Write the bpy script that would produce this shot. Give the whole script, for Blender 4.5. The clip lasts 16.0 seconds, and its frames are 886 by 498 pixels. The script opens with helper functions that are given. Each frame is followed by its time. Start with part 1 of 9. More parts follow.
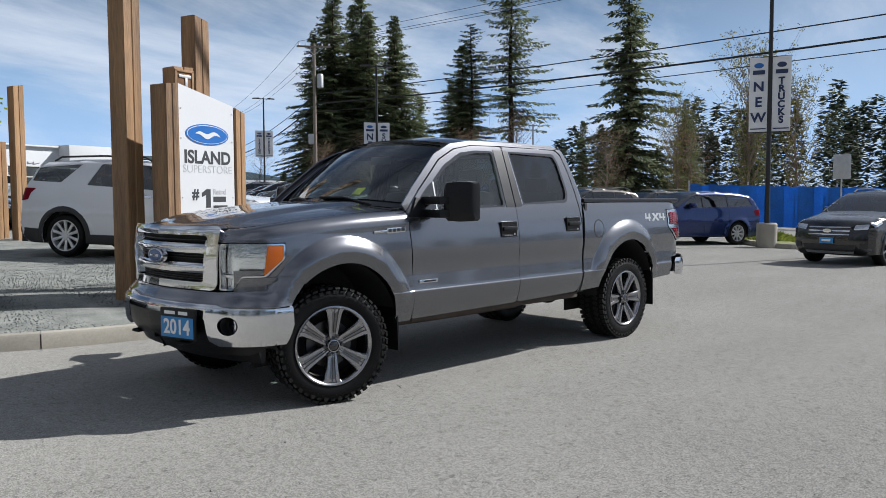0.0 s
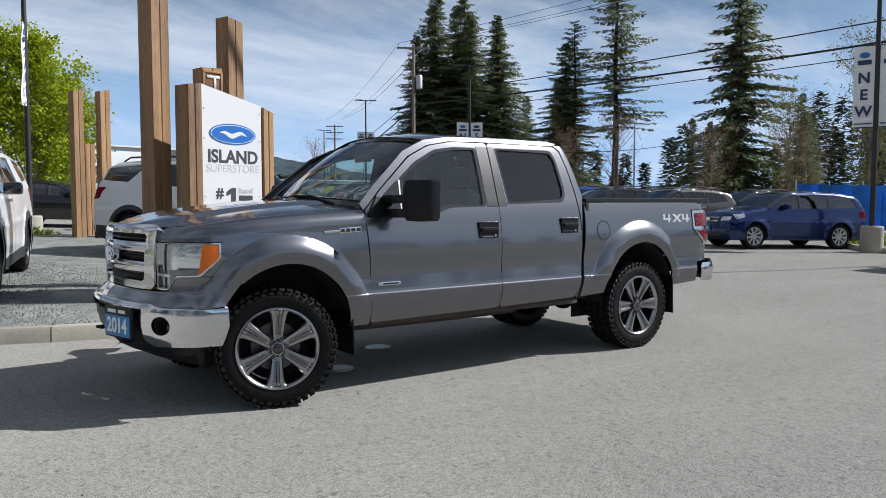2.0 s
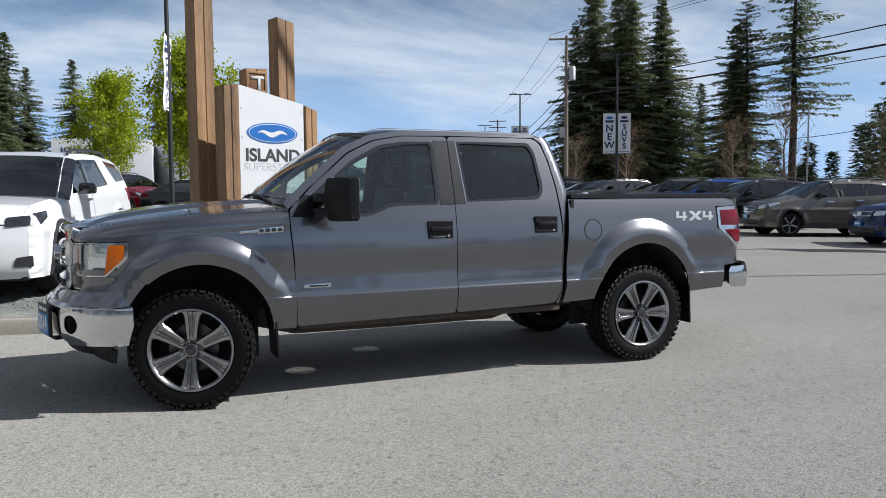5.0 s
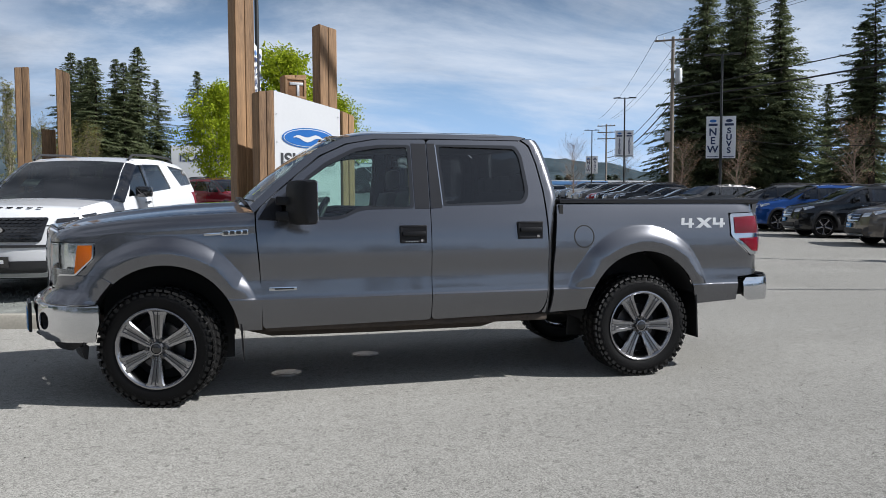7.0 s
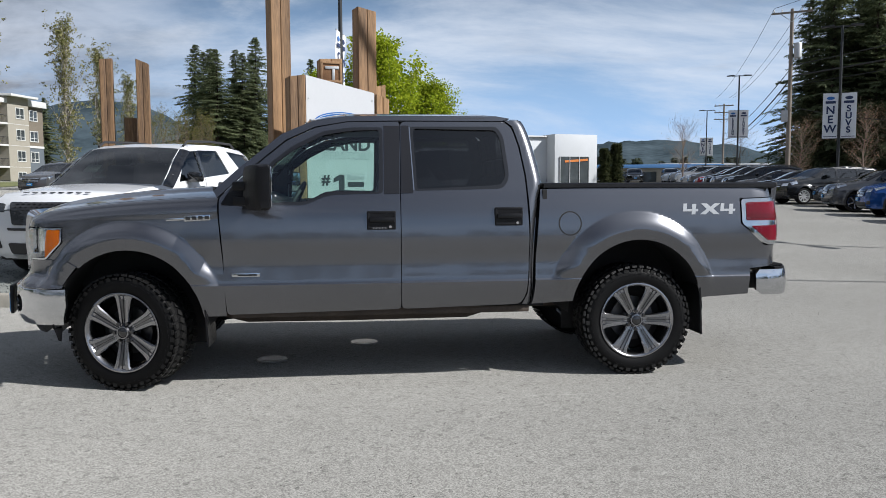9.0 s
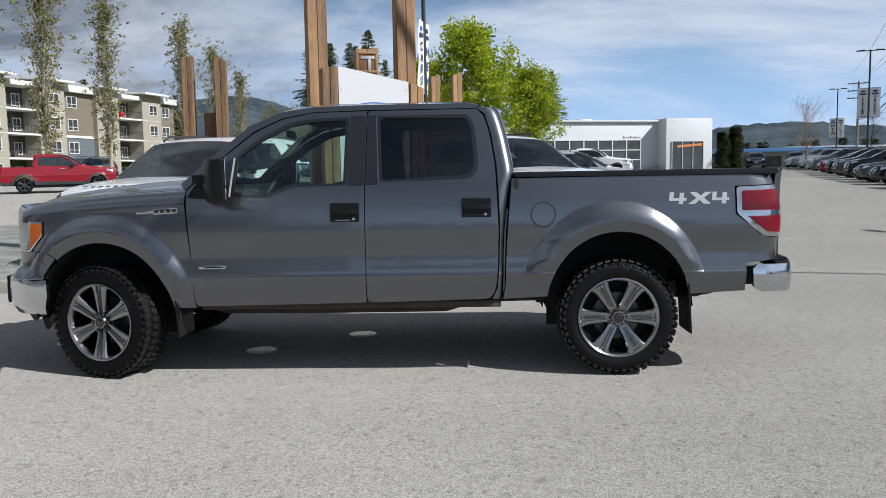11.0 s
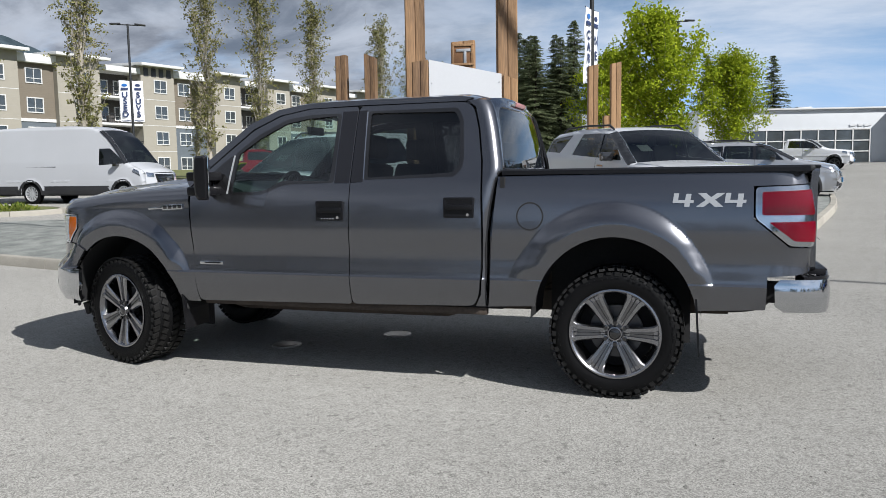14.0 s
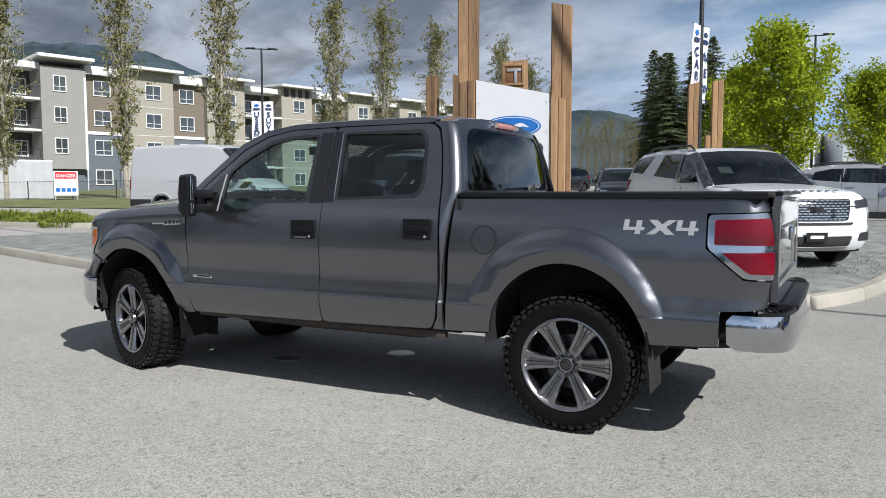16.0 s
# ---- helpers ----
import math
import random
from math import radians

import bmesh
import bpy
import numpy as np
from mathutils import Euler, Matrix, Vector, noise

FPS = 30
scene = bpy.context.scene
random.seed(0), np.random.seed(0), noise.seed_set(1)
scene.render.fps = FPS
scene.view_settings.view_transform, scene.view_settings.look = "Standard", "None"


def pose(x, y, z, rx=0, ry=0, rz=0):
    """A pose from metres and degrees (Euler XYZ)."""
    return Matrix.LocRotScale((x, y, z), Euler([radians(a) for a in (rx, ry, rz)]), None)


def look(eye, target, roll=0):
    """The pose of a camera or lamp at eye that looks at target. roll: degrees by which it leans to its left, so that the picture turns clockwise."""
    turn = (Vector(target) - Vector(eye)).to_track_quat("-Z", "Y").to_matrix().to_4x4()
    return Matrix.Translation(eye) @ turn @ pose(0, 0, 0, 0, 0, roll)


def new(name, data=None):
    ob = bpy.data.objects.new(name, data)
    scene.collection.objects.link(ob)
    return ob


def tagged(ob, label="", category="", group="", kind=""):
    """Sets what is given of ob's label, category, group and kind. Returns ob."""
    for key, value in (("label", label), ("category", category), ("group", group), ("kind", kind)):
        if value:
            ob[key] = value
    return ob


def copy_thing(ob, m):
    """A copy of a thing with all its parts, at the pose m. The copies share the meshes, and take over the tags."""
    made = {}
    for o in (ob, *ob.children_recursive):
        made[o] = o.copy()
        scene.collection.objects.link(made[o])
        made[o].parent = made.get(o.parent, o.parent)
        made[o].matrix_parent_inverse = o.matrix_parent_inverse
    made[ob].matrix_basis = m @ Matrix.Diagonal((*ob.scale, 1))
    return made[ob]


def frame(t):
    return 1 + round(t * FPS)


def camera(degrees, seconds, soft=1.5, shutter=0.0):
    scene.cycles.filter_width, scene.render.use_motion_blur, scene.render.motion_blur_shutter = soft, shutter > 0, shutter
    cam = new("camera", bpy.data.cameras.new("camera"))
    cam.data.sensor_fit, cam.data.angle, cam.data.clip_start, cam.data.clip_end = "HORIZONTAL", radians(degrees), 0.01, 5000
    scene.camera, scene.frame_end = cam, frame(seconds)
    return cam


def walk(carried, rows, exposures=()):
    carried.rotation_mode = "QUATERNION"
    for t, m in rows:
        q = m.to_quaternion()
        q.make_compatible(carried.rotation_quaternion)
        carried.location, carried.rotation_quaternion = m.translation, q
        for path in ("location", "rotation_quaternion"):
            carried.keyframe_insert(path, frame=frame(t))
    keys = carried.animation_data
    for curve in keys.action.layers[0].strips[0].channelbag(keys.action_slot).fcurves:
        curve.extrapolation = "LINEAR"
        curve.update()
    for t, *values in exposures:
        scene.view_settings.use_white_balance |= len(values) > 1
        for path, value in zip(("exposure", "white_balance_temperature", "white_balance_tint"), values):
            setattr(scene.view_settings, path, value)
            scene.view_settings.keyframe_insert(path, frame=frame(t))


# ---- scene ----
cam = camera(59.8, 16.0, soft=0.8)
PATH = [
    (0, (-4.971, -5.229, 1.407), (-3.578, -3.8, 1.281), -0.16),
    (0.5, (-4.716, -5.348, 1.392), (-3.379, -3.866, 1.267), 0.22),
    (1, (-4.467, -5.457, 1.398), (-3.182, -3.93, 1.273), 0.44),
    (1.5, (-4.202, -5.607, 1.404), (-2.972, -4.035, 1.278), 0.33),
    (2, (-3.942, -5.715, 1.396), (-2.769, -4.1, 1.271), -0.0),
    (2.5, (-3.67, -5.796, 1.398), (-2.56, -4.137, 1.271), -0.41),
    (3, (-3.385, -5.901, 1.408), (-2.338, -4.202, 1.278), -0.62),
    (3.5, (-3.113, -6.013, 1.415), (-2.134, -4.274, 1.28), -0.71),
    (4, (-2.828, -6.065, 1.416), (-1.916, -4.291, 1.276), -0.66),
    (6.5, (-1.505, -6.438, 1.411), (-0.924, -4.528, 1.288), -0.13),
    (7, (-1.269, -6.437, 1.399), (-0.76, -4.507, 1.277), -0.12),
    (7.5, (-1.032, -6.418, 1.403), (-0.596, -4.47, 1.275), -0.2),
    (8, (-0.75, -6.426, 1.408), (-0.39, -4.463, 1.27), -0.33),
    (8.5, (-0.478, -6.413, 1.4), (-0.189, -4.439, 1.25), -0.29),
    (9, (-0.217, -6.373, 1.4), (0.003, -4.392, 1.238), -0.24),
    (11.5, (1.078, -6.175, 1.405), (0.911, -4.192, 1.207), -1.24),
    (12, (1.292, -6.088, 1.395), (1.039, -4.115, 1.186), -1.49),
    (12.5, (1.518, -5.972, 1.399), (1.178, -4.013, 1.183), -1.58),
    (13, (1.779, -5.893, 1.41), (1.351, -3.952, 1.193), -1.49),
    (13.5, (2.021, -5.801, 1.405), (1.502, -3.881, 1.195), -1.24),
    (14, (2.271, -5.668, 1.413), (1.657, -3.775, 1.214), -0.91),
    (14.5, (2.548, -5.579, 1.419), (1.841, -3.717, 1.236), -0.57),
    (15, (2.807, -5.484, 1.425), (2.011, -3.657, 1.257), -0.3),
    (15.5, (3.035, -5.328, 1.424), (2.168, -3.533, 1.267), -0.13),
    (16, (3.279, -5.209, 1.424), (2.348, -3.446, 1.275), -0.08),
]
EXPOSURE = [(0.0, 0.44, 6150, 10), (16.0, 0.40, 6150, 10)]
walk(cam, [(t, look(eye, target, roll)) for t, eye, target, roll in PATH], EXPOSURE)

# ---- world, sun ----
SUN_DIR = Vector((1.1, -0.5, 1.0)).normalized()
world = bpy.data.worlds.new("sky_world")
scene.world = world
world.use_nodes = True
wn, wl = world.node_tree.nodes, world.node_tree.links
wn.clear()


def wnode(kind, **sets):
    n = wn.new(kind)
    for k, v in sets.items():
        if k == "operation":
            n.operation = v
        elif k == "sky_type":
            n.sky_type = v
    return n


sky = wnode("ShaderNodeTexSky", sky_type="NISHITA")
sky.sun_disc = False
sky.sun_elevation = math.asin(SUN_DIR.z)
sky.sun_rotation = math.atan2(SUN_DIR.x, SUN_DIR.y)
sky.altitude, sky.air_density, sky.dust_density, sky.ozone_density = 50, 1.0, 0.3, 2.0
# clouds: a flat layer, laid out by the direction over the horizon
wtc = wnode("ShaderNodeTexCoord")
wsep = wnode("ShaderNodeSeparateXYZ")
wl.new(wtc.outputs["Generated"], wsep.inputs[0])
wup = wnode("ShaderNodeMath", operation="MAXIMUM")
wl.new(wsep.outputs["Z"], wup.inputs[0])
wup.inputs[1].default_value = 0.0
wadd = wnode("ShaderNodeMath", operation="ADD")
wl.new(wup.outputs[0], wadd.inputs[0])
wadd.inputs[1].default_value = 0.30
wdx, wdy = wnode("ShaderNodeMath", operation="DIVIDE"), wnode("ShaderNodeMath", operation="DIVIDE")
wl.new(wsep.outputs["X"], wdx.inputs[0]), wl.new(wadd.outputs[0], wdx.inputs[1])
wl.new(wsep.outputs["Y"], wdy.inputs[0]), wl.new(wadd.outputs[0], wdy.inputs[1])
wcomb = wnode("ShaderNodeCombineXYZ")
wl.new(wdx.outputs[0], wcomb.inputs[0]), wl.new(wdy.outputs[0], wcomb.inputs[1])


def cloud_layer(scale, detail, rough, low, high, stretch, offset):
    m = wn.new("ShaderNodeMapping")
    m.inputs["Scale"].default_value = stretch
    m.inputs["Location"].default_value = offset
    wl.new(wcomb.outputs[0], m.inputs["Vector"])
    nz = wn.new("ShaderNodeTexNoise")
    nz.inputs["Scale"].default_value, nz.inputs["Detail"].default_value, nz.inputs["Roughness"].default_value = scale, detail, rough
    nz.inputs["Distortion"].default_value = 0.4
    wl.new(m.outputs[0], nz.inputs["Vector"])
    r = wn.new("ShaderNodeMapRange")
    r.interpolation_type = "SMOOTHSTEP"
    wl.new(nz.outputs["Fac"], r.inputs["Value"])
    r.inputs["From Min"].default_value, r.inputs["From Max"].default_value = low, high
    return r.outputs[0]


veil = cloud_layer(1.5, 9, 0.62, 0.40, 0.74, (0.55, 1.0, 1), (3.1, 1.7, 0))
puffs = cloud_layer(2.4, 9, 0.58, 0.50, 0.68, (0.8, 1.0, 1), (7.3, 4.1, 0))
dark = cloud_layer(1.1, 6, 0.55, 0.34, 0.56, (1, 1, 1), (1.3, 9.1, 0))
# heavier cloud over the hills to the far left
west = wn.new("ShaderNodeMapRange")
west.interpolation_type = "SMOOTHSTEP"
wl.new(wsep.outputs["X"], west.inputs["Value"])
west.inputs["From Min"].default_value, west.inputs["From Max"].default_value = 0.05, -0.55
west.inputs["To Min"].default_value, west.inputs["To Max"].default_value = 0.5, 1.7


def wmul(a, b):
    n = wn.new("ShaderNodeMath")
    n.operation, n.use_clamp = "MULTIPLY", True
    wl.new(a, n.inputs[0])
    if isinstance(b, float):
        n.inputs[1].default_value = b
    else:
        wl.new(b, n.inputs[1])
    return n.outputs[0]


def wmix(fac, a, b):
    n = wn.new("ShaderNodeMix")
    n.data_type = "RGBA"
    wl.new(fac, n.inputs["Factor"])
    for sock, v in ((n.inputs[6], a), (n.inputs[7], b)):
        if isinstance(v, tuple):
            sock.default_value = v
        else:
            wl.new(v, sock)
    return n.outputs[2]


CLOUD, CLOUD_GREY = (10.8, 11.3, 12.1, 1), (2.5, 2.8, 3.4, 1)
low = wn.new("ShaderNodeMapRange")
low.interpolation_type = "SMOOTHSTEP"
wl.new(wsep.outputs["Z"], low.inputs["Value"])
low.inputs["From Min"].default_value, low.inputs["From Max"].default_value = 0.36, 0.0
low.inputs["To Min"].default_value, low.inputs["To Max"].default_value = 0.0, 1.0
# the cloud thins out overhead
thin = wn.new("ShaderNodeMapRange")
thin.interpolation_type = "SMOOTHSTEP"
wl.new(wsep.outputs["Z"], thin.inputs["Value"])
thin.inputs["From Min"].default_value, thin.inputs["From Max"].default_value = 0.24, 0.55
thin.inputs["To Min"].default_value, thin.inputs["To Max"].default_value = 1.0, 0.42
dim = wn.new("ShaderNodeMix")
dim.data_type, dim.blend_type = "RGBA", "MULTIPLY"
dim.inputs["Factor"].default_value = 1.0
wl.new(sky.outputs[0], dim.inputs[6])
dim.inputs[7].default_value = (0.48, 0.50, 0.54, 1)
base = wmix(low.outputs[0], dim.outputs[2], (5.6, 8.5, 12.6, 1))
shade = wmix(wmul(dark, west.outputs[0]), CLOUD, CLOUD_GREY)
c1 = wmix(wmul(wmul(veil, 0.80), thin.outputs[0]), base, CLOUD)
c2 = wmix(wmul(wmul(wmul(puffs, 0.85), west.outputs[0]), thin.outputs[0]), c1, shade)
# a grey bank of cloud over the hills to the west
bank = cloud_layer(1.3, 8, 0.6, 0.26, 0.50, (0.8, 1.0, 1), (2.7, 5.9, 0))
bank_west = wn.new("ShaderNodeMapRange")
bank_west.interpolation_type = "SMOOTHSTEP"
wl.new(wsep.outputs["X"], bank_west.inputs["Value"])
bank_west.inputs["From Min"].default_value, bank_west.inputs["From Max"].default_value = -0.05, -0.45
bank_west.inputs["To Min"].default_value, bank_west.inputs["To Max"].default_value = 0.0, 0.9
bank_tone = wmix(cloud_layer(2.4, 8, 0.6, 0.36, 0.66, (0.9, 1.2, 1), (4.4, 0.9, 0)), (2.1, 2.4, 2.95, 1), (7.4, 7.8, 8.6, 1))
c2 = wmix(wmul(bank, bank_west.outputs[0]), c2, bank_tone)
# bright thin cloud round the sun
near_sun = wn.new("ShaderNodeVectorMath")
near_sun.operation = "DOT_PRODUCT"
wl.new(wtc.outputs["Generated"], near_sun.inputs[0])
near_sun.inputs[1].default_value = SUN_DIR
halo = wn.new("ShaderNodeMapRange")
halo.interpolation_type = "SMOOTHSTEP"
wl.new(near_sun.outputs["Value"], halo.inputs["Value"])
halo.inputs["From Min"].default_value, halo.inputs["From Max"].default_value = 0.50, 1.0
halo.inputs["To Min"].default_value, halo.inputs["To Max"].default_value = 0.0, 0.60
c2 = wmix(halo.outputs[0], c2, (10.6, 11.4, 12.8, 1))
wbg = wnode("ShaderNodeBackground")
wbg.inputs["Strength"].default_value = 0.055
wl.new(c2, wbg.inputs["Color"])
wout = wnode("ShaderNodeOutputWorld")
wl.new(wbg.outputs[0], wout.inputs[0])

sun_data = bpy.data.lights.new("sun", "SUN")
sun_data.energy, sun_data.angle, sun_data.color = 5.0, radians(0.53), (1.0, 0.955, 0.89)
sun = new("sun", sun_data)
sun.matrix_world = look(SUN_DIR * 60, (0, 0, 0))

# ---- materials ----
def pbr(name, col, rough=0.5, metal=0.0, var=0.12, scale=3.0, fine=40.0, bump=0.0, bump_scale=80.0, coat=0.0, tint=None, stretch=(1, 1, 1), spec=0.5, rvar=0.1, island=0.0, objvar=0.0):
    """A surface: base colour broken at two scales, roughness variation and fine relief, in metres on the object."""
    m = bpy.data.materials.new(name)
    m.use_nodes = True
    nt = m.node_tree
    b = nt.nodes["Principled BSDF"]
    tc, mp = nt.nodes.new("ShaderNodeTexCoord"), nt.nodes.new("ShaderNodeMapping")
    nt.links.new(tc.outputs["Object"], mp.inputs["Vector"])
    mp.inputs["Scale"].default_value = stretch

    def noise_node(sc, detail):
        n = nt.nodes.new("ShaderNodeTexNoise")
        n.inputs["Scale"].default_value, n.inputs["Detail"].default_value = sc, detail
        nt.links.new(mp.outputs[0], n.inputs["Vector"])
        return n.outputs["Fac"]

    def math_node(op, a, c, d=None):
        n = nt.nodes.new("ShaderNodeMath")
        n.operation = op
        for i, v in enumerate((a, c, d)):
            if v is None:
                continue
            if isinstance(v, (int, float)):
                n.inputs[i].default_value = v
            else:
                nt.links.new(v, n.inputs[i])
        return n.outputs[0]

    big, small = noise_node(scale, 4), noise_node(fine, 3)
    amount = math_node("ADD", math_node("MULTIPLY", big, 0.6), math_node("MULTIPLY", small, 0.4))
    if island:
        geo = nt.nodes.new("ShaderNodeNewGeometry")
        amount = math_node("ADD", amount, math_node("MULTIPLY_ADD", geo.outputs["Random Per Island"], island, -island / 2))
    if objvar:
        info = nt.nodes.new("ShaderNodeObjectInfo")
        amount = math_node("ADD", amount, math_node("MULTIPLY_ADD", info.outputs["Random"], objvar, -objvar / 2))
    spread = nt.nodes.new("ShaderNodeMapRange")
    nt.links.new(amount, spread.inputs["Value"])
    spread.inputs["From Min"].default_value, spread.inputs["From Max"].default_value = 0.3, 0.7
    mix = nt.nodes.new("ShaderNodeMix")
    mix.data_type = "RGBA"
    nt.links.new(spread.outputs[0], mix.inputs["Factor"])
    other = tint or col
    mix.inputs[6].default_value = (*[max(0, c * (1 - var)) for c in col], 1)
    mix.inputs[7].default_value = (*[min(1, c * (1 + var)) for c in other], 1)
    nt.links.new(mix.outputs[2], b.inputs["Base Color"])
    rr = nt.nodes.new("ShaderNodeMapRange")
    nt.links.new(big, rr.inputs["Value"])
    rr.inputs["To Min"].default_value, rr.inputs["To Max"].default_value = max(0.02, rough * (1 - rvar)), min(1, rough * (1 + rvar))
    nt.links.new(rr.outputs[0], b.inputs["Roughness"])
    b.inputs["Metallic"].default_value = metal
    b.inputs["Specular IOR Level"].default_value = spec
    b.inputs["Coat Weight"].default_value = coat
    b.inputs["Coat Roughness"].default_value = 0.04
    if bump:
        bp = nt.nodes.new("ShaderNodeBump")
        bp.inputs["Strength"].default_value = min(1.0, bump)
        bp.inputs["Distance"].default_value = 0.01
        nt.links.new(noise_node(bump_scale, 4), bp.inputs["Height"])
        nt.links.new(bp.outputs[0], b.inputs["Normal"])
    return m


def glass_pane(name, tint, gloss=0.02, ior=1.45, sheen=0.0):
    """Thin tinted glazing: light passes straight through, with a reflection that grows at grazing angles."""
    m = bpy.data.materials.new(name)
    m.use_nodes = True
    nt = m.node_tree
    nt.nodes.clear()
    o, mx = nt.nodes.new("ShaderNodeOutputMaterial"), nt.nodes.new("ShaderNodeMixShader")
    tr, gl, fr = nt.nodes.new("ShaderNodeBsdfTransparent"), nt.nodes.new("ShaderNodeBsdfGlossy"), nt.nodes.new("ShaderNodeLayerWeight")
    tr.inputs[0].default_value = (*tint, 1)
    gl.inputs["Roughness"].default_value = gloss
    gl.inputs["Color"].default_value = (1, 1, 1, 1)
    fr.inputs["Blend"].default_value = 0.5
    pw, ad = nt.nodes.new("ShaderNodeMath"), nt.nodes.new("ShaderNodeMath")
    pw.operation, ad.operation = "POWER", "MULTIPLY_ADD"
    nt.links.new(fr.outputs["Facing"], pw.inputs[0])
    pw.inputs[1].default_value = 5.0
    nt.links.new(pw.outputs[0], ad.inputs[0])
    f0 = sheen or ((ior - 1) / (ior + 1)) ** 2
    ad.inputs[1].default_value, ad.inputs[2].default_value = 1 - f0, f0
    nt.links.new(ad.outputs[0], mx.inputs[0])
    nt.links.new(tr.outputs[0], mx.inputs[1]), nt.links.new(gl.outputs[0], mx.inputs[2])
    nt.links.new(mx.outputs[0], o.inputs[0])
    return m


def lamp_lens(name, col, rough=0.16):
    return pbr(name, col, rough, 0, 0.10, 8, 60, 0.10, 200, spec=0.12)


M_PILLAR = pbr("satin_black_film", (0.014, 0.0145, 0.018), 0.34, 0, 0.1, 2, 300, spec=0.36)
M_PAINT = pbr("grey_metallic_paint", (0.158, 0.161, 0.176), 0.235, 0.92, 0.05, 1.2, 900, coat=1.0, rvar=0.05)
M_CHROME = pbr("chrome", (0.64, 0.65, 0.67), 0.08, 1.0, 0.03, 2, 60)
M_MIRROR = pbr("mirror_glass", (0.62, 0.64, 0.66), 0.03, 1.0, 0.02, 2, 60, rvar=0.02)
M_MACHINED = pbr("machined_alloy", (0.35, 0.35, 0.365), 0.24, 1.0, 0.08, 6, 120)
M_DARKALLOY = pbr("dark_alloy", (0.10, 0.10, 0.105), 0.35, 0.9, 0.1, 6, 90)
M_GROOVE = pbr("grey_spoke_groove", (0.20, 0.20, 0.205), 0.32, 0.95, 0.1, 6, 90)
M_RUBBER = pbr("tyre_rubber", (0.0036, 0.0036, 0.0040), 0.55, 0, 0.3, 5, 70, 0.3, 160, spec=0.18)
M_BLACK = pbr("black_plastic", (0.0065, 0.0065, 0.0078), 0.38, 0, 0.2, 4, 200, 0.15, 500, spec=0.28)
M_GLOSSBLACK = pbr("gloss_black", (0.012, 0.012, 0.013), 0.12, 0, 0.1, 4, 80, coat=1.0)
M_TREAD = pbr("dusty_tread_rubber", (0.0085, 0.0083, 0.0081), 0.55, 0, 0.5, 6, 70, 0.3, 160, spec=0.32)
M_VOID = pbr("dark_underside", (0.012, 0.012, 0.013), 0.85, 0, 0.4, 3, 30)
M_DIRTSTEEL = pbr("dusty_frame_steel", (0.060, 0.046, 0.036), 0.8, 0.1, 0.45, 4, 60, 0.3, 120)
M_SMOKE = pbr("smoked_lamp_lens", (0.035, 0.037, 0.042), 0.12, 0.2, 0.4, 9, 50, 0.2, 40, coat=0.6)
# red lens of the high brake lamp, paled to stand for reflected sky
M_HIGHLAMP = lamp_lens("pale_red_lens", (0.42, 0.20, 0.20))
M_AMBER = lamp_lens("amber_lens", (0.80, 0.17, 0.008))
M_RED = lamp_lens("red_lens", (0.155, 0.001, 0.010))
M_REDDARK = lamp_lens("dark_red_lens", (0.11, 0.002, 0.005))
M_LAMPSILVER = pbr("lamp_reflector", (0.74, 0.76, 0.78), 0.13, 1.0, 0.08, 12, 60, 0.30, 38)
M_CLEAR = glass_pane("clear_lens", (0.93, 0.95, 0.96))
M_GLASS_FRONT = glass_pane("green_tinted_glass", (0.62, 0.79, 0.74), sheen=0.085)
M_GLASS_SCREEN = glass_pane("windscreen_glass", (0.78, 0.86, 0.84), sheen=0.14)
M_GLASS_PRIVACY = glass_pane("dark_privacy_glass", (0.15, 0.16, 0.165), sheen=0.07)
M_SEAT = pbr("grey_cloth_seat", (0.05, 0.048, 0.046), 0.9, 0, 0.2, 6, 150, 0.3, 300)
M_DASH = pbr("dark_dash", (0.025, 0.025, 0.026), 0.6, 0, 0.2, 4, 100, 0.2, 300)
M_YELLOW = pbr("yellow_paper", (0.62, 0.68, 0.04), 0.7, 0, 0.08, 6, 90)
M_PAPER = pbr("white_paper", (0.78, 0.78, 0.76), 0.7, 0, 0.05, 6, 90)
M_DECAL = pbr("silver_decal", (0.47, 0.48, 0.49), 0.35, 0.4, 0.05, 6, 90)
M_VINYL = pbr("black_vinyl_cover", (0.018, 0.018, 0.019), 0.55, 0, 0.25, 2, 60, 0.2, 250)
M_BLUEPLATE = pbr("blue_plate", (0.03, 0.22, 0.52), 0.4, 0, 0.15, 8, 60)
M_WHITEPRINT = pbr("white_print", (0.8, 0.8, 0.8), 0.5, 0, 0.03, 6, 60)
M_BLUEBADGE = pbr("blue_badge", (0.012, 0.075, 0.26), 0.2, 0.2, 0.2, 6, 60, coat=1.0)

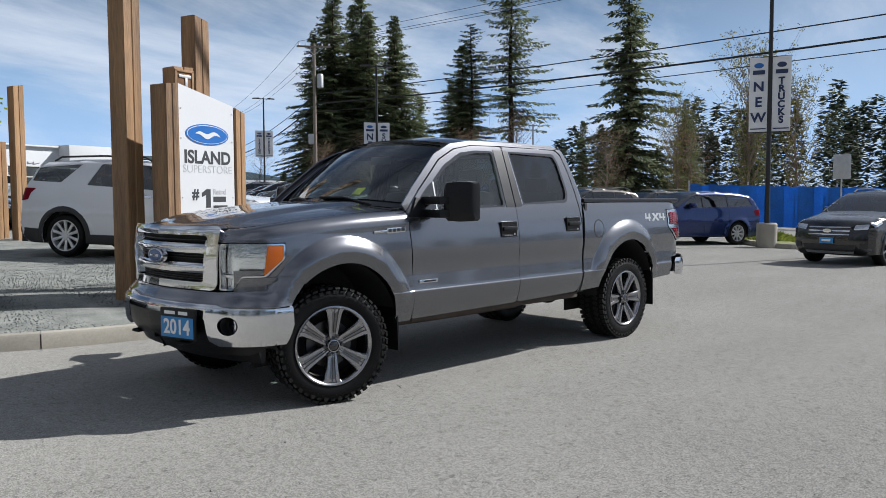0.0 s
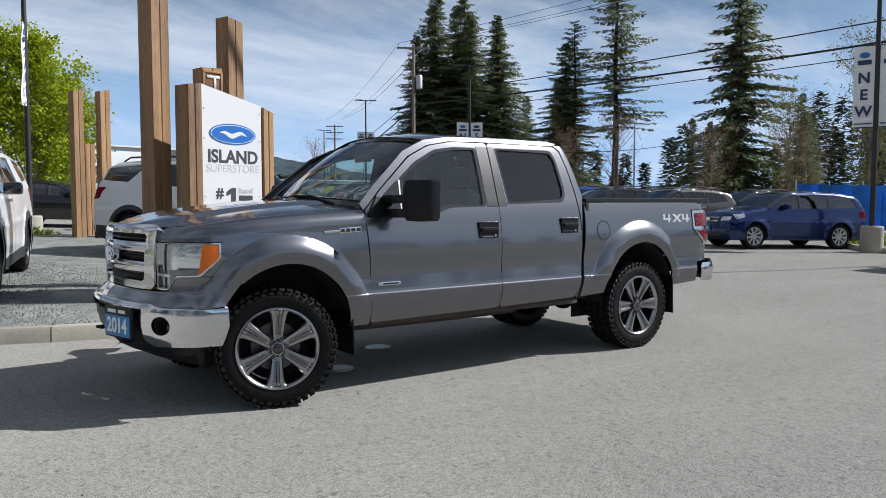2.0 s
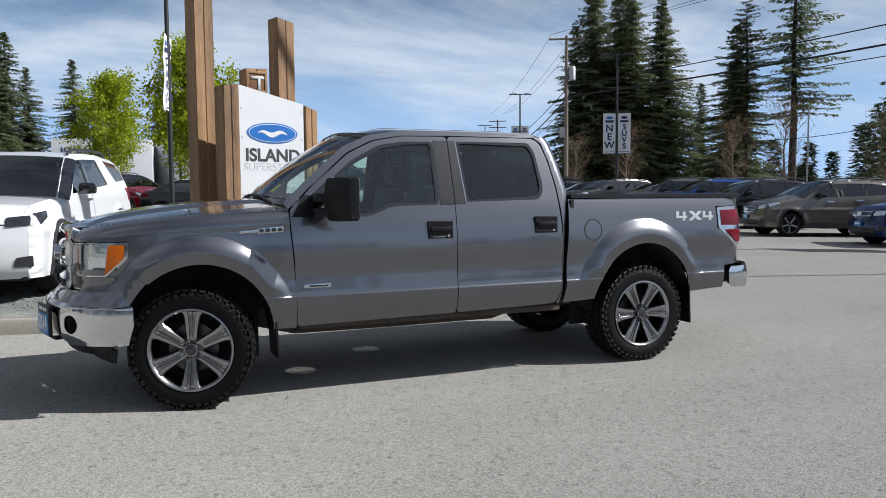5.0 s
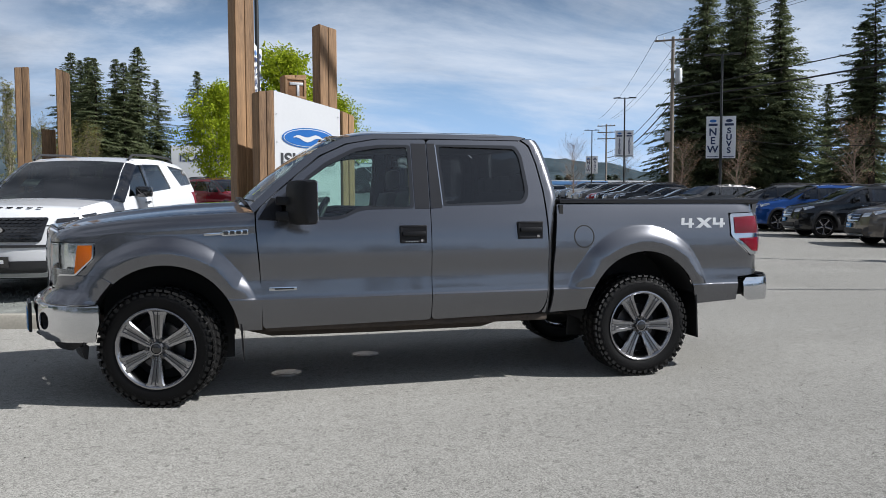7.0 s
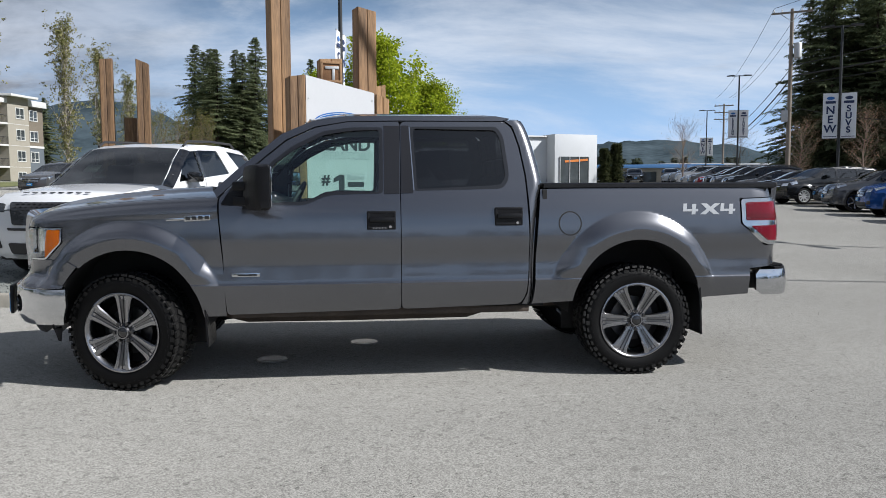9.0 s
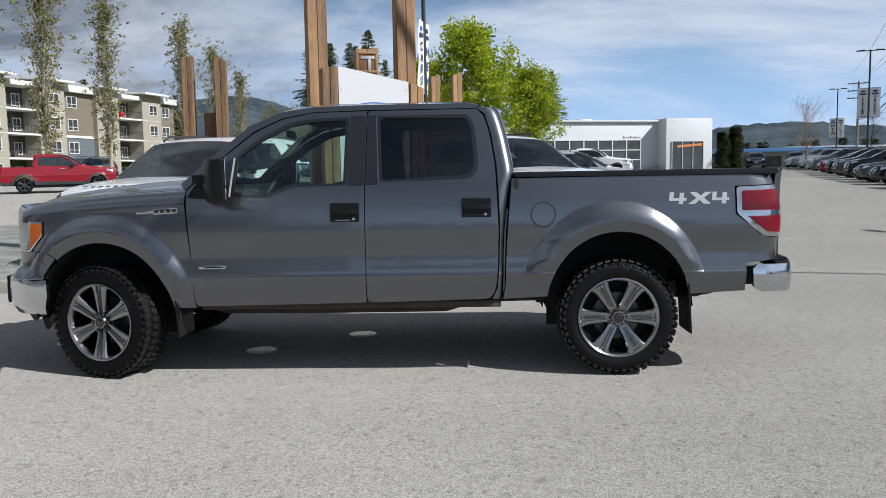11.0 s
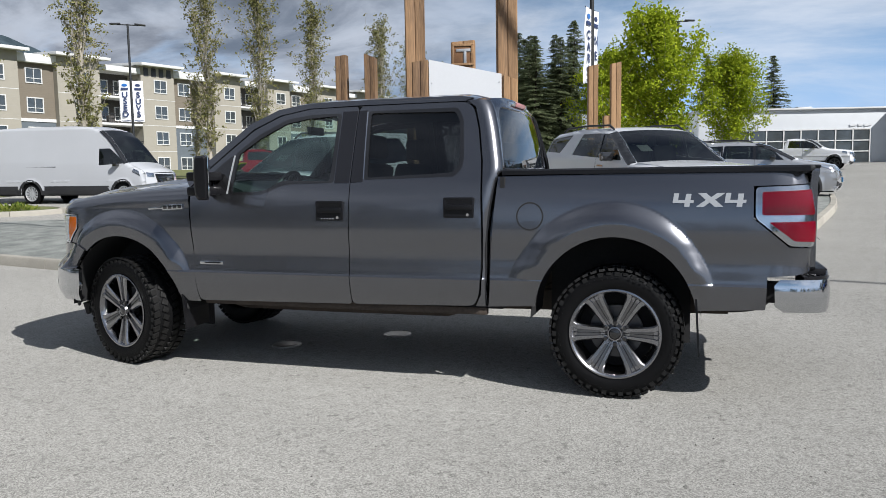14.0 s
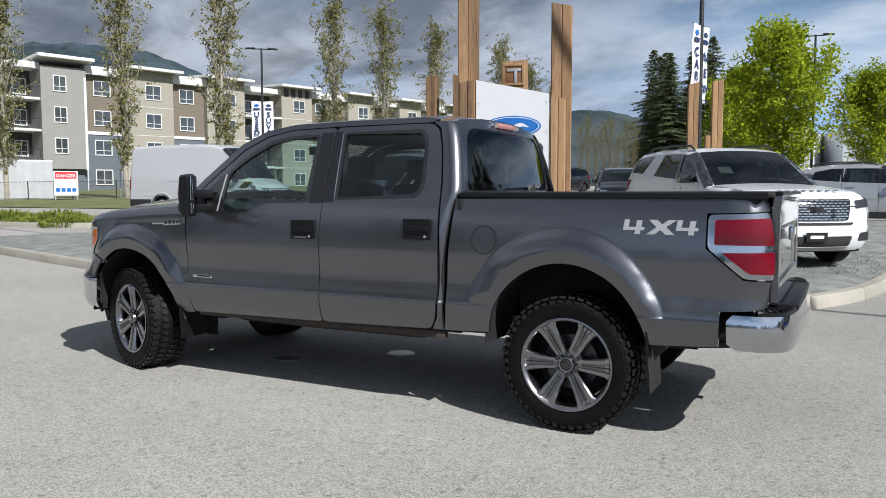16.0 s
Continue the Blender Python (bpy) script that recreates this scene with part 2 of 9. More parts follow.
def asphalt_material():
    """Pale dusty asphalt: aggregate speckle, broad dust and wear, scuffs along the lane, fine cracks and dark spots."""
    m = pbr("pale_asphalt", (0.258, 0.252, 0.234), 0.92, 0, 0.10, 0.35, 9.0, 0.0, spec=0.12)
    nt = m.node_tree
    b = nt.nodes["Principled BSDF"]
    tc = nt.nodes.new("ShaderNodeTexCoord")

    def noise_fac(scale, detail, rough=0.6, stretch=(1, 1, 1)):
        mp, n = nt.nodes.new("ShaderNodeMapping"), nt.nodes.new("ShaderNodeTexNoise")
        mp.inputs["Scale"].default_value = stretch
        nt.links.new(tc.outputs["Object"], mp.inputs[0])
        nt.links.new(mp.outputs[0], n.inputs["Vector"])
        n.inputs["Scale"].default_value, n.inputs["Detail"].default_value, n.inputs["Roughness"].default_value = scale, detail, rough
        return n.outputs["Fac"]

    def ramp(fac, lo, hi, a, c):
        r = nt.nodes.new("ShaderNodeMapRange")
        nt.links.new(fac, r.inputs["Value"])
        for k, v in (("From Min", lo), ("From Max", hi), ("To Min", a), ("To Max", c)):
            r.inputs[k].default_value = v
        return r.outputs[0]

    def mul(a, c):
        n = nt.nodes.new("ShaderNodeMath")
        n.operation = "MULTIPLY"
        nt.links.new(a, n.inputs[0]), nt.links.new(c, n.inputs[1])
        return n.outputs[0]

    vor = nt.nodes.new("ShaderNodeTexVoronoi")
    vor.inputs["Scale"].default_value = 165
    nt.links.new(tc.outputs["Object"], vor.inputs["Vector"])
    hsv = nt.nodes.new("ShaderNodeSeparateColor")
    nt.links.new(vor.outputs["Color"], hsv.inputs[0])
    speck = ramp(hsv.outputs[0], 0.0, 1.0, 0.60, 1.42)
    vor2 = nt.nodes.new("ShaderNodeTexVoronoi")
    vor2.inputs["Scale"].default_value = 34
    nt.links.new(tc.outputs["Object"], vor2.inputs["Vector"])
    hsv2 = nt.nodes.new("ShaderNodeSeparateColor")
    nt.links.new(vor2.outputs["Color"], hsv2.inputs[0])
    pits = ramp(hsv2.outputs[1], 0.0, 0.07, 0.70, 1.0)
    coarse = ramp(noise_fac(26, 6, 0.75), 0.3, 0.7, 0.92, 1.08)
    lane = ramp(noise_fac(0.7, 4, 0.5, (0.12, 1.0, 1)), 0.30, 0.70, 0.95, 1.06)
    spots = ramp(noise_fac(2.2, 5, 0.7), 0.66, 0.80, 1.0, 1.14)
    oil = ramp(noise_fac(1.1, 4, 0.6), 0.22, 0.34, 0.86, 1.0)
    scrape = ramp(noise_fac(1.6, 3, 0.45, (0.16, 6.0, 1)), 0.69, 0.75, 1.0, 1.20)
    fac = mul(mul(mul(mul(mul(mul(speck, coarse), lane), spots), oil), pits), scrape)
    src = b.inputs["Base Color"].links[0].from_socket
    mix = nt.nodes.new("ShaderNodeVectorMath")
    mix.operation = "SCALE"
    nt.links.new(src, mix.inputs[0])
    nt.links.new(fac, mix.inputs["Scale"])
    nt.links.new(mix.outputs[0], b.inputs["Base Color"])
    bp = nt.nodes.new("ShaderNodeBump")
    bp.inputs["Strength"].default_value, bp.inputs["Distance"].default_value = 0.55, 0.004
    b.inputs["Diffuse Roughness"].default_value = 0.35
    nt.links.new(mul(speck, coarse), bp.inputs["Height"])
    nt.links.new(bp.outputs[0], b.inputs["Normal"])
    return m


def timber_material():
    m = pbr("stained_timber", (0.150, 0.083, 0.040), 0.68, 0, 0.42, 2.2, 26, 0.40, 60, tint=(0.255, 0.150, 0.072), stretch=(3.2, 3.2, 0.22), objvar=0.25)
    return m


def stripe_material(name, col, gap, dark=0.75, rough=0.7, axis=2):
    """Siding: lap boards as fine relief."""
    m = pbr(name, col, rough, 0, 0.06, 1.5, 30)
    nt = m.node_tree
    b = nt.nodes["Principled BSDF"]
    tc, w = nt.nodes.new("ShaderNodeTexCoord"), nt.nodes.new("ShaderNodeTexWave")
    w.wave_type, w.bands_direction, w.wave_profile = "BANDS", "XYZ"[axis], "SAW"
    w.inputs["Scale"].default_value = 0.314 / gap
    nt.links.new(tc.outputs["Object"], w.inputs["Vector"])
    bp = nt.nodes.new("ShaderNodeBump")
    bp.inputs["Strength"].default_value, bp.inputs["Distance"].default_value = 0.9, 0.02
    nt.links.new(w.outputs["Fac"], bp.inputs["Height"])
    nt.links.new(bp.outputs[0], b.inputs["Normal"])
    return m


def leaf_material(name, col, tint, trans=0.35, gloss=0.12):
    """Leaves: varied from leaf to leaf, a part of the light passes through."""
    m = bpy.data.materials.new(name)
    m.use_nodes = True
    nt = m.node_tree
    b, o = nt.nodes["Principled BSDF"], nt.nodes["Material Output"]
    geo, mix = nt.nodes.new("ShaderNodeNewGeometry"), nt.nodes.new("ShaderNodeMix")
    mix.data_type = "RGBA"
    nt.links.new(geo.outputs["Random Per Island"], mix.inputs["Factor"])
    mix.inputs[6].default_value, mix.inputs[7].default_value = (*col, 1), (*tint, 1)
    nt.links.new(mix.outputs[2], b.inputs["Base Color"])
    b.inputs["Roughness"].default_value = 0.85
    b.inputs["Specular IOR Level"].default_value = gloss
    tr, ms = nt.nodes.new("ShaderNodeBsdfTranslucent"), nt.nodes.new("ShaderNodeMixShader")
    nt.links.new(mix.outputs[2], tr.inputs[0])
    ms.inputs[0].default_value = trans
    nt.links.new(b.outputs[0], ms.inputs[1]), nt.links.new(tr.outputs[0], ms.inputs[2])
    nt.links.new(ms.outputs[0], o.inputs[0])
    return m


M_ASPHALT = asphalt_material()
M_GRAVEL = pbr("pale_gravel", (0.140, 0.155, 0.149), 0.95, 0, 0.45, 3.0, 55, 0.9, 70, tint=(0.205, 0.212, 0.195))
M_CONCRETE = pbr("kerb_concrete", (0.315, 0.295, 0.252), 0.9, 0, 0.18, 2.5, 40, 0.4, 90, objvar=0.2)
M_GRASS_SOIL = pbr("grass_ground", (0.085, 0.115, 0.035), 0.95, 0, 0.35, 0.8, 12, 0.6, 30, tint=(0.14, 0.14, 0.05))
M_TIMBER = timber_material()
M_TIMBER_TOP = pbr("timber_end", (0.16, 0.08, 0.035), 0.8, 0, 0.3, 6, 60, 0.3, 90)
M_SIGNWHITE = pbr("white_sign_panel", (0.62, 0.63, 0.645), 0.35, 0, 0.03, 1.5, 30)
M_SIGNBLACK = pbr("black_lettering", (0.035, 0.037, 0.042), 0.5, 0, 0.1, 5, 60)
M_SIGNGREY = pbr("grey_lettering", (0.42, 0.43, 0.45), 0.5, 0, 0.05, 5, 60)
M_SIGNBLUE = pbr("blue_oval", (0.02, 0.13, 0.42), 0.3, 0, 0.15, 3, 40)
M_POLE = pbr("dark_pole_paint", (0.022, 0.024, 0.026), 0.5, 0.2, 0.2, 3, 60)
M_WOODPOLE = pbr("weathered_pole", (0.20, 0.17, 0.14), 0.9, 0, 0.25, 2, 30, 0.3, 50, stretch=(4, 4, 0.3))
M_GALV = pbr("galvanised_steel", (0.45, 0.46, 0.47), 0.5, 0.7, 0.15, 4, 50)
M_BANNER = pbr("white_banner_cloth", (0.72, 0.73, 0.75), 0.75, 0, 0.06, 2, 40)
M_NAVY = pbr("navy_print", (0.02, 0.035, 0.10), 0.6, 0, 0.1, 5, 60)
M_WIRE = pbr("black_cable", (0.012, 0.012, 0.012), 0.7)
M_CREAM = stripe_material("cream_panel_wall", (0.30, 0.278, 0.232), 0.9, axis=2)
M_TAUPE = stripe_material("taupe_lap_siding", (0.172, 0.146, 0.112), 0.18)
M_SLATE = stripe_material("slate_blue_lap_siding", (0.115, 0.135, 0.155), 0.18)
M_GREYSIDE = stripe_material("pale_grey_lap_siding", (0.27, 0.265, 0.25), 0.18)
M_TRIM = pbr("white_trim", (0.56, 0.56, 0.55), 0.6, 0, 0.05, 2, 30)
M_WINGLASS = pbr("window_glass", (0.050, 0.058, 0.062), 0.06, 0, 0.4, 0.25, 2.0, spec=0.8, coat=0.5)
# dark colour holding the shade of the recessed balconies, walls and chairs alike
M_BALCONY_SHADE = pbr("dark_balcony", (0.07, 0.065, 0.06), 0.9, 0, 0.3, 1, 8)
M_SHOWWHITE = pbr("white_cladding", (0.53, 0.55, 0.57), 0.45, 0, 0.04, 1, 20)
# scuffed white paint, darkened in colour for the poplar's partial shade
M_CONTAINER = pbr("scuffed_white_container_paint", (0.40, 0.41, 0.42), 0.6, 0, 0.16, 1.2, 14, 0.1, 20)
M_BLUECLAD = pbr("bright_blue_roofing", (0.09, 0.22, 0.46), 0.5, 0, 0.1, 1, 20)
M_ORANGE = pbr("orange_band", (0.55, 0.17, 0.03), 0.6, 0, 0.1, 2, 20)
M_TARP = pbr("blue_tarpaulin", (0.02, 0.17, 0.50), 0.45, 0, 0.25, 1.2, 12, 0.5, 6)
M_REDSIGN = pbr("red_sign", (0.55, 0.02, 0.03), 0.5, 0, 0.05, 3, 30)
M_BARK = pbr("conifer_bark", (0.045, 0.032, 0.024), 0.95, 0, 0.35, 4, 40, 0.5, 60, stretch=(3, 3, 0.5))
M_PALEBARK = pbr("pale_bark", (0.33, 0.30, 0.25), 0.9, 0, 0.25, 3, 30, 0.3, 50)
M_BRANCH = pbr("bare_twigs", (0.19, 0.145, 0.115), 0.9, 0, 0.25, 3, 30)
M_NEEDLE = leaf_material("fir_needles", (0.076, 0.100, 0.050), (0.200, 0.225, 0.122), 0.44)
M_NEEDLE_WARM = leaf_material("fir_needles_mixed", (0.020, 0.032, 0.013), (0.065, 0.068, 0.026), 0.15)
M_LEAF = leaf_material("spring_leaves", (0.16, 0.23, 0.010), (0.40, 0.46, 0.030), 0.40)
M_POPLAR = leaf_material("poplar_leaves", (0.12, 0.13, 0.04), (0.30, 0.28, 0.13), 0.35)
M_ALDER = leaf_material("alder_leaves", (0.10, 0.11, 0.030), (0.24, 0.22, 0.075), 0.35)
M_BUD = leaf_material("reddish_buds", (0.22, 0.14, 0.09), (0.36, 0.25, 0.16), 0.3)
M_SHRUB = leaf_material("shrub_leaves", (0.09, 0.15, 0.025), (0.28, 0.30, 0.06), 0.35)
# forest green of the hills with distance haze put in as blue-grey
M_HILL_HAZE = pbr("forested_hill", (0.032, 0.048, 0.058), 1.0, 0, 0.35, 0.012, 0.08, 0.0, tint=(0.056, 0.075, 0.088), spec=0.0)
# far trees' green, lightened and greyed to stand for haze
M_FARWOOD_HAZE = leaf_material("far_woods", (0.048, 0.064, 0.044), (0.105, 0.125, 0.083), 0.25)
M_CARGLASS = glass_pane("car_glass", (0.19, 0.22, 0.21), sheen=0.11)
M_CARDARK = pbr("car_interior", (0.03, 0.03, 0.032), 0.8, 0, 0.2, 3, 30)
M_SILVERRIM = pbr("bright_silver_rim", (0.60, 0.61, 0.63), 0.32, 0.75, 0.06, 6, 90)
M_CLAD = pbr("black_cladding", (0.022, 0.022, 0.024), 0.6, 0, 0.2, 4, 90)


def car_paint(name, col, metal=0.35):
    return pbr(name, col, 0.22, metal, 0.04, 1.0, 400, coat=0.6, rvar=0.05)


P_WHITE = car_paint("white_car_paint", (0.66, 0.67, 0.69), 0.0)
# the van's white with its shaded look put into a greyer colour
P_VAN_SHADED = car_paint("off_white_van_paint", (0.46, 0.47, 0.49), 0.0)
P_BLACK = car_paint("black_car_paint", (0.0035, 0.004, 0.005), 0.1)
P_NAVY = car_paint("blue_car_paint", (0.006, 0.022, 0.105), 0.5)
P_BLUE = car_paint("bright_blue_car_paint", (0.012, 0.065, 0.26), 0.4)
P_RED = car_paint("red_car_paint", (0.23, 0.006, 0.014), 0.2)
P_GREY = car_paint("grey_car_paint", (0.11, 0.112, 0.118), 0.5)
P_BRONZE = car_paint("brown_grey_car_paint", (0.15, 0.135, 0.12), 0.5)
P_SILVER = car_paint("silver_car_paint", (0.42, 0.43, 0.45), 0.5)

# ---- building helpers ----
def smooth_table(rows):
    """A smooth curve through (x, value) rows without overshoot."""
    xs, ys = [r[0] for r in rows], [r[1] for r in rows]
    n = len(xs)
    d = [(ys[i + 1] - ys[i]) / (xs[i + 1] - xs[i]) for i in range(n - 1)]
    m = [d[0]] + [0 if d[i - 1] * d[i] <= 0 else 2 * d[i - 1] * d[i] / (d[i - 1] + d[i]) for i in range(1, n - 1)] + [d[-1]]

    def f(x):
        if x <= xs[0]:
            return ys[0] + m[0] * (x - xs[0])
        if x >= xs[-1]:
            return ys[-1] + m[-1] * (x - xs[-1])
        i = 0
        while x > xs[i + 1]:
            i += 1
        h = xs[i + 1] - xs[i]
        t = (x - xs[i]) / h
        return ys[i] * (1 + 2 * t) * (1 - t) ** 2 + h * m[i] * t * (1 - t) ** 2 + ys[i + 1] * t * t * (3 - 2 * t) + h * m[i + 1] * t * t * (t - 1)

    return f


def step(a, b, x):
    t = min(1.0, max(0.0, (x - a) / (b - a)))
    return t * t * (3 - 2 * t)


def fillet(points, r, n=4):
    """A closed outline with its corners rounded."""
    out = []
    for i, p in enumerate(points):
        p, a, b = Vector(p), Vector(points[i - 1]), Vector(points[(i + 1) % len(points)])
        ra = min(r, (a - p).length * 0.45)
        rb = min(r, (b - p).length * 0.45)
        s, e = p + (a - p).normalized() * ra, p + (b - p).normalized() * rb
        for k in range(n + 1):
            t = k / n
            q = s * (1 - t) ** 2 + p * 2 * t * (1 - t) + e * t * t
            out.append((q.x, q.y))
    return out


def thing(name, label, category, m=None, group="", kind=""):
    ob = new(name)
    ob.empty_display_size = 0.2
    if m is not None:
        ob.matrix_world = m
    return tagged(ob, label, category, group, kind)


def finish(name, me, material, parent=None, label="", angle=35):
    me.materials.append(material)
    me.shade_smooth()
    me.set_sharp_from_angle(angle=radians(angle))
    ob = new(name, me)
    if parent is not None:
        ob.parent = parent
    if label:
        ob["label"] = label
    return ob


def part(name, bm, material, parent=None, label="", angle=35):
    """Links a bmesh as one mesh object under a thing or a part."""
    me = bpy.data.meshes.new(name)
    bm.normal_update()
    bm.to_mesh(me)
    bm.free()
    return finish(name, me, material, parent, label, angle)


def add_box(bm, c, s, m=None, bevel=0.0):
    """A box of full size s round c, with bevelled edges, added to bm."""
    made = bmesh.ops.create_cube(bm, size=1.0)["verts"]
    for v in made:
        v.co = Vector((v.co.x * s[0], v.co.y * s[1], v.co.z * s[2]))
    if bevel > 0:
        es = list({e for v in made for e in v.link_edges})
        bev = bmesh.ops.bevel(bm, geom=es, offset=min(bevel, 0.45 * min(s)), segments=2, profile=0.6, affect="EDGES")
        made = list({v for f in bev["faces"] for v in f.verts} | {v for v in made if v.is_valid})
    for v in made:
        v.co = (m @ v.co if m is not None else v.co) + Vector(c)
    return made


def box_bm(c, s, m=None, bevel=0.01):
    bm = bmesh.new()
    add_box(bm, c, s, m, bevel)
    return bm


def add_tube(bm, p0, p1, r0, r1=None, n=12, cap=True):
    p0, p1 = Vector(p0), Vector(p1)
    r1 = r0 if r1 is None else r1
    z = (p1 - p0).normalized()
    x = z.orthogonal().normalized()
    y = z.cross(x)
    rings = []
    for p, r in ((p0, r0), (p1, r1)):
        rings.append([bm.verts.new(p + (x * math.cos(2 * math.pi * k / n) + y * math.sin(2 * math.pi * k / n)) * r) for k in range(n)])
    for k in range(n):
        bm.faces.new((rings[0][k], rings[0][(k + 1) % n], rings[1][(k + 1) % n], rings[1][k]))
    if cap:
        bm.faces.new(rings[0][::-1])
        bm.faces.new(rings[1])


def add_path_tube(bm, pts, r, n=8):
    """One unbroken tube along a line of points."""
    pts = [Vector(p) for p in pts]
    rows = []
    for i, p in enumerate(pts):
        d = (pts[min(i + 1, len(pts) - 1)] - pts[max(0, i - 1)]).normalized()
        e = d.cross(Vector((0, 0, 1)) if abs(d.z) < 0.9 else Vector((1, 0, 0))).normalized()
        f = e.cross(d)
        rows.append([p + (e * math.cos(2 * math.pi * k / n) + f * math.sin(2 * math.pi * k / n)) * r for k in range(n)])
    add_loft(bm, rows)


def add_loft(bm, sections, closed=True, cap=True):
    """Skins a row of sections with equal numbers of points."""
    rows = [[bm.verts.new(p) for p in s] for s in sections]
    n = len(rows[0])
    for a, b in zip(rows, rows[1:]):
        for k in range(n if closed else n - 1):
            bm.faces.new((a[k], a[(k + 1) % n], b[(k + 1) % n], b[k]))
    if cap and closed:
        bm.faces.new(rows[0][::-1])
        bm.faces.new(rows[-1])
    return rows


def add_spin(bm, profile, n=48, closed=False, axis="y"):
    """A profile of (radius, height) turned round the y axis (or z)."""
    rows = []
    for k in range(n):
        a = 2 * math.pi * k / n
        c, s = math.cos(a), math.sin(a)
        rows.append([bm.verts.new((r * c, h, r * s) if axis == "y" else (r * c, r * s, h)) for r, h in profile])
    m = len(profile)
    for k in range(n):
        a, b = rows[k], rows[(k + 1) % n]
        for j in range(m if closed else m - 1):
            q = (a[j], a[(j + 1) % m], b[(j + 1) % m], b[j])
            bm.faces.new(q)
    bmesh.ops.recalc_face_normals(bm, faces=bm.faces)


def panel(name, outline, fmap, material, parent, holes=(), du=0.05, dv=0.05, cuts=(), flange=0.02, mirror=False, label="", ucuts=()):
    """A skin with exact outlines in (u, v), laid into space by fmap, with its edges folded inwards."""
    bm = bmesh.new()
    edges = []
    for loop in (outline, *holes):
        vs = [bm.verts.new((p[0], p[1], 0)) for p in loop]
        edges += [bm.edges.new((vs[i - 1], vs[i])) for i in range(len(vs))]
    bmesh.ops.triangle_fill(bm, use_beauty=True, use_dissolve=False, edges=edges, normal=(0, 0, 1))
    for axis, gap, more in ((0, du, ucuts), (1, dv, cuts)):
        lo, hi = min(v.co[axis] for v in bm.verts), max(v.co[axis] for v in bm.verts)
        n = max(1, int((hi - lo) / gap))
        at = [lo + (hi - lo) * k / n for k in range(1, n)] + [c for c in more if lo < c < hi]
        no = (1, 0, 0) if axis == 0 else (0, 1, 0)
        for c in at:
            co = (c, 0, 0) if axis == 0 else (0, c, 0)
            bmesh.ops.bisect_plane(bm, geom=bm.verts[:] + bm.edges[:] + bm.faces[:], dist=1e-5, plane_co=co, plane_no=no)
    bmesh.ops.remove_doubles(bm, verts=bm.verts, dist=1e-4)
    bm.normal_update()
    bm.verts.index_update()
    sy = -1 if mirror else 1
    pts, nos = [], []
    h = 0.004
    for v in bm.verts:
        u, w = v.co.x, v.co.y
        p = Vector(fmap(u, w))
        a = Vector(fmap(u + h, w)) - Vector(fmap(u - h, w))
        b = Vector(fmap(u, w + h)) - Vector(fmap(u, w - h))
        n = a.cross(b)
        n = n.normalized() if n.length > 1e-12 else Vector((0, -1, 0))
        pts.append(Vector((p.x, p.y * sy, p.z)))
        nos.append(Vector((n.x, n.y * sy, n.z)))
    faces, lno = [], []
    for f in bm.faces:
        ids = [v.index for v in f.verts]
        if f.normal.z < 0:
            ids.reverse()
        if mirror:
            ids.reverse()
        faces.append(ids)
        lno += [nos[i] for i in ids]
    verts = list(pts)
    if flange:
        for e in bm.edges:
            if len(e.link_faces) != 1:
                continue
            f = e.link_faces[0]
            i, j = e.verts[0].index, e.verts[1].index
            order = [l.vert.index for l in f.loops] if f.normal.z > 0 else [l.vert.index for l in reversed(f.loops)]
            if order[(order.index(i) + 1) % len(order)] != j:
                i, j = j, i
            if mirror:
                i, j = j, i
            k = len(verts)
            verts += [pts[i], pts[j], pts[j] - nos[j] * flange, pts[i] - nos[i] * flange]
            fn = (verts[k + 3] - verts[k]).cross(verts[k + 1] - verts[k])
            fn = fn.normalized() if fn.length > 1e-12 else Vector((0, 0, 1))
            faces.append([k, k + 3, k + 2, k + 1])
            lno += [fn] * 4
    bm.free()
    me = bpy.data.meshes.new(name)
    me.from_pydata(verts, [], faces)
    me.materials.append(material)
    me.shade_smooth()
    me.normals_split_custom_set(lno)
    ob = new(name, me)
    ob.parent = parent
    if label:
        ob["label"] = label
    return ob


def text_mesh(name, body, size, material, parent, m, align="CENTER", extrude=0.002, label="", squeeze=1.0, bold=0.0):
    """Raised lettering in the built-in font; m puts its baseline origin into the parent's space (x along, y up)."""
    cu = bpy.data.curves.new(name, "FONT")
    cu.body, cu.size, cu.extrude, cu.align_x, cu.offset = body, size, extrude, align, bold
    tmp = bpy.data.objects.new(name, cu)
    scene.collection.objects.link(tmp)
    bpy.context.view_layer.update()
    me = bpy.data.meshes.new_from_object(tmp.evaluated_get(bpy.context.evaluated_depsgraph_get()))
    bpy.data.objects.remove(tmp)
    bpy.data.curves.remove(cu)
    me.transform(m @ Matrix.Diagonal((squeeze, 1, 1, 1)))
    me.name = name
    me.materials.clear()
    me.materials.append(material)
    ob = new(name, me)
    if parent is not None:
        ob.parent = parent
    if label:
        ob["label"] = label
    return ob


def ground_z(x, y):
    """Height of the paved ground: level round the truck, rising gently away from it."""
    d = y - 1.5
    rise = 0.0 if d <= 0 else (d * d / 8 if d < 2 else d - 1.0 - (0 if d < 1 else 0))
    if d >= 2:
        rise = 0.5 + (d - 2)
    rise = min(rise, 62 + 6 * math.tanh((rise - 62) / 30)) if rise > 62 else rise
    k = step(0.0, 8.0, abs(x - 0.0) - 4.0)
    side = -0.006 * max(-45.0, min(32.0, x)) * k * step(-2, 6, y + 3)
    return 0.029 * rise + side

